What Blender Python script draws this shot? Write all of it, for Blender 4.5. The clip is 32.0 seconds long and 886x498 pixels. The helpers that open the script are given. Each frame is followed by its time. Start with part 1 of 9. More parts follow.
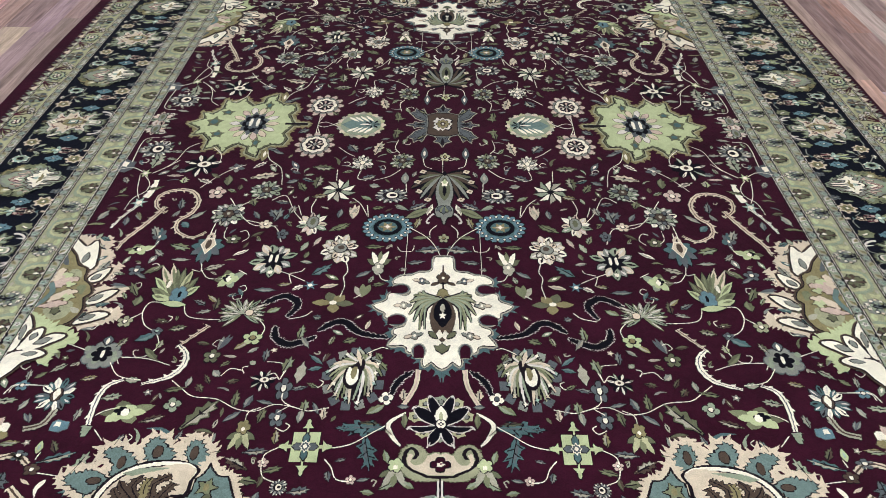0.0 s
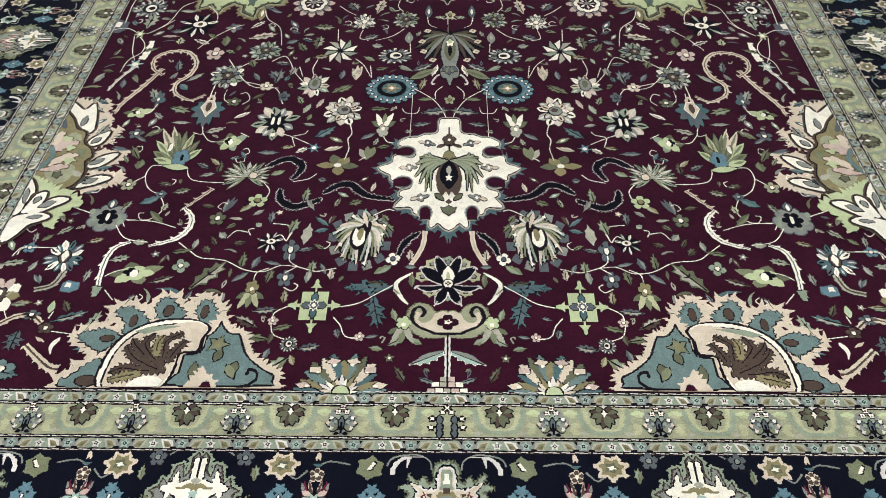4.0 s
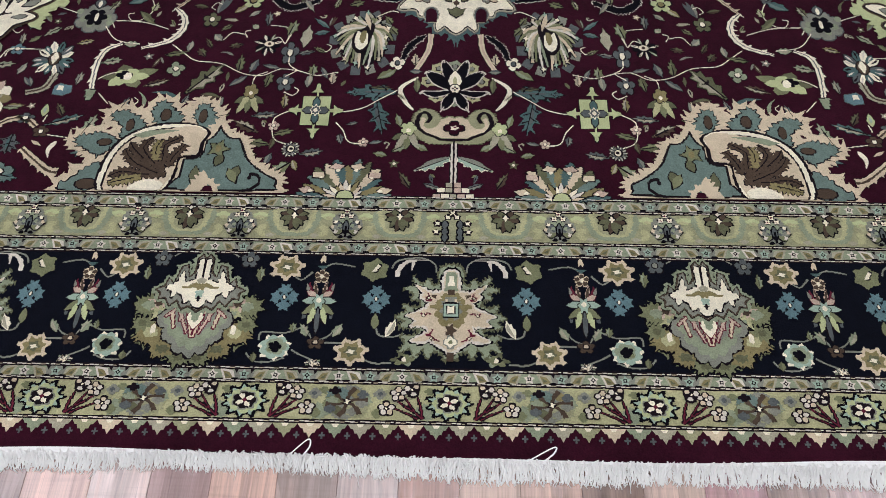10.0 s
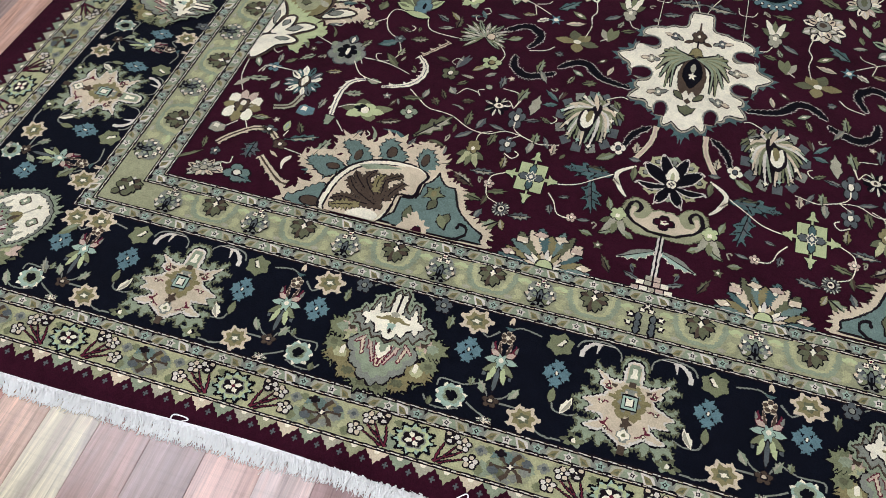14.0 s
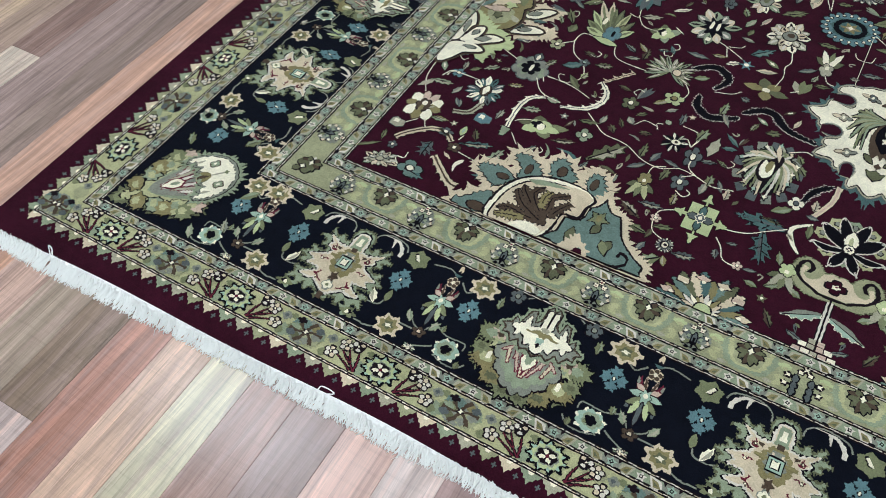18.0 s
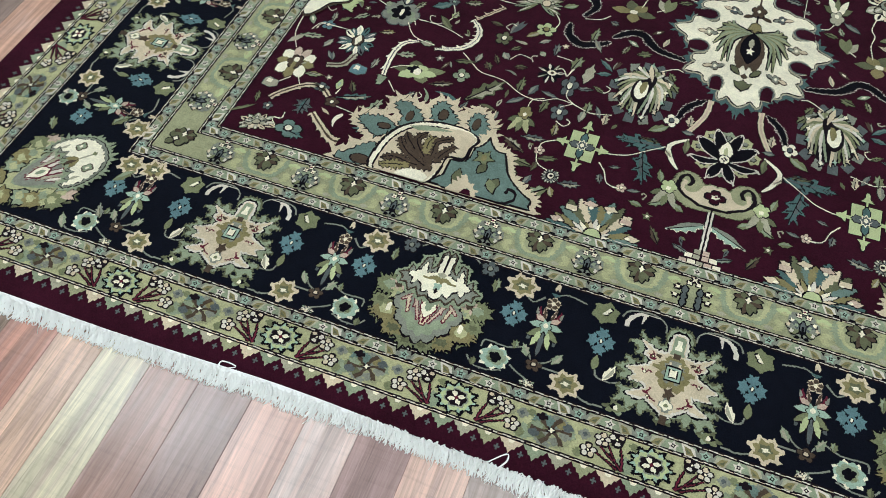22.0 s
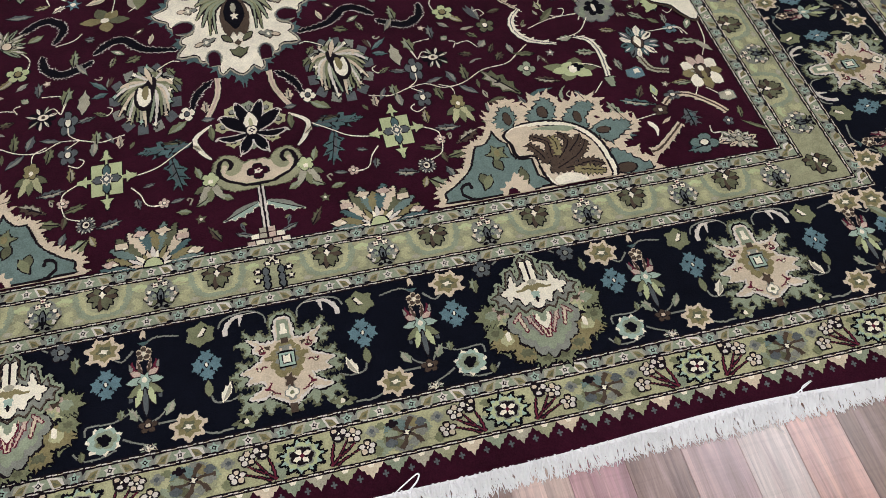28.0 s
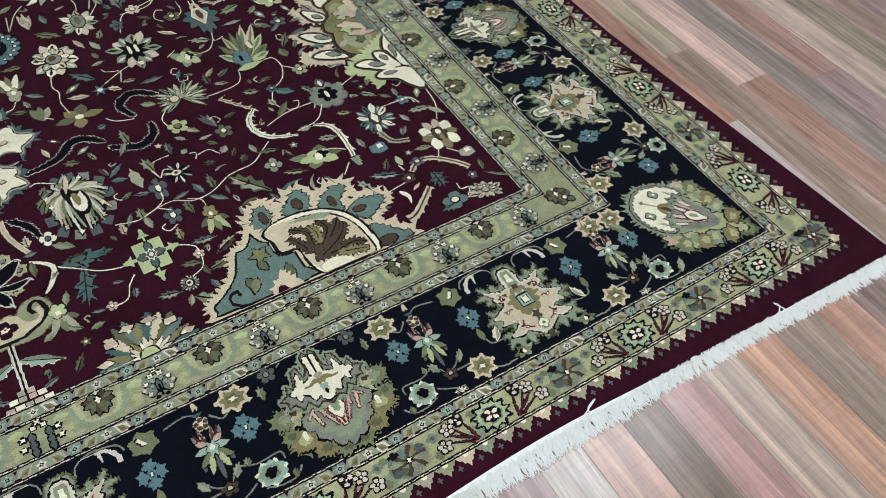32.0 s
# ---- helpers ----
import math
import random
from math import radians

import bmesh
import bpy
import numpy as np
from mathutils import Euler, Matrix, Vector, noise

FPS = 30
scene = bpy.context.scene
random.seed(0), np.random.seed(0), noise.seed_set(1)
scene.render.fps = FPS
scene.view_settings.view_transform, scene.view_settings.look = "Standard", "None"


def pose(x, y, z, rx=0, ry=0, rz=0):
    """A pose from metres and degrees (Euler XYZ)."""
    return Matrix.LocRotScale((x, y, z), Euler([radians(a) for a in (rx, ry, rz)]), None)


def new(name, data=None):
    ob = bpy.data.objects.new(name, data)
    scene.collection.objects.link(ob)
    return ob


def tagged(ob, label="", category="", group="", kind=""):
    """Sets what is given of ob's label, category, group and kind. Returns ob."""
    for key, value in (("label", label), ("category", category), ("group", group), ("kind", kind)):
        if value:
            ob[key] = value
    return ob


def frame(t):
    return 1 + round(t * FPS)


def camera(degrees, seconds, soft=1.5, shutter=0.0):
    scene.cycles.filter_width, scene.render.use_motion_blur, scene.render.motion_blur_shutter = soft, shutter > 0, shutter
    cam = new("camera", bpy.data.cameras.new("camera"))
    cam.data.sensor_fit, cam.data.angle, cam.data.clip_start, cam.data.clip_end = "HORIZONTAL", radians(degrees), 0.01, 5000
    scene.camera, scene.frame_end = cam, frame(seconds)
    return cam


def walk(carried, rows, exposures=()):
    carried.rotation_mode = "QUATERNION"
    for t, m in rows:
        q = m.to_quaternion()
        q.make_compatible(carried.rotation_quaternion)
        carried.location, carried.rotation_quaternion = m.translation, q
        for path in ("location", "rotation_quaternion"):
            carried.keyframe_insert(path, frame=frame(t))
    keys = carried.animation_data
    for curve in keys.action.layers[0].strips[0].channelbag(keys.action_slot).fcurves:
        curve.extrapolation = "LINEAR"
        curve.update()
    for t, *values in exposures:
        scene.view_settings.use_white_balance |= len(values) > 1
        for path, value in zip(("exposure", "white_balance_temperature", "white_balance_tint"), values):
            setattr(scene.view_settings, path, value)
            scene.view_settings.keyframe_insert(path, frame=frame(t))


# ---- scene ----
EXPOSURES = [(0.0, 0.0, 6200, 14), (5.0, 0.0, 6150, 14), (7.0, 0.0, 6100, 15), (9.0, -0.1, 6100, 16), (10.0, -0.56, 6450, 16), (12.0, -0.46, 6450, 17), (14.5, -0.42, 6250, 13), (17.0, -0.38, 6150, 7), (19.0, -0.38, 6050, 2),
             (21.0, -0.4, 6100, 0), (22.0, -0.38, 6250, 2), (23.0, -0.36, 6350, 7), (25.0, -0.43, 6650, 11), (28.0, -0.53, 6550, 17), (30.0, -0.44, 6450, 17), (31.0, -0.4, 6250, 10), (32.0, -0.38, 6200, 5)]
cam = camera(57.91, 32.0, soft=0.7)
ROWS = [  # seconds, x, y, z, yaw, pitch, roll
    (0.0, 0.0105, -2.4053, 1.3374, 0.56, -37.64, -0.20),
    (0.5, 0.0085, -2.4008, 1.3309, 0.45, -38.97, -0.13),
    (1.0, 0.0073, -2.3976, 1.3239, 0.55, -40.52, 0.10),
    (1.5, 0.0092, -2.3950, 1.3183, 0.49, -41.98, 0.04),
    (2.0, 0.0079, -2.3941, 1.3138, 0.57, -43.17, 0.00),
    (2.5, 0.0079, -2.3998, 1.3120, 0.68, -43.88, 0.05),
    (3.0, 0.0048, -2.4040, 1.3107, 0.59, -44.64, -0.13),
    (3.5, 0.0044, -2.4080, 1.3041, 0.57, -45.53, 0.04),
    (5.5, 0.0060, -2.4114, 1.2821, 0.63, -49.59, 0.32),
    (6.0, 0.0063, -2.4144, 1.2785, 0.77, -50.46, 0.36),
    (6.5, 0.0065, -2.4187, 1.2707, 0.77, -51.28, 0.34),
    (7.0, 0.0046, -2.4182, 1.2623, 0.62, -52.40, 0.31),
    (7.5, 0.0063, -2.4157, 1.2544, 0.63, -53.76, 0.39),
    (8.0, 0.0076, -2.4171, 1.2445, 0.75, -55.07, 0.38),
    (8.5, 0.0098, -2.4211, 1.2383, 0.73, -56.32, 0.40),
    (9.0, 0.0106, -2.4314, 1.2329, 0.68, -57.29, 0.61),
    (9.5, 0.0107, -2.4351, 1.2272, 0.76, -58.22, 0.57),
    (10.0, 0.0068, -2.4292, 1.2272, 1.23, -58.22, 0.32),
    (10.5, -0.0067, -2.4248, 1.2317, 2.85, -57.48, 0.13),
    (11.0, -0.0244, -2.4253, 1.2378, 5.20, -56.70, 0.03),
    (11.5, -0.0399, -2.4293, 1.2365, 7.38, -55.83, -0.25),
    (12.0, -0.0541, -2.4270, 1.2446, 9.28, -55.28, -0.57),
    (12.5, -0.0671, -2.4295, 1.2497, 11.55, -54.70, -0.45),
    (13.0, -0.0800, -2.4406, 1.2517, 13.84, -54.13, -0.09),
    (13.5, -0.0952, -2.4476, 1.2582, 15.65, -53.90, 0.46),
    (14.0, -0.1082, -2.4485, 1.2588, 17.41, -53.80, 0.75),
    (14.5, -0.1224, -2.4570, 1.2502, 19.38, -53.59, 0.79),
    (16.5, -0.1614, -2.4860, 1.2639, 26.59, -52.53, 1.11),
    (17.0, -0.1700, -2.4956, 1.2670, 28.06, -52.26, 1.21),
    (17.5, -0.1733, -2.5001, 1.2664, 29.20, -52.08, 1.37),
    (18.0, -0.1795, -2.5048, 1.2657, 30.11, -52.12, 1.33),
    (18.5, -0.1858, -2.5050, 1.2690, 30.74, -52.36, 1.37),
    (19.0, -0.1834, -2.5035, 1.2676, 30.81, -52.39, 1.39),
    (19.5, -0.1791, -2.5006, 1.2676, 30.18, -52.65, 1.48),
    (20.0, -0.1724, -2.5003, 1.2665, 28.73, -53.03, 1.47),
    (20.5, -0.1646, -2.4980, 1.2618, 26.99, -53.42, 1.31),
    (21.0, -0.1560, -2.4959, 1.2555, 25.12, -54.00, 1.09),
    (21.5, -0.1489, -2.4906, 1.2537, 23.14, -54.90, 0.90),
    (22.0, -0.1395, -2.4825, 1.2493, 20.79, -55.54, 0.67),
    (22.5, -0.1203, -2.4723, 1.2471, 18.47, -56.06, 0.53),
    (23.0, -0.1096, -2.4652, 1.2406, 15.87, -56.66, 0.29),
    (23.5, -0.0906, -2.4581, 1.2385, 12.43, -57.25, 0.15),
    (24.0, -0.0706, -2.4546, 1.2344, 9.17, -57.58, -0.05),
    (24.5, -0.0451, -2.4508, 1.2195, 6.34, -57.54, -0.00),
    (25.0, -0.0217, -2.4430, 1.2180, 3.44, -57.79, -0.22),
    (25.5, 0.0021, -2.4411, 1.2175, 0.55, -57.78, -0.29),
    (27.5, 0.0669, -2.4090, 1.2196, -11.19, -57.47, -1.03),
    (28.0, 0.0841, -2.4014, 1.2170, -13.85, -56.98, -1.41),
    (28.5, 0.0967, -2.3984, 1.2164, -16.32, -56.22, -1.93),
    (29.0, 0.1094, -2.3973, 1.2154, -18.66, -55.32, -2.28),
    (29.5, 0.1197, -2.4019, 1.2243, -20.94, -54.01, -2.61),
    (30.0, 0.1339, -2.4057, 1.2345, -23.45, -53.06, -3.04),
    (30.5, 0.1475, -2.4041, 1.2409, -26.29, -52.65, -3.60),
    (31.0, 0.1619, -2.4096, 1.2447, -28.86, -52.19, -3.68),
    (31.5, 0.1735, -2.4146, 1.2476, -30.65, -51.75, -3.49),
    (32.0, 0.1814, -2.4221, 1.2486, -32.12, -51.20, -3.48),
]
walk(cam, [(t, pose(x, y, z, 90 + pitch, roll, yaw)) for t, x, y, z, yaw, pitch, roll in ROWS], EXPOSURES)


from mathutils import geometry

# ---- light: a closed showroom with ceiling panels ----
world = bpy.data.worlds.new("world")
world.use_nodes = True
world.node_tree.nodes["Background"].inputs[0].default_value = (0.8, 0.85, 0.9, 1)
world.node_tree.nodes["Background"].inputs[1].default_value = 0.2
scene.world = world
LAMP_WATTS = 19.5


# ---- materials ----
def nodes_of(name):
    m = bpy.data.materials.new(name)
    m.use_nodes = True
    nt = m.node_tree
    return m, nt, nt.nodes["Principled BSDF"]


def wool(name, rgb, fuzz=1.0, lift=0.0, blotch=0.25):
    """Knotted wool pile: colour that shifts in bands from dye lot to dye lot, knots, fibre relief and a soft sheen."""
    m, nt, b = nodes_of(name)
    N, L = nt.nodes, nt.links
    geo = N.new("ShaderNodeNewGeometry")
    # knots: a fine grid of small bumps
    fine = N.new("ShaderNodeTexNoise")
    fine.inputs["Scale"].default_value, fine.inputs["Detail"].default_value = 420, 2
    L.new(geo.outputs["Position"], fine.inputs["Vector"])
    mid = N.new("ShaderNodeTexNoise")
    mid.inputs["Scale"].default_value, mid.inputs["Detail"].default_value = 55, 3
    L.new(geo.outputs["Position"], mid.inputs["Vector"])
    # dye bands along the weft
    mp = N.new("ShaderNodeMapping")
    mp.inputs["Scale"].default_value = (0.9, 14, 1)
    L.new(geo.outputs["Position"], mp.inputs["Vector"])
    band = N.new("ShaderNodeTexNoise")
    band.inputs["Scale"].default_value, band.inputs["Detail"].default_value = 1.0, 4
    L.new(mp.outputs[0], band.inputs["Vector"])
    a1 = N.new("ShaderNodeMath"); a1.operation = "MULTIPLY_ADD"
    L.new(fine.outputs["Fac"], a1.inputs[0]); a1.inputs[1].default_value = 0.9 * fuzz; a1.inputs[2].default_value = lift + 0.45 * (1 - fuzz)
    a2 = N.new("ShaderNodeMath"); a2.operation = "MULTIPLY_ADD"
    L.new(mid.outputs["Fac"], a2.inputs[0]); a2.inputs[1].default_value = 0.5 * fuzz; L.new(a1.outputs[0], a2.inputs[2])
    a3 = N.new("ShaderNodeMath"); a3.operation = "MULTIPLY_ADD"
    L.new(band.outputs["Fac"], a3.inputs[0]); a3.inputs[1].default_value = 0.36; L.new(a2.outputs[0], a3.inputs[2])
    wear = N.new("ShaderNodeTexNoise")
    wear.inputs["Scale"].default_value, wear.inputs["Detail"].default_value = 9, 3
    L.new(geo.outputs["Position"], wear.inputs["Vector"])
    a4 = N.new("ShaderNodeMath"); a4.operation = "MULTIPLY_ADD"
    L.new(wear.outputs["Fac"], a4.inputs[0]); a4.inputs[1].default_value = blotch; L.new(a3.outputs[0], a4.inputs[2])
    a5 = N.new("ShaderNodeMath"); a5.operation = "SUBTRACT"
    L.new(a4.outputs[0], a5.inputs[0]); a5.inputs[1].default_value = blotch / 2
    mul = N.new("ShaderNodeMix"); mul.data_type = "RGBA"; mul.blend_type = "MULTIPLY"
    mul.inputs[0].default_value = 1
    mul.inputs[6].default_value = (*rgb, 1)
    L.new(a5.outputs[0], mul.inputs[7])
    L.new(mul.outputs[2], b.inputs["Base Color"])
    b.inputs["Roughness"].default_value = 0.92
    b.inputs["Specular IOR Level"].default_value = 0.06
    b.inputs["Sheen Weight"].default_value = 0.02
    b.inputs["Sheen Roughness"].default_value = 0.5
    bump = N.new("ShaderNodeBump")
    bump.inputs["Strength"].default_value, bump.inputs["Distance"].default_value = 0.55, 0.0016
    L.new(a2.outputs[0], bump.inputs["Height"])
    L.new(bump.outputs[0], b.inputs["Normal"])
    return m


def srgb(r, g, b):
    return tuple(((c / 255 + 0.055) / 1.055) ** 2.4 if c > 10 else c / 255 / 12.92 for c in (r, g, b))


PALETTE = dict(
    burgundy=(54, 16, 31), navy=(13, 16, 26), ivory=(247, 239, 212), beige=(217, 200, 170), rose=(206, 182, 162),
    olive=(104, 106, 80), moss=(128, 132, 98), lime=(190, 198, 148), sage=(150, 160, 132), teal=(82, 107, 105), slate=(95, 101, 100),
    aqua=(104, 134, 138), gold=(142, 132, 92), brown=(84, 70, 58), dark=(29, 22, 27), black=(14, 13, 20), grey=(140, 142, 128),
    guard=(164, 164, 128), guardlight=(186, 184, 140), stone=(177, 172, 148), wine=(104, 38, 54), mint=(164, 186, 166), thread=(222, 214, 198), seafoam=(112, 132, 123))
PALE = ("ivory", "thread", "mint", "lime", "beige")
WOOL = {k: wool("wool_" + k, srgb(*v), 0.7 if k in PALE else 1.0, 0.1 if k in PALE else 0.0, 0.9 if k == "burgundy" else 0.3) for k, v in PALETTE.items()}


def wood_material(joined=False):
    """Printed vinyl plank: each piece takes its own tone, with long grain, cathedral figure and saw marks."""
    m, nt, b = nodes_of("vinyl_plank_far" if joined else "vinyl_plank")
    N, L = nt.nodes, nt.links
    info = N.new("ShaderNodeObjectInfo")
    geo = N.new("ShaderNodeNewGeometry")
    chance = geo.outputs["Random Per Island"] if joined else info.outputs["Random"]
    ramp = N.new("ShaderNodeValToRGB")
    tones = [(0.0, (150, 122, 111)), (0.13, (188, 162, 148)), (0.26, (138, 121, 113)), (0.38, (202, 178, 164)), (0.5, (166, 136, 124)),
             (0.62, (158, 146, 140)), (0.74, (218, 205, 196)), (0.82, (148, 120, 110)), (0.92, (186, 172, 163)), (1.0, (176, 146, 133))]
    el = ramp.color_ramp.elements
    el[0].position, el[0].color = 0.0, (*srgb(*tones[0][1]), 1)
    el[1].position, el[1].color = 1.0, (*srgb(*tones[-1][1]), 1)
    for p, c in tones[1:-1]:
        e = el.new(p)
        e.color = (*srgb(*c), 1)
    ramp.color_ramp.interpolation = "CONSTANT"
    L.new(chance, ramp.inputs[0])
    tone = ramp.outputs[0] if joined else info.outputs["Color"]
    off = N.new("ShaderNodeVectorMath"); off.operation = "MULTIPLY_ADD"
    comb = N.new("ShaderNodeCombineXYZ")
    for i in range(3):
        L.new(chance, comb.inputs[i])
    L.new(comb.outputs[0], off.inputs[0]); off.inputs[1].default_value = (37, 91, 13)
    L.new(geo.outputs["Position"], off.inputs[2])
    def stretched(sx, sy):
        mp = N.new("ShaderNodeMapping")
        mp.inputs["Scale"].default_value = (sx, sy, 1)
        L.new(off.outputs[0], mp.inputs["Vector"])
        return mp.outputs[0]

    def noise(sx, sy, detail, distortion=0.0, rough=0.55):
        n = N.new("ShaderNodeTexNoise")
        n.inputs["Scale"].default_value, n.inputs["Detail"].default_value, n.inputs["Distortion"].default_value, n.inputs["Roughness"].default_value = 1.0, detail, distortion, rough
        L.new(stretched(sx, sy), n.inputs["Vector"])
        return n.outputs["Fac"]

    def ranged(a, lo, hi, to0, to1):
        n = N.new("ShaderNodeMapRange")
        L.new(a, n.inputs[0])
        n.inputs[1].default_value, n.inputs[2].default_value, n.inputs[3].default_value, n.inputs[4].default_value = lo, hi, to0, to1
        return n.outputs[0]

    def times(a, c):
        n = N.new("ShaderNodeMath"); n.operation = "MULTIPLY"
        L.new(a, n.inputs[0]); L.new(c, n.inputs[1])
        return n.outputs[0]

    fig = N.new("ShaderNodeTexWave"); fig.wave_type = "BANDS"; fig.bands_direction = "X"; fig.wave_profile = "SAW"
    fig.inputs["Scale"].default_value, fig.inputs["Distortion"].default_value, fig.inputs["Detail"].default_value, fig.inputs["Detail Scale"].default_value = 0.55, 16, 3, 0.7
    L.new(stretched(9, 0.9), fig.inputs["Vector"])
    v = ranged(noise(210, 3.2, 4, 0.5, 0.6), 0.32, 0.68, 0.92, 1.18)
    v = times(v, ranged(fig.outputs["Fac"], 0.0, 1.0, 0.86, 1.08))
    v = times(v, ranged(noise(26, 1.8, 6, 2.6, 0.7), 0.3, 0.7, 0.7, 1.26))
    v = times(v, ranged(noise(11, 1.1, 4, 1.6, 0.6), 0.34, 0.66, 0.86, 1.12))
    v = times(v, ranged(noise(9, 150, 2, 0.5), 0.5, 0.72, 1.0, 0.9))
    v = times(v, ranged(noise(120, 2.4, 4, 1.2, 0.6), 0.58, 0.68, 1.0, 0.78))
    knot = N.new("ShaderNodeTexVoronoi"); knot.feature = "F1"
    knot.inputs["Scale"].default_value = 1.0
    L.new(stretched(13, 2.1), knot.inputs["Vector"])
    v = times(v, ranged(knot.outputs["Distance"], 0.05, 0.16, 0.62, 1.0))
    grey = N.new("ShaderNodeMix"); grey.data_type = "RGBA"
    L.new(ranged(noise(15, 1.5, 6, 2.8, 0.65), 0.46, 0.66, 0.0, 0.55), grey.inputs[0])
    L.new(tone, grey.inputs[6])
    tint = N.new("ShaderNodeMix"); tint.data_type = "RGBA"
    L.new(ranged(noise(7, 0.9, 2), 0.4, 0.6, 0.0, 1.0), tint.inputs[0])
    tint.inputs[6].default_value, tint.inputs[7].default_value = (*srgb(162, 139, 134), 1), (*srgb(208, 176, 164), 1)
    L.new(tint.outputs[2], grey.inputs[7])
    mul = N.new("ShaderNodeMix"); mul.data_type = "RGBA"; mul.blend_type = "MULTIPLY"
    mul.inputs[0].default_value = 1
    L.new(grey.outputs[2], mul.inputs[6]); L.new(v, mul.inputs[7])
    L.new(mul.outputs[2], b.inputs["Base Color"])
    b.inputs["Roughness"].default_value = 0.24
    b.inputs["Specular IOR Level"].default_value = 0.5
    bump = N.new("ShaderNodeBump")
    bump.inputs["Strength"].default_value, bump.inputs["Distance"].default_value = 0.25, 0.0008
    L.new(v, bump.inputs["Height"]); L.new(bump.outputs[0], b.inputs["Normal"])
    return m


def plain(name, rgb, rough=0.8, scale=8.0, amount=0.15):
    m, nt, b = nodes_of(name)
    N, L = nt.nodes, nt.links
    geo = N.new("ShaderNodeNewGeometry")
    n = N.new("ShaderNodeTexNoise"); n.inputs["Scale"].default_value, n.inputs["Detail"].default_value = scale, 5
    L.new(geo.outputs["Position"], n.inputs["Vector"])
    r = N.new("ShaderNodeMath"); r.operation = "MULTIPLY_ADD"
    L.new(n.outputs["Fac"], r.inputs[0]); r.inputs[1].default_value = 2 * amount; r.inputs[2].default_value = 1 - amount
    mul = N.new("ShaderNodeMix"); mul.data_type = "RGBA"; mul.blend_type = "MULTIPLY"; mul.inputs[0].default_value = 1
    mul.inputs[6].default_value = (*rgb, 1); L.new(r.outputs[0], mul.inputs[7])
    L.new(mul.outputs[2], b.inputs["Base Color"]); b.inputs["Roughness"].default_value = rough
    return m


WOOD, WOOD_FAR = wood_material(), wood_material(True)
PAINT = plain("wall_paint", (0.72, 0.71, 0.68))
SUBFLOOR = plain("joint_dark", (0.05, 0.042, 0.038), 0.7)
COTTON = plain("fringe_cotton", (0.96, 0.96, 0.93), 0.9, 160.0, 0.04)
lamp_mat, _nt, _b = nodes_of("lamp_diffuser")
_b.inputs["Emission Color"].default_value = (0.92, 0.97, 1, 1)
_b.inputs["Emission Strength"].default_value = 3.0


# ---- building helpers ----
def link_mesh(name, verts, faces, mats, index=None, parent=None, label=""):
    me = bpy.data.meshes.new(name)
    me.from_pydata(verts, [], faces)
    for m in mats:
        me.materials.append(m)
    if index is not None:
        me.polygons.foreach_set("material_index", index)
    me.update()
    ob = new(name, me)
    if parent:
        ob.parent = parent
    if label:
        tagged(ob, label)
    return ob


def box(x0, y0, z0, x1, y1, z1):
    v = [(x, y, z) for z in (z0, z1) for x, y in ((x0, y0), (x1, y0), (x1, y1), (x0, y1))]
    f = [(3, 2, 1, 0), (4, 5, 6, 7), (0, 1, 5, 4), (1, 2, 6, 5), (2, 3, 7, 6), (3, 0, 4, 7)]
    return v, f


# ---- the room ----
ROOM_X, ROOM_Y0, ROOM_Y1, ROOM_Z = 4.6, -4.6, 5.4, 2.9
floor = tagged(link_mesh("floor", *box(-ROOM_X, ROOM_Y0, -0.08, ROOM_X, ROOM_Y1, -0.0035), [SUBFLOOR]),
               "wood-look vinyl plank floor in mixed brown and pink tones", "floor", kind="structure")
for nm, b in (("wall_north", (-ROOM_X, ROOM_Y1, 0, ROOM_X, ROOM_Y1 + 0.12, ROOM_Z)), ("wall_south", (-ROOM_X, ROOM_Y0 - 0.12, 0, ROOM_X, ROOM_Y0, ROOM_Z)),
              ("wall_east", (ROOM_X, ROOM_Y0 - 0.12, 0, ROOM_X + 0.12, ROOM_Y1 + 0.12, ROOM_Z)), ("wall_west", (-ROOM_X - 0.12, ROOM_Y0 - 0.12, 0, -ROOM_X, ROOM_Y1 + 0.12, ROOM_Z))):
    tagged(link_mesh(nm, *box(*b), [PAINT]), "plain off-white painted showroom wall", "wall", kind="structure")
tagged(link_mesh("ceiling", *box(-ROOM_X - 0.12, ROOM_Y0 - 0.12, ROOM_Z, ROOM_X + 0.12, ROOM_Y1 + 0.12, ROOM_Z + 0.1), [PAINT]),
       "plain off-white ceiling", "ceiling", kind="structure")
for px, py in [(x, y) for x in (-2.2, 0.0, 2.2) for y in (-3.4, -1.35, 2.1)]:
    body = tagged(link_mesh("ceiling_light", *box(px - 0.62, py - 0.32, ROOM_Z - 0.05, px + 0.62, py + 0.32, ROOM_Z - 0.002), [PAINT]),
                  "white recessed ceiling light panel, switched on", "ceiling light", "ceiling lights")
    part_ob = link_mesh("diffuser", *box(px - 0.58, py - 0.28, ROOM_Z - 0.056, px + 0.58, py + 0.28, ROOM_Z - 0.051), [lamp_mat], parent=body)
    ld = bpy.data.lights.new("ceiling_lamp", "AREA")
    ld.shape, ld.size, ld.size_y, ld.energy, ld.color = "RECTANGLE", 1.15, 0.55, LAMP_WATTS * (1.0 - 0.06 * px) * (1.05 if py > 0 else 1.3 if px else 0.85), (0.88, 0.94, 1.02)
    lo = new("ceiling_lamp", ld)
    lo.matrix_world = pose(px, py, ROOM_Z - 0.062)

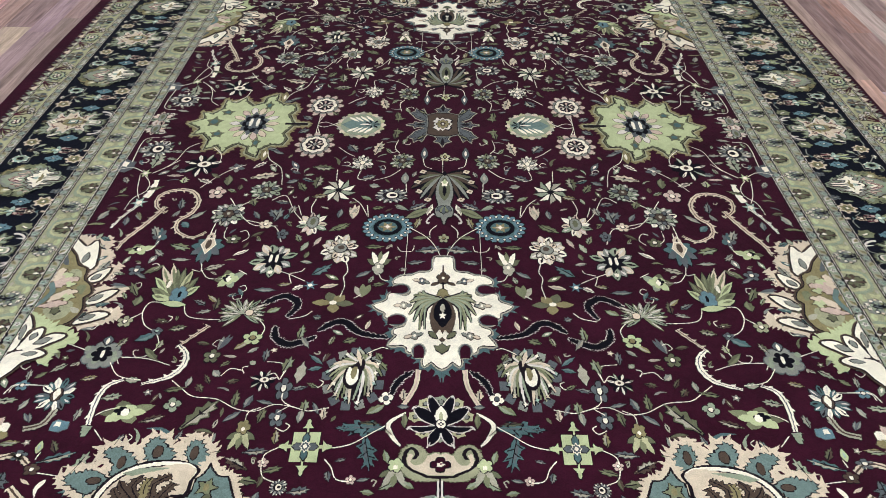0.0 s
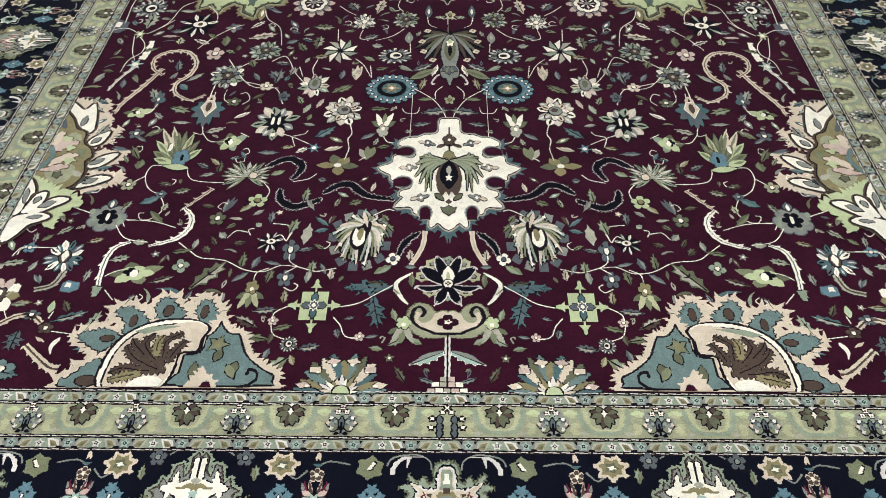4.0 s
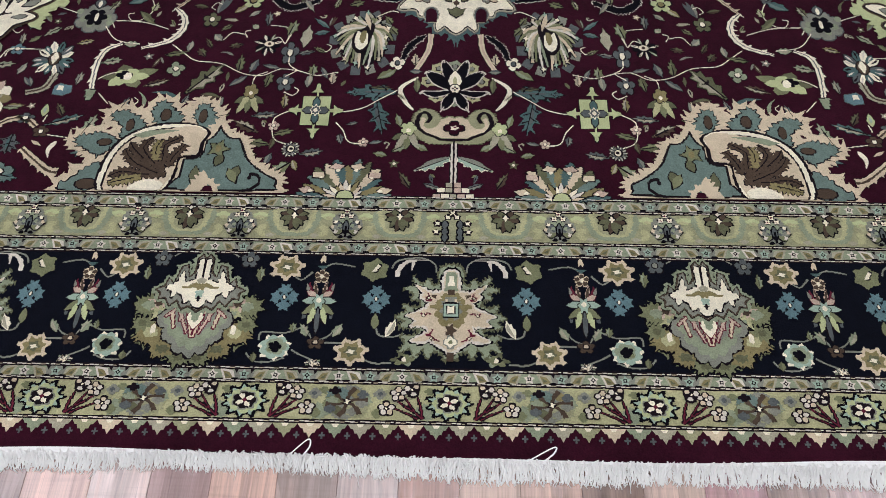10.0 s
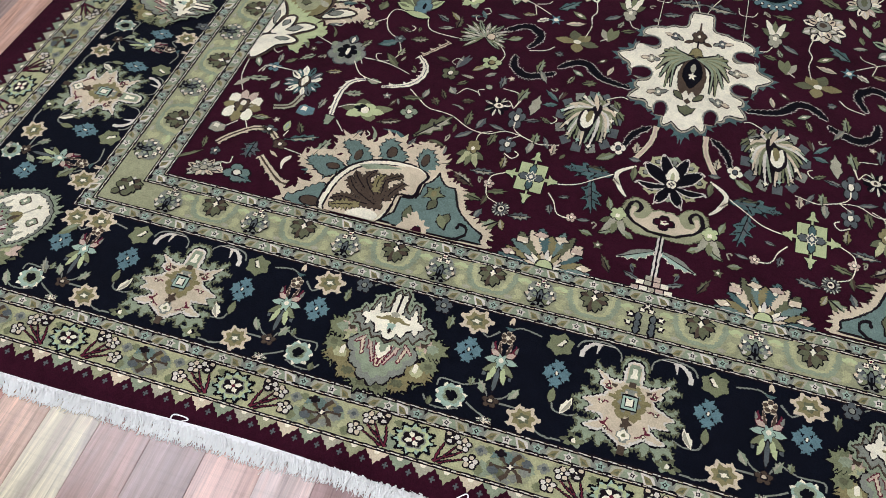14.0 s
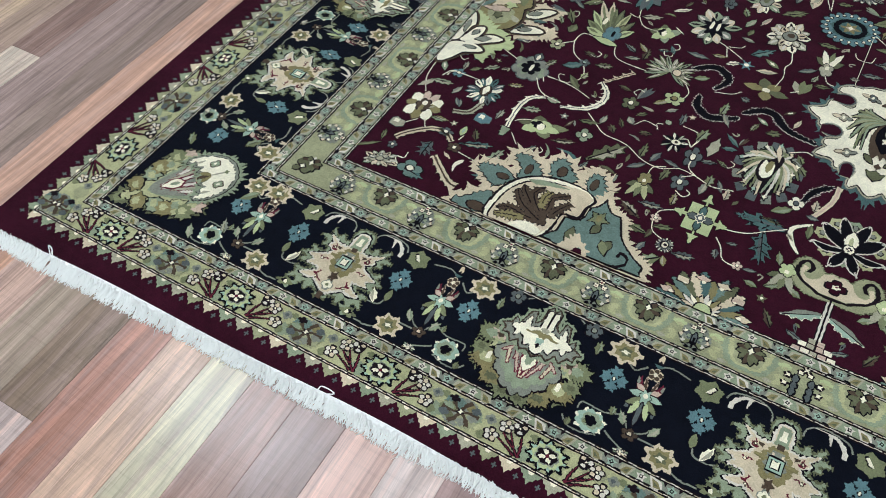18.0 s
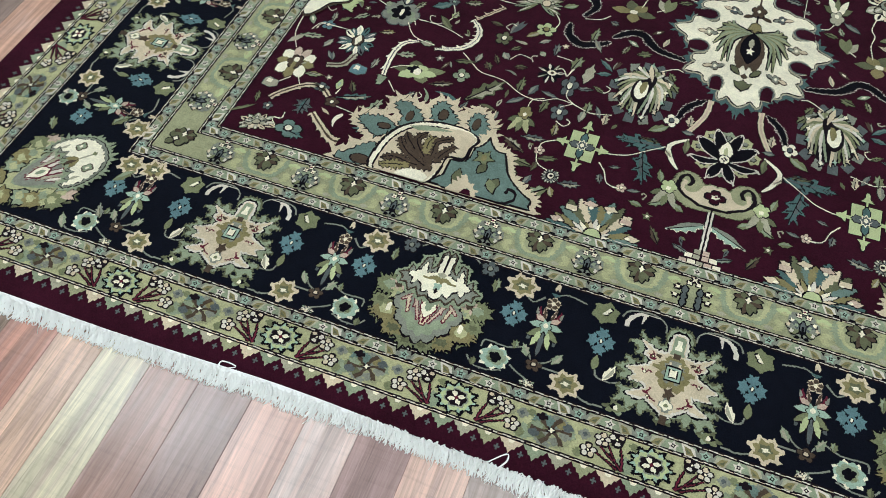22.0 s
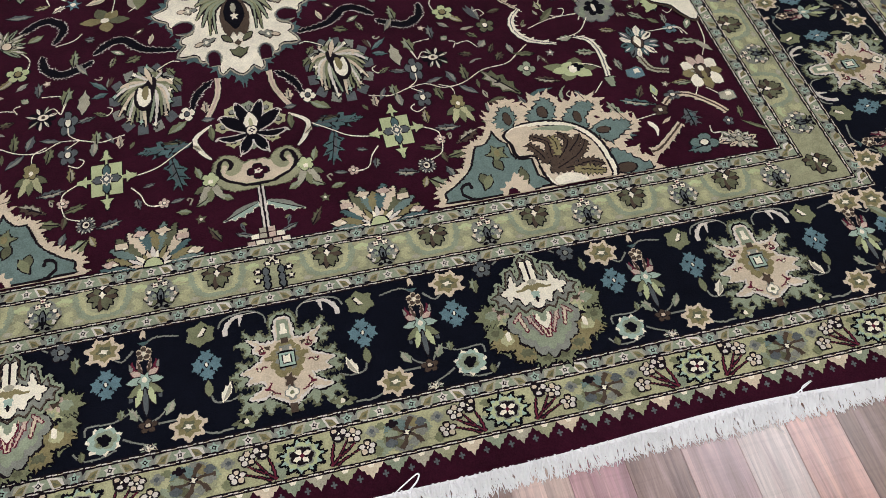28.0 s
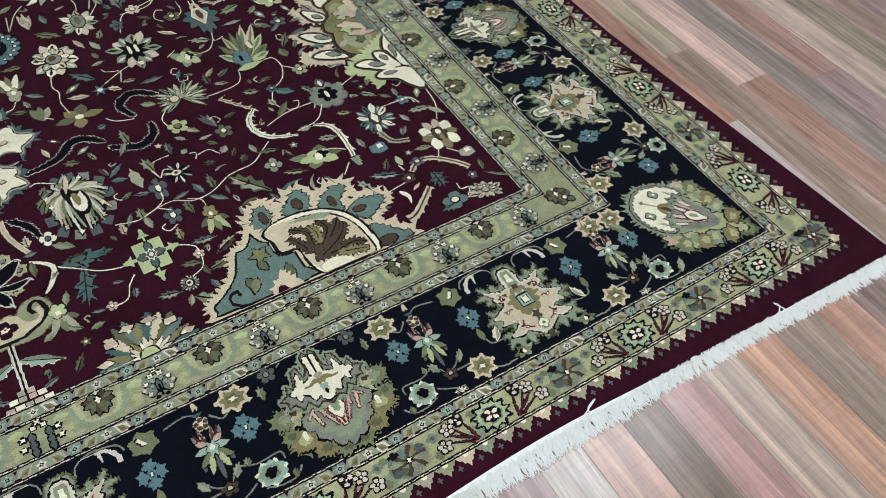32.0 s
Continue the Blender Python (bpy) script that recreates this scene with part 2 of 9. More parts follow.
# ---- the rug ----
rug = tagged(new("rug"), "burgundy hand-knotted wool rug with floral field, navy border and ivory fringe", "rug")
FX, FY, KX = 1.002, 1.559, 1.115  # half field, and how much wider the side borders are
TOP = 0.011


def ext(d):
    return FX + KX * d, FY + d


def bowed(x):
    """How far the rug's ends bulge outwards at x: they sag towards the corners."""
    return 0.026 * min(1.0, abs(x) / 1.55) ** 3 - 0.003 + 0.003 * math.sin(5.2 * x + 0.6)


def swayed(side, y):
    """How far a long edge lies outside its straight line: one is slightly full, the other drawn in towards the middle."""
    return 0.014 + 0.004 * math.sin(3.5 * y) if side < 0 else max(-0.022, 0.066 * (abs(y) - 1.54))


def ring(name, d0, d1, mat, z, label="", z0=None, wob=0.0, bow=False):
    """A mitred frame round the field, between two distances from it."""
    (ax, ay), (bx, by) = ext(d0), ext(d1)
    z0 = TOP - 0.004 if z0 is None else z0
    rnd = random.Random(int(d0 * 1e4))
    pts = []
    n = 320
    for (sx, sy), (tx, ty) in (((-1, -1), (1, -1)), ((1, -1), (1, 1)), ((1, 1), (-1, 1)), ((-1, 1), (-1, -1))):
        for i in range(n):
            u = i / n
            a, b = sx + (tx - sx) * u, sy + (ty - sy) * u
            j, k = rnd.uniform(-wob, wob), rnd.uniform(-wob, wob)
            far = bowed(a * bx) * (1 if bow else 0)
            wide = swayed(a, b * by) if bow else 0
            pts.append(((a * (ax + j), b * (ay + j)), (a * (bx + k + wide), b * (by + k + far))))
    v, f = [], []
    m = len(pts)
    for (p, q) in pts:
        v += [(*p, z0), (*p, z), (*q, z), (*q, z0)]
    for i in range(m):
        a, b = 4 * i, 4 * ((i + 1) % m)
        f += [(a + 1, a + 2, b + 2, b + 1), (a, a + 1, b + 1, b), (a + 2, a + 3, b + 3, b + 2)]
    return link_mesh(name, v, f, [WOOL[mat]], parent=rug, label=label)


link_mesh("backing", *box(-ext(0.47)[0], -ext(0.49)[1], 0.001, ext(0.47)[0], ext(0.49)[1], 0.0065), [WOOL["stone"]], parent=rug, label="woven cotton backing")
link_mesh("field", *box(-ext(0.004)[0], -ext(0.004)[1], 0.0066, ext(0.004)[0], ext(0.004)[1], TOP), [WOOL["burgundy"]], parent=rug, label="deep burgundy pile field")
ring("guard_band", 0.004, 0.031, "sage", TOP, "narrow sage guard band")
ring("main_guard_band", 0.037, 0.101, "guard", TOP, "sage and gold guard band")
ring("guard_band", 0.107, 0.128, "sage", TOP)
ring("navy_border", 0.131, 0.349, "navy", TOP, "dark navy main border")
ring("guard_band", 0.352, 0.371, "sage", TOP)
ring("outer_guard_band", 0.377, 0.439, "guardlight", TOP, "sage and gold outer guard band")
ring("edge_band", 0.443, 0.497, "burgundy", TOP, "plain burgundy edge", z0=0.001, bow=True)
W = 0.0007
LINES = (0.003, 0.031, 0.101, 0.128, 0.348, 0.371, 0.4375)
for d in LINES:
    ring("outline", d - 0.0008, d + 0.0066, "dark", TOP + 0.0004, wob=W)

# ---- drawing in pile: outlines, layers and motifs ----
LAYER = 0.00036
jitter = random.Random(11)


def ellipse(cx=0.0, cy=0.0, rx=1.0, ry=None, n=20, turn=0.0):
    ry = rx if ry is None else ry
    return [(cx + rx * math.cos(turn + math.tau * i / n), cy + ry * math.sin(turn + math.tau * i / n)) for i in range(n)]


def zigzag(n, r1, r2, cx=0.0, cy=0.0, turn=0.0, ky=1.0):
    """A star outline with n points."""
    return [(cx + r * math.cos(turn + math.pi * i / n), cy + ky * r * math.sin(turn + math.pi * i / n)) for i, r in ((i, r1 if i % 2 == 0 else r2) for i in range(2 * n))]


def lobes(n, r1, r2, cx=0.0, cy=0.0, turn=0.0, ky=1.0, k=6):
    """A scalloped outline with n round lobes."""
    out = []
    for i in range(n * k):
        a = math.tau * i / (n * k)
        r = r2 + (r1 - r2) * abs(math.cos(n * a / 2)) ** 0.6
        out.append((cx + r * math.cos(a + turn), cy + ky * r * math.sin(a + turn)))
    return out


def petal(ax, ay, bx, by, w, belly=0.55, tip=1.0, n=7):
    """A petal from a to b, w wide at its belly."""
    dx, dy = bx - ax, by - ay
    left, right = [], []
    for i in range(n + 1):
        u = i / n
        s = (math.sin(math.pi * min(1, u / (2 * belly))) if u < belly else max(0.0, math.cos(math.pi / 2 * (u - belly) / (1 - belly))) ** tip)
        s = max(s, 0.08 if u < 0.5 else 0.0) * w / 2
        ln = math.hypot(dx, dy) or 1
        nx, ny = -dy / ln, dx / ln
        left.append((ax + dx * u + nx * s, ay + dy * u + ny * s))
        right.append((ax + dx * u - nx * s, ay + dy * u - ny * s))
    return right + left[-2::-1]


def spline(pts, closed=True, k=4):
    out, m = [], len(pts)
    for i in range(m if closed else m - 1):
        p = [Vector(pts[(i + j) % m] if closed else pts[min(max(i + j, 0), m - 1)]) for j in (-1, 0, 1, 2)]
        for j in range(k):
            t = j / k
            q = 0.5 * (2 * p[1] + (p[2] - p[0]) * t + (2 * p[0] - 5 * p[1] + 4 * p[2] - p[3]) * t * t + (3 * p[1] - p[0] - 3 * p[2] + p[3]) * t ** 3)
            out.append((q.x, q.y))
    if not closed:
        out.append(tuple(pts[-1]))
    return out


def mirrored(half):
    """A closed outline from its right half, listed from the top of the axis down to the bottom."""
    return list(half) + [(-x, y) for x, y in reversed(half) if abs(x) > 1e-6]


def area(o):
    return sum(a[0] * b[1] - a[1] * b[0] for a, b in zip(o, o[1:] + o[:1])) / 2


def grow(o, d):
    """The outline moved outwards by d; bits that would turn inside out are dropped."""
    sgn = 1 if area(o) > 0 else -1
    out, m = [], len(o)
    for i in range(m):
        a, b, c = o[i - 1], o[i], o[(i + 1) % m]
        ux, uy = b[0] - a[0], b[1] - a[1]
        vx, vy = c[0] - b[0], c[1] - b[1]
        lu, lv = math.hypot(ux, uy) or 1, math.hypot(vx, vy) or 1
        nx, ny = uy / lu + vy / lv, -ux / lu - vx / lv
        ln = math.hypot(nx, ny) or 1
        out.append((b[0] + sgn * d * nx / ln, b[1] + sgn * d * ny / ln))
    for _ in range(3):
        keep = []
        k = len(out)
        for i in range(k):
            j = (i + 1) % k
            if (out[j][0] - out[i][0]) * (o[j][0] - o[i][0]) + (out[j][1] - out[i][1]) * (o[j][1] - o[i][1]) > 0:
                keep.append(i)
        if len(keep) == k or len(keep) < 5:
            break
        out, o = [out[i] for i in keep], [o[i] for i in keep]
    return out


def toothed(o, step, depth, lean=0.3):
    """The outline with small pointed teeth standing out of it."""
    sgn = 1 if area(o) > 0 else -1
    out, m = [], len(o)
    for i in range(m):
        a, b = o[i], o[(i + 1) % m]
        dx, dy = b[0] - a[0], b[1] - a[1]
        ln = math.hypot(dx, dy)
        k = max(1, round(ln / step))
        for j in range(k):
            u = (j + (jitter.uniform(-0.25, 0.25) if j else 0)) / k
            out.append((a[0] + dx * u, a[1] + dy * u))
            if ln > step * 0.4:
                t = u + (0.5 + lean * jitter.uniform(-0.2, 1.0)) / k
                d = depth * jitter.uniform(0.25, 1.35) * sgn
                out.append((a[0] + dx * t + d * dy / ln, a[1] + dy * t - d * dx / ln))
    return out


def knotted(o, amp, step):
    """The outline as knots draw it, in small ragged steps."""
    out, m = [], len(o)
    for i in range(m):
        a, b = o[i], o[(i + 1) % m]
        ln = math.hypot(b[0] - a[0], b[1] - a[1])
        k = max(1, min(12, int(ln / step)))
        for j in range(k):
            u = j / k
            x, y = a[0] + (b[0] - a[0]) * u, a[1] + (b[1] - a[1]) * u
            if j % 2 and k > 1:
                w = 1.6 * amp / (ln or 1)
                x, y = x + (b[1] - a[1]) * w, y - (b[0] - a[0]) * w
            out.append((x + jitter.uniform(-amp, amp), y + jitter.uniform(-amp, amp)))
    return out


def tiled(o):
    """Triangles that fill an outline, also where it crosses itself."""
    n = len(o)
    pts, _, tris, *_ = geometry.delaunay_2d_cdt([Vector(p) for p in o], [(i, (i + 1) % n) for i in range(n)], [], 1, 1e-7)
    if not tris:
        return [tuple(p) for p in pts], []
    p, t, q = np.array([tuple(v) for v in pts]), np.array(tris), np.array(o)
    c = p[t].mean(1)
    r = np.roll(q, -1, 0)
    side = (r[None, :, 0] - q[None, :, 0]) * (c[:, None, 1] - q[None, :, 1]) - (c[:, None, 0] - q[None, :, 0]) * (r[None, :, 1] - q[None, :, 1])
    up = (q[None, :, 1] <= c[:, None, 1]) & (r[None, :, 1] > c[:, None, 1]) & (side > 0)
    dn = (q[None, :, 1] > c[:, None, 1]) & (r[None, :, 1] <= c[:, None, 1]) & (side < 0)
    keep = (up.sum(1) - dn.sum(1)) > 0
    return [tuple(v) for v in p.tolist()], [tuple(v) for v in t[keep].tolist()]


def largest(tris):
    """The largest set of triangles that hang together by their edges."""
    left, best = set(range(len(tris))), []
    by_edge = {}
    for k, t in enumerate(tris):
        for i in range(3):
            by_edge.setdefault(frozenset((t[i], t[(i + 1) % 3])), []).append(k)
    while left:
        stack, got = [left.pop()], []
        while stack:
            k = stack.pop()
            got.append(k)
            t = tris[k]
            for i in range(3):
                for j in by_edge[frozenset((t[i], t[(i + 1) % 3]))]:
                    if j in left:
                        left.remove(j)
                        stack.append(j)
        if len(got) > len(best):
            best = got
    return [tris[k] for k in sorted(best)]


KNOT = [0.0, 0.0]  # size of a knot in the motif's own measure; 0: no knots


def snapped(o, gx, gy):
    """The outline in steps of whole knots."""
    out, m = [], len(o)
    for i in range(m):
        a, b = o[i], o[(i + 1) % m]
        k = max(1, int(max(abs(b[0] - a[0]) / gx, abs(b[1] - a[1]) / gy) * 1.5))
        for j in range(k):
            u = j / k
            p = (round((a[0] + (b[0] - a[0]) * u) / gx), round((a[1] + (b[1] - a[1]) * u) / gy))
            if not out or out[-1] != p:
                if len(out) > 1 and (out[-1][0] - out[-2][0]) * (p[1] - out[-1][1]) == (out[-1][1] - out[-2][1]) * (p[0] - out[-1][0]) and (out[-1][0] - out[-2][0]) * (p[0] - out[-1][0]) + (out[-1][1] - out[-2][1]) * (p[1] - out[-1][1]) > 0:
                    out[-1] = p
                else:
                    out.append(p)
    if len(out) > 1 and out[0] == out[-1]:
        out.pop()
    w = 0.28
    return [((x + jitter.uniform(-w, w)) * gx, (y + jitter.uniform(-w, w)) * gy) for x, y in out]


class Motif:
    """Layers of clipped pile, one above the other, gathered into one mesh."""

    def __init__(self, rag=0.02, step=0.12, base=0):
        self.v, self.f, self.mi, self.mats, self.rag, self.step, self.base = [], [], [], [], rag, step, base
        self.parts, self.tick, self.low, self.side, self.knot, self.single = [], [0], None, None, tuple(KNOT), False

    def sub(self, name):
        """A piece of the motif that is a part of its own."""
        p = Motif(self.rag, self.step, self.base)
        p.tick, p.low, p.side, p.knot = self.tick, self.low, self.side, self.knot
        self.parts.append((name, p))
        return p

    def fill(self, o, mat, lv=0):
        if mat not in self.mats:
            self.mats.append(mat)
        if self.knot[0] > 0:
            o = snapped(o, *self.knot)
            if len(o) < 4:
                return self
        elif self.rag:
            o = knotted(o, self.rag, self.step)
        if self.low is not None:
            o = [(x, max(y, self.low)) for x, y in o]
        if self.side is not None:
            o = [(max(x, self.side), y) for x, y in o]
        if area(o) < 0:
            o = o[::-1]
        self.tick[0] += 1
        pts, tris = tiled(o)
        if self.single:
            tris = largest(tris)
        z1 = (self.base + lv + 1) * LAYER + self.tick[0] * 6e-6
        z0 = z1 - 2 * LAYER
        s, n, k = len(self.v), len(pts), self.mats.index(mat)
        self.v += [(x, y, z1) for x, y in pts] + [(x, y, z0) for x, y in pts]
        rim = set()
        for t in tris:
            self.f.append((s + t[0], s + t[1], s + t[2]))
            for i in range(3):
                e = (t[i], t[(i + 1) % 3])
                if (e[1], e[0]) in rim:
                    rim.discard((e[1], e[0]))
                else:
                    rim.add(e)
        for i, j in sorted(rim):
            self.f.append((s + n + i, s + n + j, s + j, s + i))
        self.mi += [k] * (len(tris) + len(rim))
        return self

    def lined(self, o, mat, lv=0, line="dark", w=0.05):
        self.fill(grow(o, w), line, lv)
        return self.fill(o, mat, lv + 1)

    def mesh(self, name):
        me = bpy.data.meshes.new(name)
        me.from_pydata(self.v, [], self.f)
        for m in self.mats:
            me.materials.append(WOOL[m])
        me.polygons.foreach_set("material_index", self.mi)
        me.update()
        return me


def ray(m, n, r0, r1, w, mats, lv, a0=0.0, a1=math.tau, cx=0.0, cy=0.0, line="dark", lw=0.045, ky=1.0, belly=0.62, tip=0.7, ends=False, split=True):
    """Petals that stand round a centre, from angle a0 to a1."""
    for i in range(n):
        a = a0 + (a1 - a0) * (i / (n - 1) if ends and n > 1 else i / n) + jitter.uniform(-0.2, 0.2) * (a1 - a0) / n
        c, s = math.cos(a), math.sin(a) * ky
        rr = r1 * jitter.uniform(0.84, 1.08)
        p = petal(cx + r0 * c, cy + r0 * s, cx + rr * c, cy + rr * s, w * jitter.uniform(0.68, 0.95), belly + jitter.uniform(-0.08, 0.05), tip + 0.25)
        q = m.sub("petal") if split else m
        if line:
            q.lined(p, mats[i % len(mats)], lv, line, lw)
        else:
            q.fill(p, mats[i % len(mats)], lv)
        if line and r1 - r0 > 0.5:
            b = mats[(i + 1) % len(mats)]
            k = jitter.uniform(-0.05, 0.05) * w
            q.fill(petal(cx + (r0 * 0.6 + rr * 0.4) * c - k * s, cy + (r0 * 0.6 + rr * 0.4) * s + k * c, cx + (r0 * 0.1 + rr * 0.9) * c, cy + (r0 * 0.1 + rr * 0.9) * s, w * 0.24, 0.6, 0.9, 4), "thread" if i % 3 else ("dark" if b != "dark" else "stone"), lv + 2)


def dot(m, x, y, r, mat, lv, n=8, ky=1.0):
    m.fill(ellipse(x, y, r, r * ky, n), mat, lv)


# Each kind of motif is drawn in a square from -1 to 1, its top away from the near fringe.
LEAF_SHAPES = ([(0.0, -1.0), (0.5, -0.62), (0.95, -0.1), (0.7, 0.2), (0.75, 0.45), (0.3, 0.62), (0.05, 1.0), (-0.25, 0.6), (-0.75, 0.3), (-0.6, 0.0), (-0.85, -0.35), (-0.35, -0.6)],
               [(-0.1, -1.0), (0.3, -0.8), (0.9, -0.55), (0.62, -0.25), (1.05, 0.15), (0.5, 0.2), (0.62, 0.6), (0.2, 0.55), (0.0, 1.05), (-0.2, 0.5), (-0.55, 0.42), (-0.45, 0.05), (-0.9, -0.2), (-0.5, -0.55)],
               [(0.05, -1.0), (0.55, -0.5), (0.8, 0.05), (0.62, 0.5), (0.25, 0.8), (-0.05, 1.05), (-0.2, 0.62), (-0.62, 0.5), (-0.5, 0.12), (-0.78, -0.15), (-0.45, -0.6)],
               [(0.0, -1.0), (0.42, -0.75), (0.6, -0.3), (1.1, -0.2), (0.72, 0.2), (0.82, 0.7), (0.35, 0.5), (0.0, 1.0), (-0.3, 0.45), (-0.85, 0.6), (-0.65, 0.1), (-1.0, -0.25), (-0.5, -0.42), (-0.3, -0.8)])
SHAPE = [0]


def leaf(a, b="dark", *_):
    m = Motif(0.0375, 0.16)
    m.single = True
    o = LEAF_SHAPES[SHAPE[0] % 4]
    m.fill(grow(o, 0.1), "dark", 0)
    m.fill(o, a, 1)
    m.fill([(0.06, -0.8)] + [(x * 0.8, y * 0.86) for x, y in o if x > 0.1] + [(0.04, 0.72)], {"olive": "moss", "slate": "grey", "moss": "sage", "grey": "stone", "teal": "seafoam", "brown": "olive", "sage": "stone"}.get(a, "stone"), 2)
    if SHAPE[0] % 2:
        m.fill([(-0.08, -0.9), (0.08, -0.9), (0.1, 0.1), (0.02, 0.55), (-0.06, 0.1)], b, 3)
    return m


def serrated_leaf(a, b="dark", *_):
    m = Motif(0.025, 0.2)
    m.single = True
    half = [(0.0, 1.0), (0.22, 0.62), (0.75, 0.62), (0.5, 0.25), (1.0, 0.12), (0.55, -0.2), (0.85, -0.42), (0.3, -0.62), (0.12, -1.0)]
    m.lined(mirrored(half), a, 0, "dark", 0.07)
    m.fill([(0.05, -0.8)] + [(x * 0.8, y * 0.85) for x, y in half[-2::-1]], "stone", 2)
    m.fill([(-0.06, -0.9), (0.06, -0.9), (0.1, 0.1), (0.0, 0.6), (-0.1, 0.1)], b, 3)
    for s in (-1, 1):
        m.fill([(0, -0.1), (s * 0.5, 0.12), (0, 0.04)], b, 3)
    return m


def split_leaf(a, b="grey", *_):
    m = Motif(0.025, 0.2)
    m.single = True
    m.fill(petal(0.0, -1, 0.75, 0.9, 0.8), a, 0)
    m.fill(petal(0.0, -1, -0.8, 0.6, 0.7), b, 0)
    m.fill(petal(0.0, -0.8, 0.0, 1.0, 0.6), a, 1)
    return m


def half_moon(a, b="dark", *_):
    m = Motif(0.025, 0.2)
    m.single = True
    m.fill(spline([(-0.1, -1), (0.6, -0.6), (0.9, 0.1), (0.3, 1.0), (0.35, 0.1), (-0.1, -0.5)], True, 3), a, 0)
    return m


def bud(a, b="ivory", *_):
    m = Motif(0.0375, 0.2)
    m.lined(petal(0, -1, 0, 1, 1.6, 0.4), a, 0, "dark", 0.1)
    m.fill(petal(0, -0.5, 0, 0.4, 0.6), b, 2)
    return m


def small_flower(a, b="ivory", n=5, *_):
    m = Motif(0.0375, 0.11)
    m.fill(lobes(n, 1.12, 0.7, turn=0.3), "dark", 0)
    m.fill(lobes(n, 1.0, 0.55, turn=0.3), a, 1)
    dot(m, 0, 0, 0.42, "dark", 2)
    dot(m, 0.02, 0.04, 0.3, b, 3)
    return m


def star_flower(a, b="ivory", n=6, *_):
    m = Motif(0.0375, 0.11)
    m.fill(zigzag(n, 1.1, 0.55, turn=0.2), "dark", 0)
    m.fill(zigzag(n, 0.98, 0.42, turn=0.2), a, 1)
    dot(m, 0, 0, 0.34, b, 2)
    return m


def sprig(a, b="grey", *_):
    m = Motif(0.0375, 0.11)
    for x, y, c in ((-1, 0.0, a), (1, -0.1, b), (-0.3, 0.95, b), (0.5, 0.7, a), (0.1, -0.9, a)):
        m.fill(petal(0, 0, x, y, 0.55), c, 0)
    dot(m, 0, 0, 0.18, "ivory", 1)
    return m


def daisy(a="teal", b="ivory", *_):
    m = Motif(0.0187, 0.11)
    ray(m, 14, 0.2, 1.0, 0.36, (a, b, "slate", a, b), 0)
    m.lined(ellipse(0, 0.05, 0.26, 0.36, 10), "brown", 2)
    m.fill(petal(0, -0.25, 0, 0.4, 0.34), b, 4)
    return m


def black_heart(a="sage", b="beige", *_):
    m = Motif(0.0187, 0.11)
    ray(m, 12, 0.15, 1.0, 0.46, (a, b, "grey"), 0, 0.26)
    m.fill(zigzag(9, 0.62, 0.34), "black", 2)
    m.fill(petal(0, -0.45, 0, 0.42, 0.3), "black", 3)
    for s in (-0.13, 0.13):
        m.fill(ellipse(s, 0.05, 0.07, 0.24, 8), "ivory", 4)
    dot(m, 0, -0.72, 0.1, "ivory", 4)
    return m


def cream_flower(a="ivory", b="beige", *_):
    m = Motif(0.0187, 0.11)
    ray(m, 11, 0.2, 1.0, 0.5, (a, "stone", b), 0, 0.2)
    ray(m, 9, 0.15, 0.68, 0.36, (b, a, "stone"), 2, 0.5)
    m.lined(ellipse(0.02, 0, 0.3, 0.28, 9), "grey", 4)
    m.fill(ellipse(0.05, 0.05, 0.16, 0.14, 7), "brown", 6)
    return m


def cup_flower(a="beige", b="ivory", *_):
    m = Motif(0.0187, 0.11)
    ray(m, 11, 0.1, 1.0, 0.42, (a, b, "sage", "rose"), 0, 0.1)
    m.lined(ellipse(0, 0.15, 0.34, 0.5, 10), "grey", 2)
    m.fill(ellipse(0, 0.2, 0.16, 0.3, 8), "olive", 4)
    return m


def thistle(a="sage", b="moss", *_):
    m = Motif(0.0125, 0.11)
    ray(m, 17, 0.0, 1.05, 0.22, (a, b, "stone"), 0, -0.25 * math.pi, 1.28 * math.pi, 0.25, 0.1, lw=0.03, ends=True)
    ray(m, 9, 0.0, 0.6, 0.16, ("stone", a), 2, 0.0, math.pi, 0.3, 0.05, lw=0.025, ends=True)
    m.lined(ellipse(0.5, 0.12, 0.16, 0.2, 8), "beige", 4, "dark", 0.04)
    return m


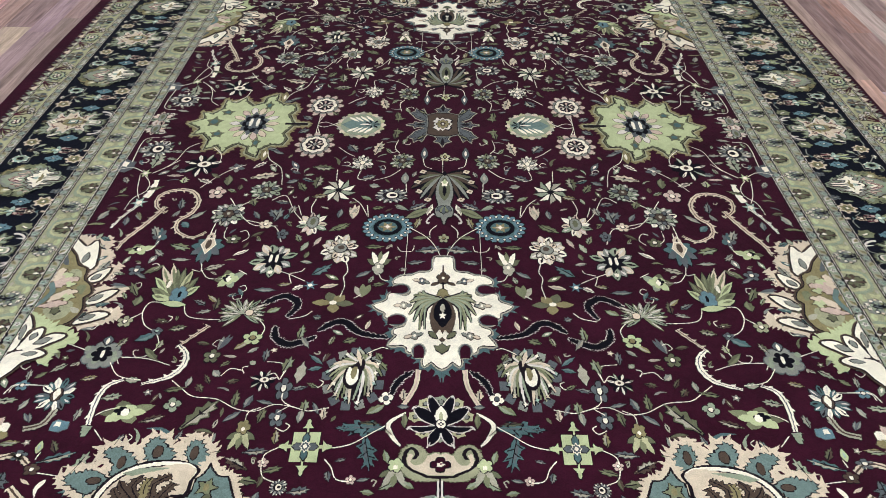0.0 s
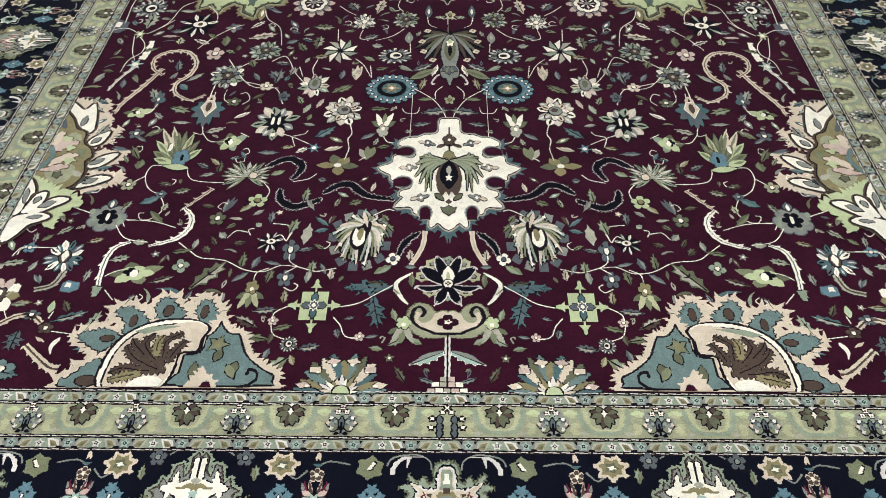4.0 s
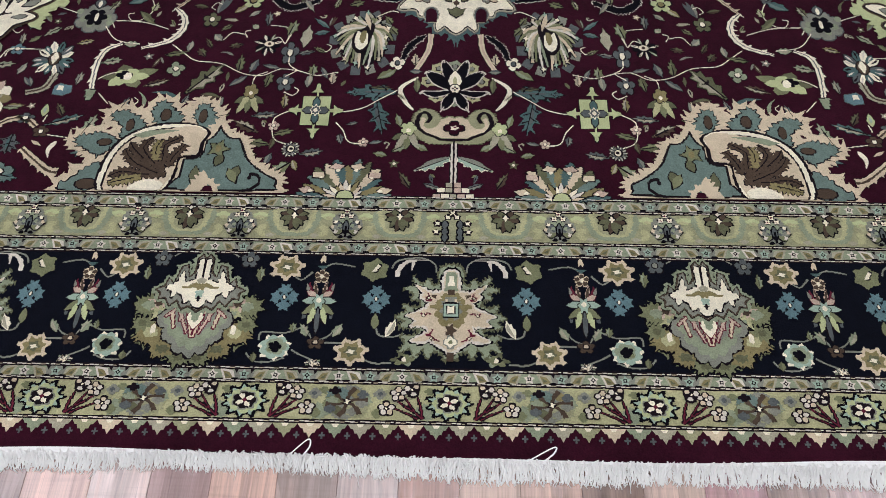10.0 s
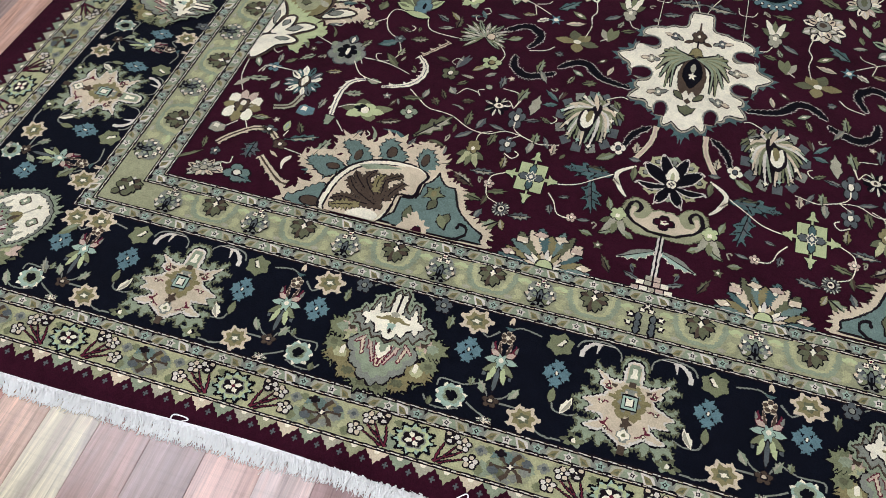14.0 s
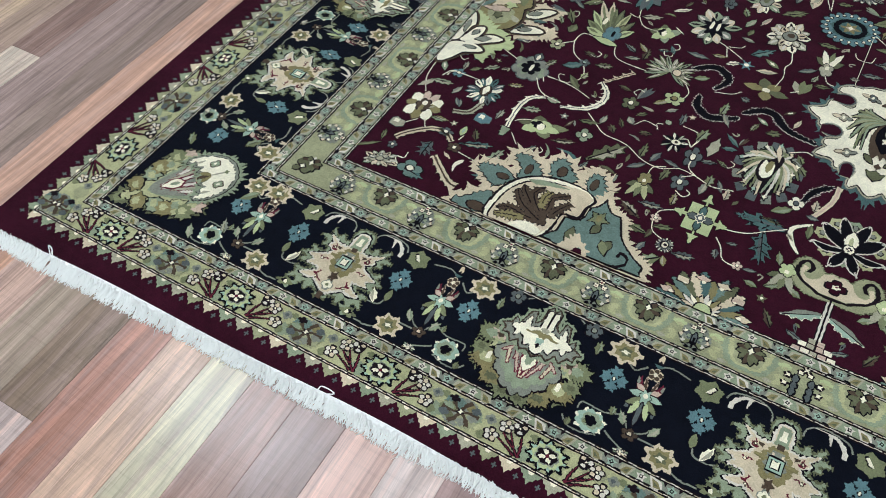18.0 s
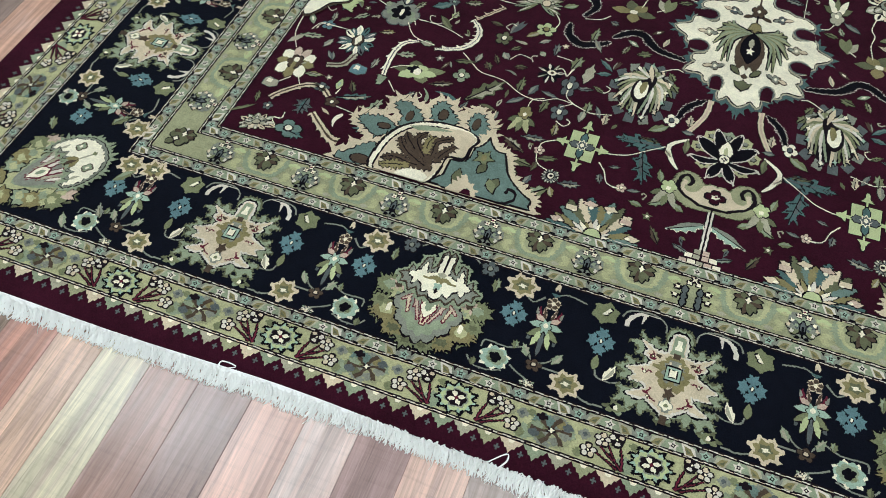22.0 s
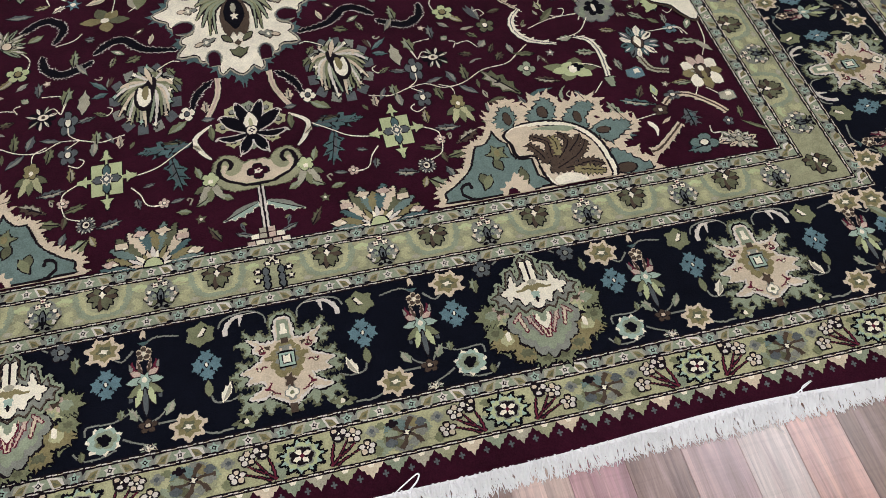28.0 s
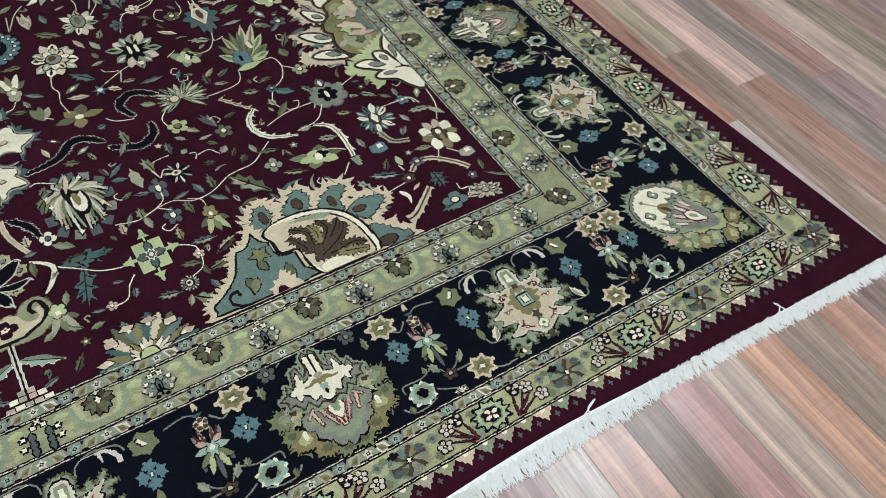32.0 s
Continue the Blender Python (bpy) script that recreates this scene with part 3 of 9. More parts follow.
def peony(a="stone", b="sage", *_):
    """A round palmette whose pale strands droop from a dark knot, round an ivory eye."""
    m = Motif(0.0125, 0.11)
    for i in range(13):
        t = math.tau * i / 13 + 0.2
        r = jitter.uniform(0.9, 1.0)
        m.fill(zigzag(4, 0.22, 0.16, r * math.cos(t), r * math.sin(t), 0.78 + 0.3 * (i % 3), 0.9), ("slate", "grey", "slate")[i % 3], 0)
    m.fill(zigzag(17, 0.86, 0.7), "dark", 1)
    kx, ky = 0.2, 0.46
    for i in range(38):
        t = 0.5 + math.tau * i / 38
        r = jitter.uniform(0.68, 1.0)
        x, y = r * math.cos(t), r * math.sin(t)
        p = spline([(kx, ky), (kx * 0.5 + x * 0.5 + 0.12 * (1 if x > 0 else -1), ky * 0.5 + y * 0.46 + 0.1), (x, y)], False, 5)
        q = m.sub("petal")
        q.fill(band_outline(p, 0.04, 0.08, 0.2), "black", 1 + i % 2)
        q.fill(band_outline(p, 0.0, 0.045, 0.095), ("stone", "beige", "sage", "thread", "guard", "moss")[i % 6], 3 + i % 2)
        if i % 3 == 0:
            q.fill(zigzag(4, 0.13, 0.07, x, y, t), "black", 2)
            q.fill(zigzag(4, 0.085, 0.04, x, y, t), ("ivory", "beige", "mint")[i // 3 % 3], 5)
    m.fill(spline([(kx, ky + 0.14), (kx + 0.16, ky), (0.22, -0.05), (0.1, -0.36), (-0.16, -0.42), (-0.38, -0.14), (-0.3, 0.26), (0.0, 0.42)], True, 3), "dark", 7)
    m.fill(spline([(0.14, 0.22), (0.15, -0.1), (0.0, -0.3), (-0.2, -0.26), (-0.28, 0.0), (-0.2, 0.3), (-0.1, 0.26)], True, 3), "ivory", 8)
    m.fill(spline([(0.1, 0.3), (0.07, 0.0), (-0.04, -0.12), (-0.12, 0.06), (-0.06, 0.28)], True, 3), "gold", 9)
    m.fill(petal(kx + 0.02, ky - 0.1, kx - 0.2, ky + 0.5, 0.16), "beige", 9)
    return m


def ring_flower_blue(a="aqua", b="teal", *_):
    m = Motif(0.012, 0.09)
    m.fill(lobes(20, 1.04, 0.86), "dark", 0)
    m.fill(lobes(20, 0.98, 0.8), a, 1)
    for i in range(20):
        t = math.tau * (i + 0.5) / 20
        dot(m, 0.78 * math.cos(t), 0.78 * math.sin(t), 0.07, "black", 2, 6, 1.3)
        dot(m, 0.79 * math.cos(t), 0.79 * math.sin(t), 0.045, "ivory", 3, 6, 1.3)
    m.fill(zigzag(8, 0.68, 0.58), b, 2)
    m.fill(ellipse(0, 0, 0.56, 0.56, 16), "black", 4)
    m.fill(ellipse(0, 0, 0.38, 0.36, 12), b, 5)
    m.fill(zigzag(6, 0.36, 0.17), "gold", 6)
    m.fill(zigzag(4, 0.18, 0.08), "rose", 7)
    dot(m, 0, 0, 0.08, "ivory", 8)
    return m


def rosette(a="rose", b="ivory", *_):
    m = Motif(0.0125, 0.09)
    for i in range(12):
        t = math.tau * i / 12
        m.lined(lobes(3, 0.15, 0.09, 0.76 * math.cos(t), 0.76 * math.sin(t), t), a, 0, "brown", 0.03)
    m.fill(lobes(12, 0.7, 0.62), "grey", 2)
    m.fill(lobes(8, 0.62, 0.54), "dark", 3)
    m.fill(lobes(8, 0.58, 0.5), b, 4)
    m.fill(lobes(8, 0.42, 0.36), "dark", 5)
    ray(m, 8, 0.12, 0.4, 0.11, (a, b), 6, line=None)
    dot(m, 0, 0, 0.09, "grey", 7)
    return m


def cross_flower(a="lime", b="teal", *_):
    m = Motif(0.01, 0.11)
    for s, t in ((-1, -1), (1, -1), (1, 1), (-1, 1)):
        m.sub("block").lined([(s * 0.31 + u * 0.23, t * 0.3 + v * 0.23) for u, v in ((-1, -1), (1, -1), (1, 1), (-1, 1))], a, 0, "dark", 0.03)
    for k in range(4):
        c, s = (1, 0, -1, 0)[k], (0, 1, 0, -1)[k]
        q = m.sub("arm")
        def at(u, v):
            return (u * c - v * s, u * s + v * c)
        q.lined([at(0.4, -0.05), at(0.68, -0.05), at(0.68, -0.22), at(0.8, -0.1), at(1.02, -0.05), at(1.02, 0.05), at(0.8, 0.1), at(0.68, 0.22), at(0.68, 0.05), at(0.4, 0.05)], a, 2, "dark", 0.03)
        q.lined([at(0.12, -0.09), at(0.36, -0.12), at(0.5, 0), at(0.36, 0.12), at(0.12, 0.09)], b if k % 2 else "slate", 3, "dark", 0.04)
    m.lined(zigzag(8, 0.18, 0.12), "slate", 5, "ivory", 0.04)
    dot(m, 0, 0, 0.08, "ivory", 7)
    return m


def lily(a="teal", b="beige", *_):
    m = Motif(0.015, 0.11)
    for x, y, c in ((-1, 0.1, a), (1, 0.1, a), (-0.85, -0.4, "slate"), (0.85, -0.4, "slate"), (-0.35, -0.85, a), (0.35, -0.85, a), (0, -1.0, "slate"), (-0.7, 0.5, a), (0.7, 0.5, a)):
        m.sub("petal").lined(petal(0, 0.1, x, y, 0.42), c, 0)
    m.lined([(-0.4, 0.2), (0, -0.35), (0.4, 0.2), (0.2, 0.55), (-0.2, 0.55)], b, 2, "ivory", 0.06)
    m.fill(ellipse(0, 0.2, 0.18, 0.3, 8), "brown", 4)
    for s in (-0.16, 0.16, 0):
        dot(m, s, 0.7 + (0.14 if s == 0 else 0), 0.11, "beige", 2)
    dot(m, 0, 0.72, 0.06, "dark", 3)
    return m


def acanthus(a="sage", b="moss", *_):
    m = Motif(0.012, 0.11)
    tips = ((-0.95, 0.95, "beige"), (-0.5, 1.05, "beige"), (-1.05, 0.4, "lime"), (-0.2, 0.8, b), (-1.0, -0.1, b), (-0.85, -0.42, "lime"), (0.12, 0.85, "olive"), (0.5, 0.75, "guardlight"), (0.85, 0.42, "olive"), (1.05, 0.0, "lime"), (0.6, 0.25, "brown"), (-0.5, 0.35, "olive"))
    for x, y, c in tips:
        q = m.sub("petal")
        q.lined(petal(0.2, -0.65, x, y, 0.3, 0.66, 1.2), c, 0, "dark", 0.05)
        q.fill(petal(0.2 + (x - 0.2) * 0.45, -0.65 + (y + 0.65) * 0.45, 0.2 + (x - 0.2) * 0.9, -0.65 + (y + 0.65) * 0.9, 0.1), "moss" if c != b else "olive", 3)
    m.lined(lobes(5, 0.36, 0.26, 0.3, -0.4), "aqua", 4, "slate", 0.04)
    m.fill(ellipse(0.34, -0.4, 0.08, 0.15, 7), "black", 6)
    m.fill(ellipse(-0.3, 0.05, 0.1, 0.18, 7), "ivory", 5)
    m.lined(petal(-0.35, -0.75, 0.8, -0.85, 0.25), "lime", 4, "dark", 0.03)
    return m


def tulip(a="gold", b="guardlight", *_):
    m = Motif(0.0187, 0.11)
    for x, y, c in ((-1, -0.3, "olive"), (1, -0.3, "olive"), (-0.75, -1, b), (0.7, -0.95, b), (-0.1, -1, "moss"), (-0.5, -0.4, b), (0.5, -0.4, b)):
        m.sub("petal").lined(petal(0, 0.2, x, y, 0.42), c, 0)
    m.lined(lobes(5, 0.5, 0.34, 0, 0.5), a, 2, "dark", 0.05)
    dot(m, 0, 0.35, 0.14, "ivory", 4)
    return m


def lotus(a="stone", b="ivory", *_):
    m = Motif(0.0187, 0.11)
    ray(m, 9, 0.1, 1.0, 0.4, (a, b, "sage"), 0, -0.15 * math.pi, 1.15 * math.pi, 0, -0.2, ends=True)
    ray(m, 5, 0.1, 0.62, 0.3, ("grey", b), 2, 0.15 * math.pi, 0.85 * math.pi, 0, -0.2, ends=True)
    ray(m, 5, 0.1, 0.75, 0.3, (b, a), 2, 1.1 * math.pi, 1.9 * math.pi, 0, -0.2, ends=True)
    m.lined(ellipse(0, -0.15, 0.2, n=8), b, 4)
    return m


def flower_head(a="grey", b="ivory", *_):
    """A loose flower head of many short petals with a darker heart."""
    m = Motif(0.0187, 0.11)
    ray(m, 13, 0.3, 1.0, 0.4, (a, b, "sage", a, "stone"), 0, 0.1)
    ray(m, 9, 0.2, 0.7, 0.3, ("slate", a, "sage"), 2, 0.4)
    m.lined(lobes(6, 0.3, 0.2), "brown", 4)
    dot(m, 0, 0.02, 0.1, "stone", 6)
    return m


def pinwheel(a="ivory", b="black", *_):
    m = Motif(0.015, 0.11)
    m.fill(zigzag(12, 0.95, 0.7), "dark", 0)
    for i in range(10):
        t = math.tau * i / 10
        c, s = math.cos(t), math.sin(t)
        c2, s2 = math.cos(t + 0.45), math.sin(t + 0.45)
        m.fill([(0.15 * c, 0.15 * s), (0.7 * c, 0.7 * s), (1.02 * c2, 1.02 * s2), (0.78 * c2, 0.78 * s2), (0.4 * c2, 0.4 * s2)], (a, "sage", a, "stone")[i % 4], 1)
    dot(m, 0, 0, 0.16, b, 2)
    return m


def claw_flower(a="ivory", b="black", *_):
    m = Motif(0.015, 0.11)
    m.fill(lobes(7, 0.9, 0.55, 0, 0), b, 0)
    ray(m, 7, 0.3, 1.0, 0.22, (a, "sage", a), 1, 0.3, line="dark", lw=0.03)
    m.lined(ellipse(0.1, 0.05, 0.36, 0.26, 9), a, 3)
    dot(m, 0.12, 0.05, 0.13, "brown", 5)
    return m


def eye_flower(a="slate", b="ivory", *_):
    m = Motif(0.015, 0.11)
    ray(m, 16, 0.3, 1.0, 0.3, (a, "grey"), 0)
    for i in range(8):
        t = math.tau * i / 8
        dot(m, 0.86 * math.cos(t), 0.86 * math.sin(t), 0.08, b, 2, 6)
    m.fill(ellipse(0, 0, 0.5, 0.5, 12), "dark", 2)
    m.fill(ellipse(0.05, 0, 0.34, 0.4, 10), b, 3)
    m.fill(ellipse(0.1, 0.0, 0.2, 0.18, 8), "dark", 4)
    return m


def butterfly_flower(a="ivory", b="gold", *_):
    m = Motif(0.0187, 0.11)
    for x, y, c, w in ((-0.9, 0.5, a, 0.6), (0.9, 0.5, a, 0.6), (-1, -0.1, b, 0.4), (1.05, -0.05, b, 0.4), (-0.75, -0.75, a, 0.6), (0.75, -0.75, a, 0.6), (0, -1, b, 0.5), (-0.3, 0.9, "rose", 0.4), (0.4, 0.9, "rose", 0.4)):
        m.sub("petal").lined(petal(0, 0, x, y, w, 0.65, 0.5), c, 0, "brown", 0.04)
    m.lined(lobes(6, 0.4, 0.28), "brown", 2)
    m.fill(ellipse(0, -0.25, 0.12, 0.3, 8), b, 4)
    dot(m, 0, 0.12, 0.15, "ivory", 5)
    return m


def dark_heart(a="aqua", b="sage", *_):
    m = Motif(0.0187, 0.11)
    m.lined(lobes(7, 0.98, 0.78, 0.0, -0.1, ky=0.85), a, 0, "slate", 0.06)
    for x in (-0.6, 0.6, -0.2, 0.75, -0.85):
        dot(m, x, -0.1 + 0.45 * math.sin(5 * x), 0.17, b, 2)
    m.fill(lobes(6, 0.56, 0.36, 0, -0.05, ky=0.9), "black", 3)
    m.fill(ellipse(0.04, -0.05, 0.1, 0.26, 7, 0.4), "ivory", 4)
    m.lined(petal(0, 0.5, 0.0, 1.1, 0.5), "slate", 1)
    m.fill(petal(0, 0.55, 0.0, 0.95, 0.22), "ivory", 3)
    return m


def leafy_flower(a="lime", b="sage", *_):
    m = Motif(0.0187, 0.11)
    for x, y, c in ((-1, -0.1, "olive"), (1, 0.5, b), (0.4, -0.8, b), (-0.3, 0.8, "olive"), (0.75, 0.0, a), (-0.6, -0.7, a)):
        m.fill(petal(0, 0, x, y, 0.55, 0.6), c, 0)
    m.fill(lobes(5, 0.55, 0.4), a, 1)
    m.fill(lobes(4, 0.32, 0.2, -0.15, 0.05), "black", 2)
    m.fill(ellipse(0.0, -0.05, 0.16, 0.28, 7, 0.3), "ivory", 3)
    return m


def feather(a="teal", b="slate", *_):
    """A blue acanthus leaf cut into curved, pointed fingers, from its base at the foot to its tip."""
    m = Motif(0.012, 0.5)
    o = [(-0.12, -1.0), (0.15, -0.95), (0.45, -0.6), (1.0, -0.5), (0.62, -0.3), (0.55, -0.05), (1.05, 0.18), (0.5, 0.2), (0.4, 0.42), (0.8, 0.8), (0.3, 0.62), (0.1, 1.0),
         (0.0, 0.6), (-0.35, 0.8), (-0.22, 0.35), (-0.8, 0.5), (-0.4, 0.05), (-0.9, -0.1), (-0.4, -0.35), (-0.3, -0.7)]
    m.lined(o, a, 0, "dark", 0.05)
    m.fill([(0.0, -0.9), (0.3, -0.5), (0.36, 0.1), (0.2, 0.5), (0.06, 0.1)], b, 2)
    m.fill(band_outline(spline([(0, -0.95), (0.06, -0.3), (0.02, 0.3), (0.06, 0.8)], False, 3), 0.12, 0.05), "dark", 3)
    for x, y in ((0.7, -0.42), (0.7, 0.12), (-0.55, 0.35), (-0.6, -0.12)):
        m.fill(band_outline([(0.03, y - 0.2), (x, y)], 0.06, 0.04), "dark", 3)
    return m


def square_flower(a="aqua", b="ivory", *_):
    m = Motif(0.025, 0.11)
    m.lined([(-0.9, -0.7), (0.2, -0.95), (1, -0.4), (0.9, 0.55), (0.1, 0.7), (-0.4, 0.9), (-0.9, 0.5)], a, 0, "slate", 0.08)
    m.fill([(-0.6, -0.1), (0.1, -0.2), (0.15, 0.5), (-0.5, 0.6)], b, 2)
    return m


def stem_leaf(a="mint", b="grey", *_):
    """A long pointed leaf, its upper half pale green with teeth and its lower half grey."""
    m = Motif(0.012, 0.5)
    m.fill([(-0.22, -1.0), (-0.5, -0.5), (-0.62, 0.0), (-0.3, 0.4), (0.0, 1.0), (0.06, 0.0), (0.04, -0.95)], b, 0)
    o = [(0.04, -1.0), (0.5, -0.9), (0.35, -0.6), (0.8, -0.5), (0.5, -0.2), (0.85, -0.05), (0.4, 0.2), (0.6, 0.4), (0.2, 0.5), (0.0, 1.0)]
    m.fill(grow(o, 0.05), "ivory", 1)
    m.fill(o, a, 2)
    m.fill(band_outline([(0.05, -0.95), (0.04, 0.8)], 0.08, 0.05), "dark", 3)
    return m


def fan_flower(a="teal", b="rose", *_):
    """The half palmette that sits on the inner guard: ragged blue and gold petals, rose blossoms at their ends."""
    m = Motif(0.012, 0.3)
    for i in range(13):
        t = math.pi * (0.04 + 0.92 * i / 12)
        r = jitter.uniform(0.85, 1.06)
        x, y = r * math.cos(t), -1.0 + 1.9 * r * math.sin(t)
        o = petal(0.2 * math.cos(t), -1.0 + 0.3 * math.sin(t), x, y, jitter.uniform(0.17, 0.24), 0.66)
        q = m.sub("petal")
        q.fill(grow(toothed(o, 0.14, 0.05), 0.034), "dark", 0)
        q.fill(toothed(o, 0.14, 0.05), ("seafoam", "gold", a, "beige", "olive")[i % 5], 1)
    for i in range(6):
        t = math.pi * (0.08 + 0.84 * i / 5)
        x, y = 0.86 * math.cos(t), -1 + 1.9 * 0.84 * math.sin(t)
        e = m.sub("blossom")
        e.lined(zigzag(4, 0.17, 0.12, x, y, t), ("beige", b)[i % 2], 3, "dark", 0.03)
        dot(e, x * 0.9, -1 + (y + 1) * 0.88, 0.055, "ivory", 5, 6)
    for i in range(11):
        t = math.pi * (0.06 + 0.88 * i / 10)
        r = jitter.uniform(0.34, 0.6)
        m.sub("petal").lined(petal(0.1 * math.cos(t), -1.0, r * math.cos(t), -1.0 + 1.9 * r * math.sin(t), 0.1, 0.6), ("ivory", "thread", "beige", "gold")[i % 4], 5, "black", 0.025)
    m.lined([(0.18 * math.cos(math.pi * i / 8), -1.0 + 0.36 * math.sin(math.pi * i / 8)) for i in range(9)], "lime", 7, "black", 0.04)
    return m


def stacked_base(a="rose", b="ivory", *_):
    m = Motif(0.0125, 0.11)
    for row, n in ((0, 5), (1, 4), (2, 2)):
        for i in range(n):
            x = (i - (n - 1) / 2) * 0.4
            y = -0.75 + row * 0.6
            m.sub("block").lined([(x - 0.17, y - 0.22), (x + 0.17, y - 0.22), (x + 0.17, y + 0.22), (x - 0.17, y + 0.22)], (a, b, "stone")[(i + row) % 3], 0, "dark", 0.04)
    return m


def black_lotus(a="black", b="sage", *_):
    """Eight black petals with ivory edges round an ivory bud, square blossoms between their tips."""
    m = Motif(0.0125, 0.11)
    for x, y in ((0.0, 0.76), (-0.5, 0.66), (0.5, 0.66), (-0.8, 0.14), (0.8, 0.14), (-0.55, -0.46), (0.55, -0.46), (0.0, -0.62)):
        q = m.sub("blossom")
        q.fill(zigzag(6, 0.25, 0.19, x, y, 0.4), "guardlight" if x else "sage", 0)
        q.fill(zigzag(5, 0.12, 0.08, x, y - 0.02, 0.2), "dark", 1)
        q.fill(ellipse(x, y - 0.02, 0.07, 0.08, 6), "grey", 2)
    for s in (-1, 1):
        for x, y, w in ((0.36, 0.96, 0.34), (0.86, 0.5, 0.36), (0.98, -0.3, 0.3), (0.36, -0.98, 0.34)):
            q = m.sub("petal")
            k = [(0.0, -0.24), (s * (x * 0.5 - 0.16 * y), y * 0.5 - 0.1 + 0.2 * abs(x) * (1 if y > 0 else -0.2)), (s * x, y), (s * (x * 0.62 + 0.14 * y), y * 0.6 - 0.1 - 0.22 * x)]
            o = spline(k, True, 4)
            q.fill(grow(o, 0.035), "thread", 3)
            q.fill(grow(o, 0.0), a, 4)
            q.fill(band_outline([(s * x * 0.9, y * 0.9), (s * x, y), (s * (x + 0.07), y - 0.1)], 0.05, 0.05), "thread", 5)
    m.sub("petal").lined(petal(0, -0.2, 0, 0.55, 0.4, 0.4), "ivory", 6, "dark", 0.04)
    m.fill(petal(0, -0.1, 0, 0.3, 0.14), "guardlight", 8)
    m.lined(lobes(6, 0.16, 0.12, 0, -0.2), "ivory", 9, "dark", 0.04)
    m.fill(lobes(4, 0.08, 0.05, 0, -0.2), "dark", 11)
    dot(m, 0, -0.2, 0.035, "ivory", 12, 6)
    return m


def scroll_head(a="beige", b="sage", *_):
    """The scrolled capital above the near stem: a beige body with a dark line that rolls up at both ends, on a scalloped gold ground."""
    m = Motif(0.008, 0.1)
    half = [(0, 0.5), (0.12, 0.58), (0.3, 0.42), (0.36, 0.66), (0.52, 0.95), (0.76, 1.0), (0.93, 0.72), (1.0, 0.3), (0.97, -0.2), (0.88, -0.6), (0.6, -0.95), (0.3, -0.98), (0.0, -0.92)]
    m.fill(toothed(grow(mirrored(half), 0.0), 0.1, 0.05), "olive", 0)
    m.fill(toothed(grow(mirrored(half), -0.025), 0.1, 0.05), "guard", 1)
    body = [(0, 0.42), (0.12, 0.52), (0.32, 0.36), (0.38, 0.05), (0.5, -0.12), (0.64, -0.14), (0.72, 0.05), (0.66, 0.42), (0.76, 0.5), (0.82, 0.1), (0.7, -0.32), (0.45, -0.55), (0.25, -0.66), (0, -0.66)]
    m.fill(mirrored(body), a, 2)
    for s in (-1, 1):
        q = m.sub("volute")
        curl = spline([(s * x, y) for x, y in ((0.63, 0.18), (0.56, 0.46), (0.66, 0.76), (0.8, 0.66), (0.86, 0.3), (0.84, -0.05), (0.7, -0.36), (0.48, -0.56), (0.3, -0.74), (-0.02, -0.76))], False, 4)
        q.fill(band_outline(curl, 0.1, 0.1), "dark", 3 if s < 0 else 4)
    m.fill(lobes(4, 0.27, 0.17, 0, -0.12, 0, 1.6), "dark", 5)
    m.fill(lobes(4, 0.22, 0.13, 0, -0.12, 0, 1.6), "burgundy", 6)
    m.fill(zigzag(5, 0.11, 0.06, 0, -0.12, ky=1.4), "ivory", 7)
    m.fill(ellipse(0.01, -0.1, 0.04, 0.06, 6), "wine", 8)
    return m


def band_outline(pts, w0, w1=None, wm=None):
    """The outline of a ribbon along points, w0 wide at its start and w1 at its end."""
    w1 = w0 if w1 is None else w1
    n = len(pts)
    left, right = [], []
    for i, (x, y) in enumerate(pts):
        a, b = pts[max(i - 1, 0)], pts[min(i + 1, n - 1)]
        dx, dy = b[0] - a[0], b[1] - a[1]
        ln = math.hypot(dx, dy) or 1
        u = i / max(n - 1, 1)
        w = (w0 + (w1 - w0) * u) / 2
        if wm is not None:
            w = (w0 * (1 - u) ** 2 + 2 * wm * u * (1 - u) * 2 * 0.75 + w1 * u * u) / 2
        left.append((x - dy / ln * w, y + dx / ln * w))
        right.append((x + dy / ln * w, y - dx / ln * w))
    return right + left[::-1]


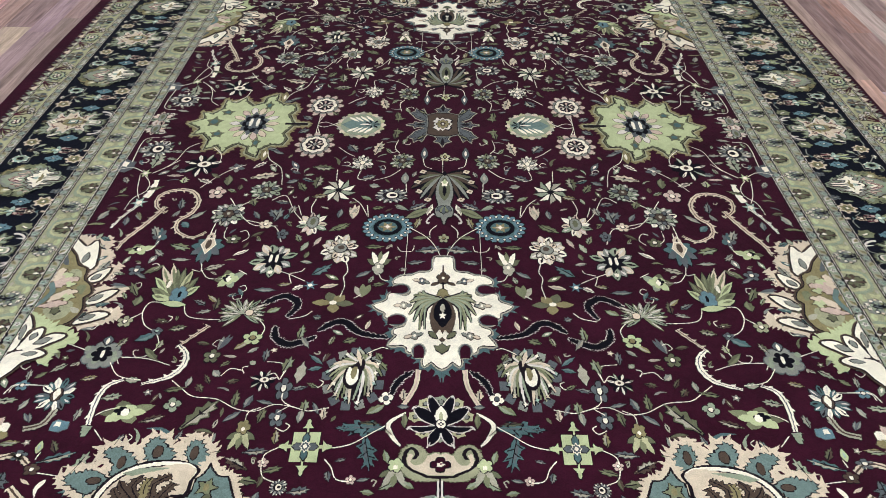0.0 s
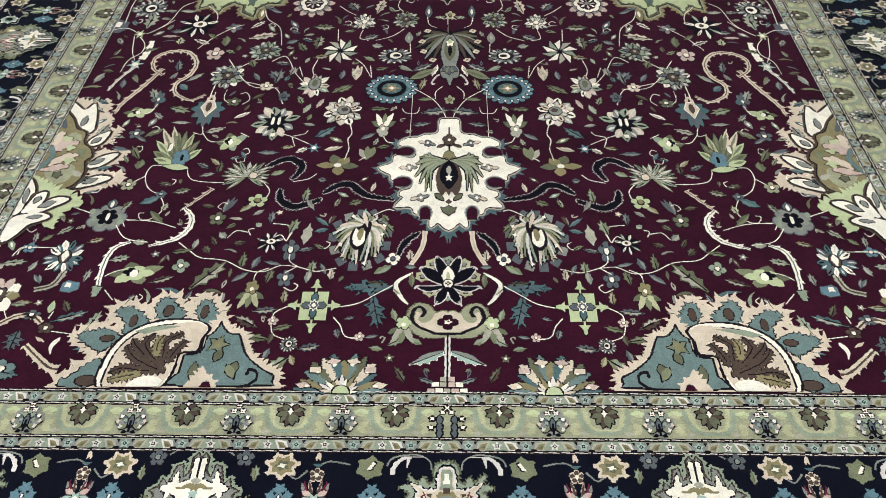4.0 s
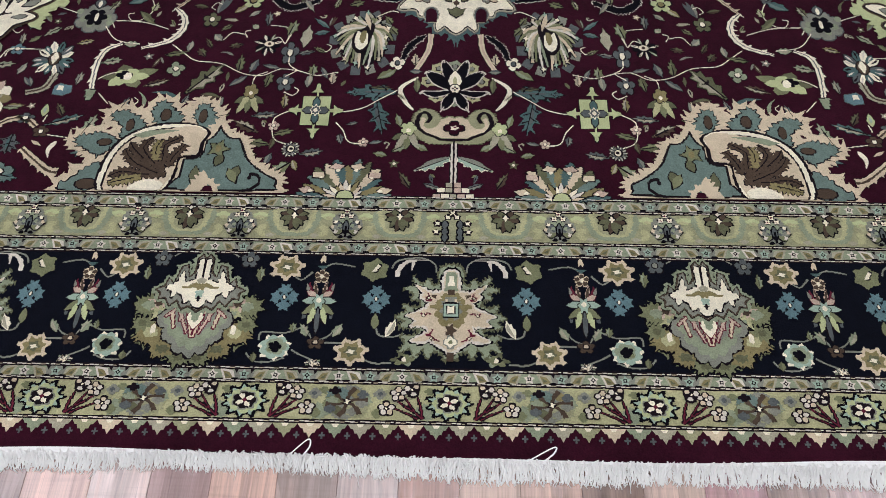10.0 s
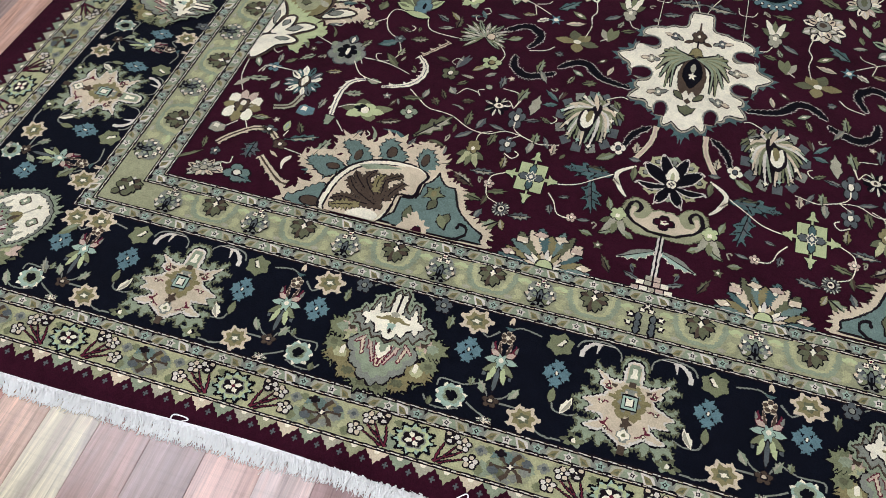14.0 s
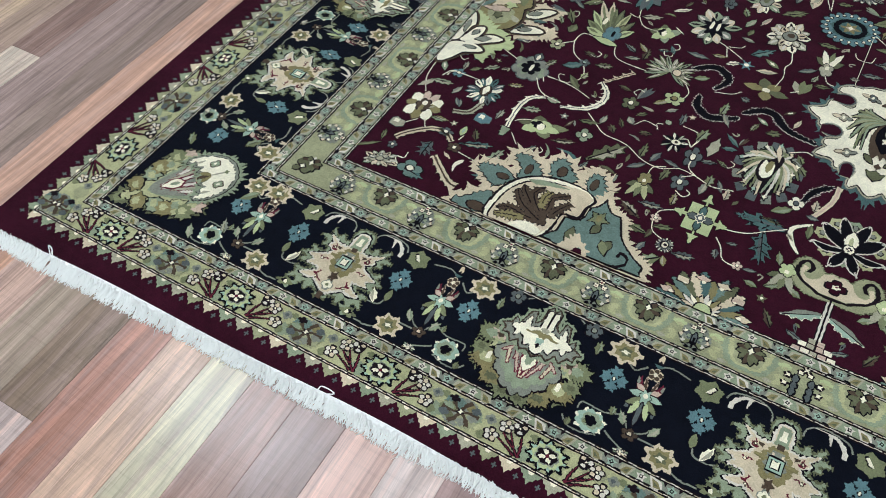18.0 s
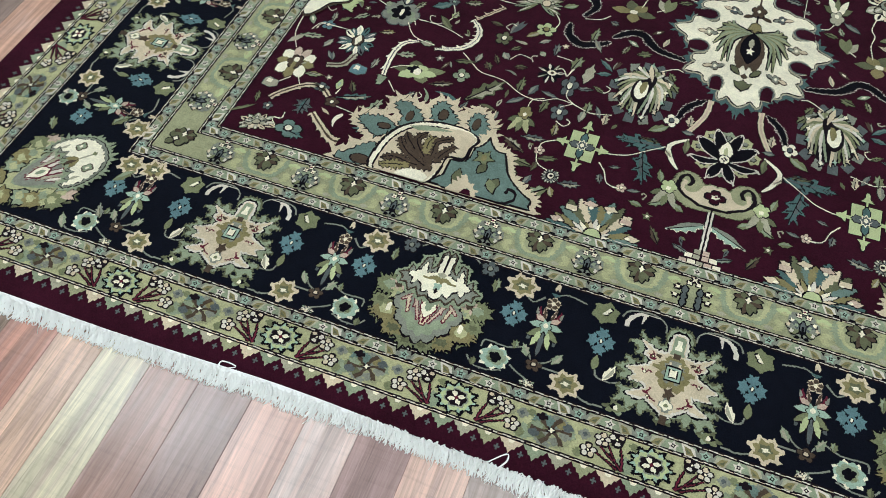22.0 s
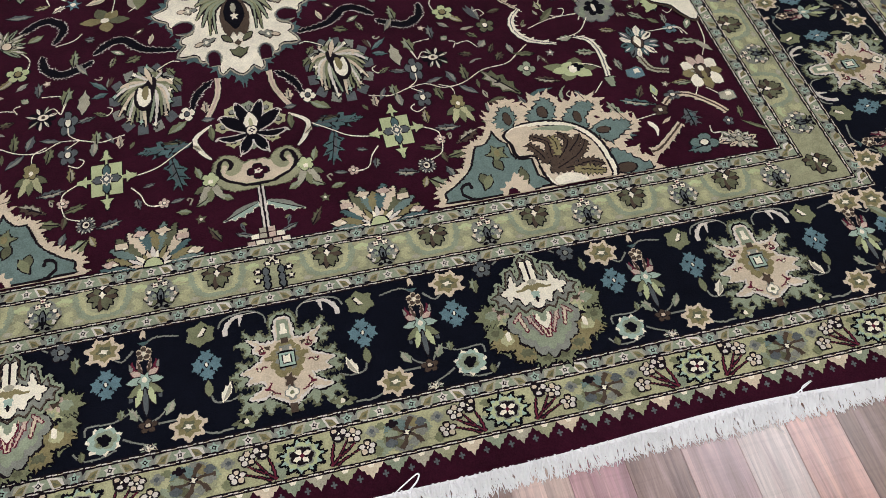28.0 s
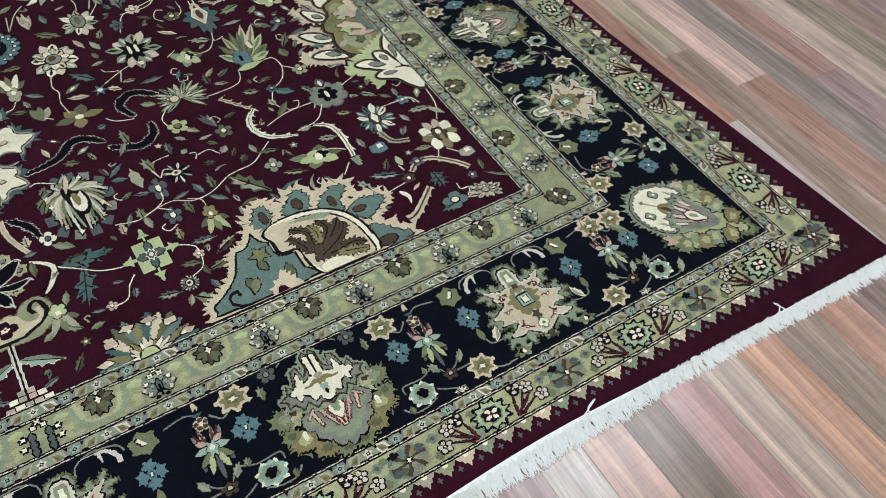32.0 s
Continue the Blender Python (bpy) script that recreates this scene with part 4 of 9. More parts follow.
def centre_star(a="slate", b="thread", *_):
    m = Motif(0.01, 0.05)
    quarter = [(0.01, -0.88), (0.07, -0.74), (0.23, -0.69), (0.14, -0.59), (0.21, -0.48), (0.09, -0.38), (0.20, -0.27), (0.36, -0.30), (0.49, -0.46), (0.57, -0.69), (0.67, -0.60), (0.79, -0.73), (0.81, -0.58), (0.97, -0.52), (0.85, -0.40), (0.79, -0.29), (0.65, -0.21), (0.50, -0.14), (0.65, -0.07), (0.80, -0.14), (0.83, -0.05), (1.02, 0.01)]
    q = [(x, -abs(y)) for x, y in quarter]
    h = q + [(x, -y) for x, y in reversed(q)]
    out = h + [(-x, y) for x, y in reversed(h)]
    m.fill(grow(out, 0.03), "stone", 0)
    m.fill(out, "dark", 1)
    m.fill(grow(out, -0.022), a, 2)
    m.fill(grow(out, -0.075), "dark", 3)
    m.fill(grow(out, -0.09), a, 4)
    for sx in (-1, 1):
        for sy in (-1, 1):
            m.fill(petal(sx * 0.45, sy * 0.42, sx * 0.74, sy * 0.66, 0.1), "dark", 5)
            m.fill(petal(sx * 0.5, sy * 0.46, sx * 0.7, sy * 0.62, 0.05), "moss", 6)
        m.fill(petal(sx * 0.5, 0, sx * 0.78, 0, 0.08), "dark", 5)
        m.fill(petal(0, sx * 0.56, 0, sx * 0.84, 0.1), "dark", 5)
    for k, c in ((0.47, "grey"), (0.455, "dark"), (0.43, "brown")):
        m.fill([(-k, -k * 0.9), (-k * 0.4, -k * 1.1), (k * 0.4, -k * 1.1), (k, -k * 0.9), (k * 0.92, 0), (k, k * 0.9), (k * 0.4, k * 1.1), (-k * 0.4, k * 1.1), (-k, k * 0.9), (-k * 0.92, 0)], c, 6 + int((0.47 - k) * 60))
    m.fill(toothed([(-0.22, -0.22), (0.22, -0.22), (0.22, 0.22), (-0.22, 0.22)], 0.15, 0.07), "dark", 9)
    m.fill(toothed([(-0.2, -0.2), (0.2, -0.2), (0.2, 0.2), (-0.2, 0.2)], 0.15, 0.07), b, 10)
    m.fill(lobes(8, 0.2, 0.15), "dark", 11)
    m.fill(lobes(8, 0.18, 0.13), "gold", 12)
    m.fill(lobes(6, 0.09, 0.06), "brown", 13)
    dot(m, 0, 0, 0.04, b, 14)
    return m


def vase_palmette(a="grey", b="olive", *_):
    """A dark fan whose strands droop to both sides, beige blossoms at their ends, over a slender body."""
    m = Motif(0.01, 0.11)
    tips = [(0.75, 0.73), (0.90, 0.54), (0.91, 0.36), (1.12, 0.15), (0.85, 0.02), (0.80, -0.22), (0.55, -0.26)]
    for s in (-1, 1):
        for k, (x, y) in enumerate(tips):
            p = spline([(s * 0.03, 0.62), (s * x * 0.55, 0.62 + 0.42 * (y - 0.6)), (s * x, y)], False, 4)
            q = m.sub("petal")
            q.fill(band_outline(p, 0.05, 0.1, 0.3), "black", 0)
            q.fill(band_outline(p, 0.01, 0.03, 0.13), ("brown", "olive", "grey")[k % 3], 1)
            if k % 2 == 0:
                q = m.sub("blossom")
                q.lined(lobes(4, 0.12, 0.08, s * x, y, 0.3, 0.6), "beige", 2, "dark", 0.02)
                dot(q, s * x, y, 0.04, "gold", 4, 6, 0.6)
        m.lined(petal(s * 0.4, -0.55, s * 1.25, -0.86, 0.22), "moss", 0, "dark", 0.025)
        m.fill(petal(s * 0.5, -0.6, s * 1.15, -0.83, 0.05), "olive", 2)
        m.fill(band_outline(spline([(s * 0.3, -0.72), (s * 0.42, -0.78), (s * 0.56, -0.98), (s * 0.46, -1.02)], False, 3), 0.05, 0.05), "thread", 0)
    body = spline(mirrored([(0, 0.6), (0.14, 0.5), (0.26, 0.2), (0.28, -0.15), (0.2, -0.45), (0.3, -0.6), (0.24, -0.82), (0.1, -0.86), (0.0, -1.08)]), True, 3)
    m.lined(body, a, 4, "dark", 0.03)
    m.fill(spline(mirrored([(0, 0.52), (0.16, 0.25), (0.18, -0.05), (0.0, -0.3)]), True, 3), "olive", 6)
    m.fill(zigzag(5, 0.14, 0.09, 0, 0.3, 0.3), "ivory", 7)
    dot(m, 0, 0.34, 0.07, "lime", 8)
    m.fill(petal(0, -0.16, 0, 0.2, 0.15), "black", 7)
    m.fill(petal(0, 0.55, 0, 0.75, 0.12), "black", 7)
    ray(m, 5, 0.05, 0.3, 0.13, ("slate", "moss"), 6, 1.2 * math.pi, 1.8 * math.pi, 0, -0.45, ends=True, lw=0.02, split=False)
    return m


def fish_palmette(a="seafoam", b="beige", *_):
    """A palmette lying on its side, its fringe of small lobes round a pointed blue heart."""
    m = Motif(0.0125, 0.11)
    for i in range(20):
        t = math.tau * i / 20
        m.lined(lobes(4, 0.14, 0.085, 0.84 * math.cos(t), 0.8 * math.sin(t), t), (b, "guardlight", "stone")[i % 3], 0, "dark", 0.025)
    m.fill(ellipse(0, 0, 0.8, 0.74, 18), "sage", 2)
    m.fill(petal(0.75, 0, -0.75, 0, 0.95, 0.5), a, 3)
    for s in (-1, 1):
        for k in range(4):
            m.fill(petal(0.5 - 0.2 * k, s * 0.2, 0.15 - 0.22 * k, s * (0.62 - 0.04 * k), 0.12), "ivory", 4)
    ray(m, 7, 0.05, 0.34, 0.08, ("black",), 5, cx=0.45, line=None)
    m.fill(petal(0.4, 0, -0.05, 0, 0.1), "ivory", 6)
    return m


def lime_medallion(a="lime", b="olive", *_):
    """A wide flame-edged medallion that narrows to a stem on the side of the rug's middle."""
    m = Motif(0.006, 0.04)
    top = [(1.0, 0.07), (0.78, 0.09), (0.7, 0.28), (0.78, 0.43), (0.7, 0.66), (0.51, 0.66), (0.39, 0.77), (0.37, 1.0), (0.25, 0.98), (0.08, 0.86), (0.08, 0.7), (-0.02, 0.64), (-0.12, 0.76), (-0.2, 0.9), (-0.35, 0.7), (-0.55, 0.8),
           (-0.57, 0.5), (-0.67, 0.36), (-0.86, 0.38), (-0.8, 0.17), (-1.02, 0.0)]
    out = top + [(x, -y) for x, y in reversed(top[:-1])]
    m.fill(toothed(out, 0.08, 0.045), "gold", 0)
    m.fill(toothed(grow(out, -0.035), 0.1, 0.02), "guard", 1)
    m.fill(grow(out, -0.055), "dark", 2)
    m.fill(grow(out, -0.07), b, 3)
    m.fill(grow(out, -0.1), "dark", 4)
    m.fill(toothed(grow(out, -0.115), 0.1, 0.02), a, 5)
    for x, y, rx, ry in ((-0.55, 0.04, 0.15, 0.17), (0.24, 0.56, 0.08, 0.16), (0.24, -0.56, 0.08, 0.16), (-0.42, -0.32, 0.13, 0.12), (-0.4, 0.33, 0.12, 0.1)):
        q = m.sub("blossom")
        q.fill(zigzag(5, rx, rx * 0.55, x, y, 0.3, ry / rx), "olive", 7)
        q.fill(ellipse(x, y, rx * 0.4, ry * 0.4, 7), "teal", 8)
    for i in range(14):
        t = math.tau * i / 14
        m.sub("petal").lined(petal(0.1 + 0.16 * math.cos(t), 0.24 * math.sin(t), 0.1 + 0.4 * math.cos(t), 0.5 * math.sin(t), 0.1, 0.65), ("beige", "thread", "rose")[i % 3], 5, "brown", 0.01)
    m.fill(zigzag(9, 0.25, 0.18, 0.1, 0, 0.3, 1.45), "slate", 7)
    m.fill(lobes(8, 0.19, 0.14, 0.1, 0, 0.1, 1.4), "black", 8)
    m.fill(lobes(6, 0.13, 0.09, 0.1, 0, 0.1, 1.4), "slate", 9)
    for k in (-0.05, 0.06):
        m.fill(ellipse(0.1 + k, 0.02, 0.03, 0.13, 6), "ivory", 10)
    m.fill([(0.6, 0.03), (0.97, 0.03), (0.97, -0.03), (0.6, -0.03)], "dark", 6)
    return m


def ivory_medallion(a="ivory", b="teal", *_):
    """The great ivory medallion with hooked lobes and blue flames, a palmette in its heart."""
    m = Motif(0.005, 0.03)
    half = [(-0.02, 0.96), (0.11, 0.96), (0.15, 0.92), (0.16, 0.75), (0.23, 0.68), (0.38, 0.67), (0.49, 0.62), (0.64, 0.61), (0.75, 0.55), (0.76, 0.49), (0.65, 0.47), (0.55, 0.45), (0.50, 0.39), (0.50, 0.31), (0.56, 0.27), (0.66, 0.28), (0.75, 0.32), (0.83, 0.29), (0.84, 0.21), (0.91, 0.16), (1.05, 0.11), (0.95, 0.04), (0.86, 0.00), (0.85, -0.07), (0.79, -0.09), (0.73, -0.03), (0.64, -0.03), (0.55, -0.09), (0.53, -0.17), (0.58, -0.23), (0.69, -0.26), (0.71, -0.32), (0.65, -0.35), (0.71, -0.42), (0.76, -0.49), (0.68, -0.50), (0.57, -0.49), (0.50, -0.53), (0.49, -0.58), (0.44, -0.59), (0.40, -0.51), (0.31, -0.48), (0.25, -0.53), (0.24, -0.62), (0.27, -0.72), (0.24, -0.79), (0.15, -0.72), (0.08, -0.78), (0.00, -0.82)]
    half = [(0.0, half[0][1])] + half[1:-1] + [(0.0, half[-1][1])]
    for flame in ([(0.76, 0.56), (0.85, 0.62), (0.83, 0.55), (0.91, 0.52), (0.83, 0.49), (0.86, 0.43), (0.75, 0.45)],
                  [(0.84, 0.31), (0.87, 0.38), (0.89, 0.28), (0.97, 0.29), (0.93, 0.22), (1.08, 0.19), (1.03, 0.14), (1.16, 0.12), (1.05, 0.06), (1.12, 0.01), (1.00, 0.03), (0.96, -0.05), (0.90, -0.02), (0.89, -0.10), (0.83, -0.17), (0.86, -0.21), (0.78, -0.17), (0.79, -0.09), (0.86, 0.00), (1.04, 0.11), (0.91, 0.17)],
                  [(0.71, -0.26), (0.79, -0.23), (0.77, -0.28), (0.84, -0.32), (0.78, -0.35), (0.84, -0.40), (0.74, -0.38), (0.70, -0.34)],
                  [(0.77, -0.49), (0.73, -0.56), (0.66, -0.54), (0.68, -0.60), (0.59, -0.57), (0.50, -0.62), (0.48, -0.66), (0.43, -0.63), (0.41, -0.58), (0.50, -0.57), (0.57, -0.50)],
                  [(0.25, -0.53), (0.36, -0.52), (0.38, -0.61), (0.44, -0.67), (0.36, -0.70), (0.40, -0.75), (0.31, -0.73), (0.32, -0.83), (0.24, -0.82), (0.19, -0.86), (0.14, -0.81), (0.09, -0.85), (0.12, -0.92), (0.05, -0.89), (0.01, -1.02), (0.01, -1.02), (0.00, -0.81), (0.08, -0.77), (0.15, -0.71), (0.24, -0.78), (0.27, -0.71), (0.23, -0.61)]):
        for s in (-1, 1):
            m.fill([(s * x, y) for x, y in flame], b, 0)
    sm = spline(mirrored(half), True, 2)
    m.fill(grow(sm, 0.042), "slate", 1)
    m.fill(grow(sm, 0.03), "stone", 2)
    m.fill(grow(sm, 0.012), "dark", 3)
    m.fill(sm, a, 4)
    for s in (-1, 1):
        for x, y, rx, ry in ((0.65, 0.38, 0.12, 0.07), (0.67, -0.12, 0.12, 0.075), (0.33, -0.58, 0.075, 0.085)):
            m.fill(ellipse(s * x, y, rx + 0.035, ry + 0.028, 14), "stone", 5)
            m.fill(ellipse(s * x, y, rx + 0.02, ry + 0.016, 14), "slate", 5)
            m.fill(ellipse(s * x, y, rx, ry, 12), "burgundy", 6)
            m.fill([(s * x, y - ry), (s * (x + rx * 1.25), y - ry * 0.9), (s * (x + rx * 1.25), y + ry * 0.5), (s * x, y + ry)] if rx > ry else [(s * (x - rx), y), (s * (x - rx), y - ry * 1.2), (s * (x + rx), y - ry * 1.2), (s * (x + rx), y)], "burgundy", 6)
        for (x, y), c, k in zip([(0.33, 0.52), (0.59, 0.11), (0.40, -0.36)], ("slate", "stone", "grey"), (1, 0, -1)):
            q = m.sub("blossom")
            q.lined(lobes(4, 0.055, 0.036, s * x, y, 0.4), c, 5, "brown", 0.012)
            q.lined(petal(s * (x + 0.03), y, s * (x + 0.15), y + 0.03 * k, 0.045), "beige", 5, "brown", 0.01)
            q.lined(petal(s * (x - 0.03), y, s * (x - 0.12), y - 0.04 * k, 0.04), "grey", 5, "dark", 0.01)
            dot(q, s * x, y, 0.022, "ivory", 8, 6)
        for k, (x, y) in enumerate([(0.31, 0.36), (0.38, 0.33), (0.45, 0.28), (0.44, 0.22), (0.5, 0.16), (0.44, 0.1), (0.46, 0.03), (0.5, -0.04), (0.38, -0.06), (0.43, -0.15), (0.34, -0.18), (0.34, -0.28), (0.26, -0.26)]):
            p = spline([(s * 0.03, 0.22), (s * (0.16 + x * 0.35), 0.2 + 0.35 * (y - 0.1)), (s * x, y)], False, 4)
            q = m.sub("petal")
            q.fill(band_outline(p, 0.05, 0.03, 0.075), "dark", 5)
            q.fill(band_outline(p, 0.012, 0.016, 0.036), ("sage", "guard", "moss")[k % 3], 6)
        m.lined(petal(s * 0.07, -0.4, s * 0.2, -0.3, 0.07), "olive", 6, "dark", 0.012)
        m.fill(petal(s * 0.05, 0.5, s * 0.2, 0.45, 0.06), "brown", 5)
    m.fill(spline(mirrored([(0, 0.2), (0.12, 0.15), (0.19, -0.02), (0.17, -0.22), (0.1, -0.33), (0.04, -0.27), (0, -0.34)]), True, 3), "brown", 8)
    m.fill(spline(mirrored([(0, 0.22), (0.1, 0.12), (0.14, -0.04), (0.08, -0.16), (0, -0.24)]), True, 3), "black", 9)
    m.fill(zigzag(5, 0.06, 0.03, 0, -0.06, 0.3), "ivory", 10)
    m.fill(ellipse(0, 0.06, 0.035, 0.07, 7), "stone", 10)
    m.lined(mirrored([(0, 0.38), (0.06, 0.35), (0.1, 0.25), (0.04, 0.27), (0, 0.22)]), "gold", 9, "dark", 0.012)
    m.lined(lobes(5, 0.1, 0.065, 0, 0.57, math.pi / 2), "brown", 6, "dark", 0.01)
    m.fill([(-0.012, 0.66), (0.012, 0.66), (0.012, 0.8), (-0.012, 0.8)], "brown", 6)
    m.fill([(-0.014, 0.38), (0.014, 0.38), (0.014, 0.5), (-0.014, 0.5)], "dark", 5)
    dot(m, 0, 0.57, 0.025, "ivory", 8, 6)
    m.lined(mirrored([(0, -0.48), (0.06, -0.52), (0.12, -0.5), (0.08, -0.57), (0, -0.62)]), "olive", 6, "dark", 0.012)
    m.fill(zigzag(4, 0.05, 0.03, 0, -0.42), "brown", 6)
    return m


# ---- border motifs ----
def border_palmette(*_):
    """The border's great palmette: an ivory crown over a grey shield, among ragged dark leaves."""
    m = Motif(0.006, 0.04)
    base = mirrored([(0, 0.2), (0.6, 0.22), (0.86, 0.22), (1.0, 0.08), (0.96, -0.06), (1.08, -0.16), (0.86, -0.28), (1.02, -0.5), (0.98, -0.62), (0.84, -0.74), (0.66, -0.72), (0.5, -0.94), (0.36, -0.88), (0.26, -1.04), (0.12, -0.98), (0, -1.02)])
    m.fill(toothed(grow(base, -0.03), 0.11, 0.13), "moss", 0)
    m.fill(toothed(grow(base, -0.09), 0.11, 0.06), "dark", 1)
    for s in (-1, 1):
        for x, y, rx, ry, t, c, e in ((0.86, 0.0, 0.22, 0.16, 0.1, "moss", "sage"), (0.7, 0.04, 0.14, 0.1, 0.4, "rose", "brown"), (0.72, -0.5, 0.24, 0.18, 0.9, "gold", "guardlight"), (0.9, -0.34, 0.14, 0.1, 0.2, "moss", "olive"),
                                      (0.46, -0.78, 0.2, 0.13, 0.5, "gold", "olive"), (0.16, -0.94, 0.15, 0.09, 0.2, "moss", "olive"), (0.62, -0.14, 0.13, 0.08, 0.0, "guardlight", "sage")):
            q = m.sub("leaf")
            o = toothed(ellipse(s * x, y, rx, ry, 9, s * t), 0.08, 0.1)
            q.fill(grow(o, 0.036), "black", 2)
            q.fill(o, c, 3)
            q.fill(toothed(ellipse(s * x, y, rx * 0.5, ry * 0.45, 7, s * t), 0.08, 0.04), e, 4)
        m.fill([(s * 0.66, -0.34), (s * 0.74, -0.38), (s * 0.72, -0.54), (s * 0.66, -0.5)], "ivory", 6)
    shield = [(0, 0.1), (0.4, 0.0), (0.62, -0.18), (0.64, -0.34), (0.5, -0.42), (0.5, -0.6), (0.3, -0.7), (0.24, -0.86), (0.1, -0.84), (0.0, -0.95)]
    m.fill(toothed(grow(mirrored(shield), 0.03), 0.12, 0.03), "dark", 6)
    m.fill(toothed(mirrored(shield), 0.12, 0.03), "grey", 7)
    m.fill(toothed(mirrored([(x * 0.84, y * 0.86) for x, y in shield]), 0.12, 0.03), "sage", 8)
    m.fill(mirrored([(x * 0.6, y * 0.64) for x, y in shield]), "grey", 9)
    for s in (-1, 1):
        for x0, y0, x1, y1, w, c in ((0.14, -0.1, 0.02, -0.58, 0.055, "beige"), (0.28, -0.12, 0.1, -0.52, 0.05, "rose"), (0.42, -0.12, 0.34, -0.42, 0.06, "beige"), (0.36, -0.08, 0.52, -0.22, 0.05, "rose"), (0.24, -0.02, 0.26, -0.3, 0.045, "rose")):
            m.lined(band_outline([(s * x0, y0), (s * x1, y1)], w, w * 0.5), c, 10, "wine", 0.026)
    m.lined(mirrored([(0, -0.12), (0.12, -0.14), (0.14, -0.26), (0.0, -0.46)]), "ivory", 12, "wine", 0.03)
    m.fill(mirrored([(0, -0.16), (0.07, -0.18), (0.06, -0.28), (0.0, -0.32)]), "sage", 14)
    crown = mirrored([(0, 0.9), (0.06, 1.0), (0.16, 0.9), (0.18, 0.62), (0.24, 0.54), (0.28, 0.78), (0.42, 0.74), (0.5, 0.42), (0.6, 0.52), (0.66, 0.36), (0.82, 0.28), (0.72, 0.2), (0.72, 0.08), (0.6, 0.1), (0.5, -0.06), (0.38, 0.04), (0.28, -0.12), (0.15, -0.06), (0, -0.16)])
    q = m.sub("crown")
    q.fill(toothed(grow(crown, 0.035), 0.1, 0.05), "sage", 15)
    q.fill(grow(crown, -0.004), "dark", 16)
    q.fill(grow(crown, -0.018), "brown", 17)
    q.fill(grow(crown, -0.05), "grey", 18)
    white = mirrored([(0, 0.5), (0.03, 0.86), (0.1, 0.84), (0.1, 0.46), (0.3, 0.4), (0.35, 0.64), (0.42, 0.42), (0.6, 0.31), (0.5, 0.24), (0.48, 0.12), (0.4, 0.24), (0.3, 0.18), (0.24, 0.02), (0.14, 0.1), (0.08, -0.03), (0, -0.06)])
    q.fill(toothed(grow(white, 0.03), 0.12, 0.02), "dark", 19)
    q.fill(toothed(white, 0.12, 0.02), "ivory", 20)
    q.fill([(-0.02, 0.86), (0.02, 0.86), (0.02, 0.46), (-0.02, 0.46)], "dark", 21)
    for s in (-1, 1):
        q.fill(band_outline(spline([(0, 0.3), (s * 0.1, 0.36), (s * 0.22, 0.31), (s * 0.32, 0.32)], False, 3), 0.12, 0.02), "gold", 21)
    q.fill(mirrored([(0, 0.5), (0.09, 0.46), (0.05, 0.38), (0, 0.38)]), "stone", 22)
    q.fill(mirrored([(0, 0.26), (0.08, 0.24), (0.06, 0.14), (0, 0.12)]), "mint", 22)
    q.fill(zigzag(4, 0.06, 0.035, 0, 0.1), "dark", 23)
    return m


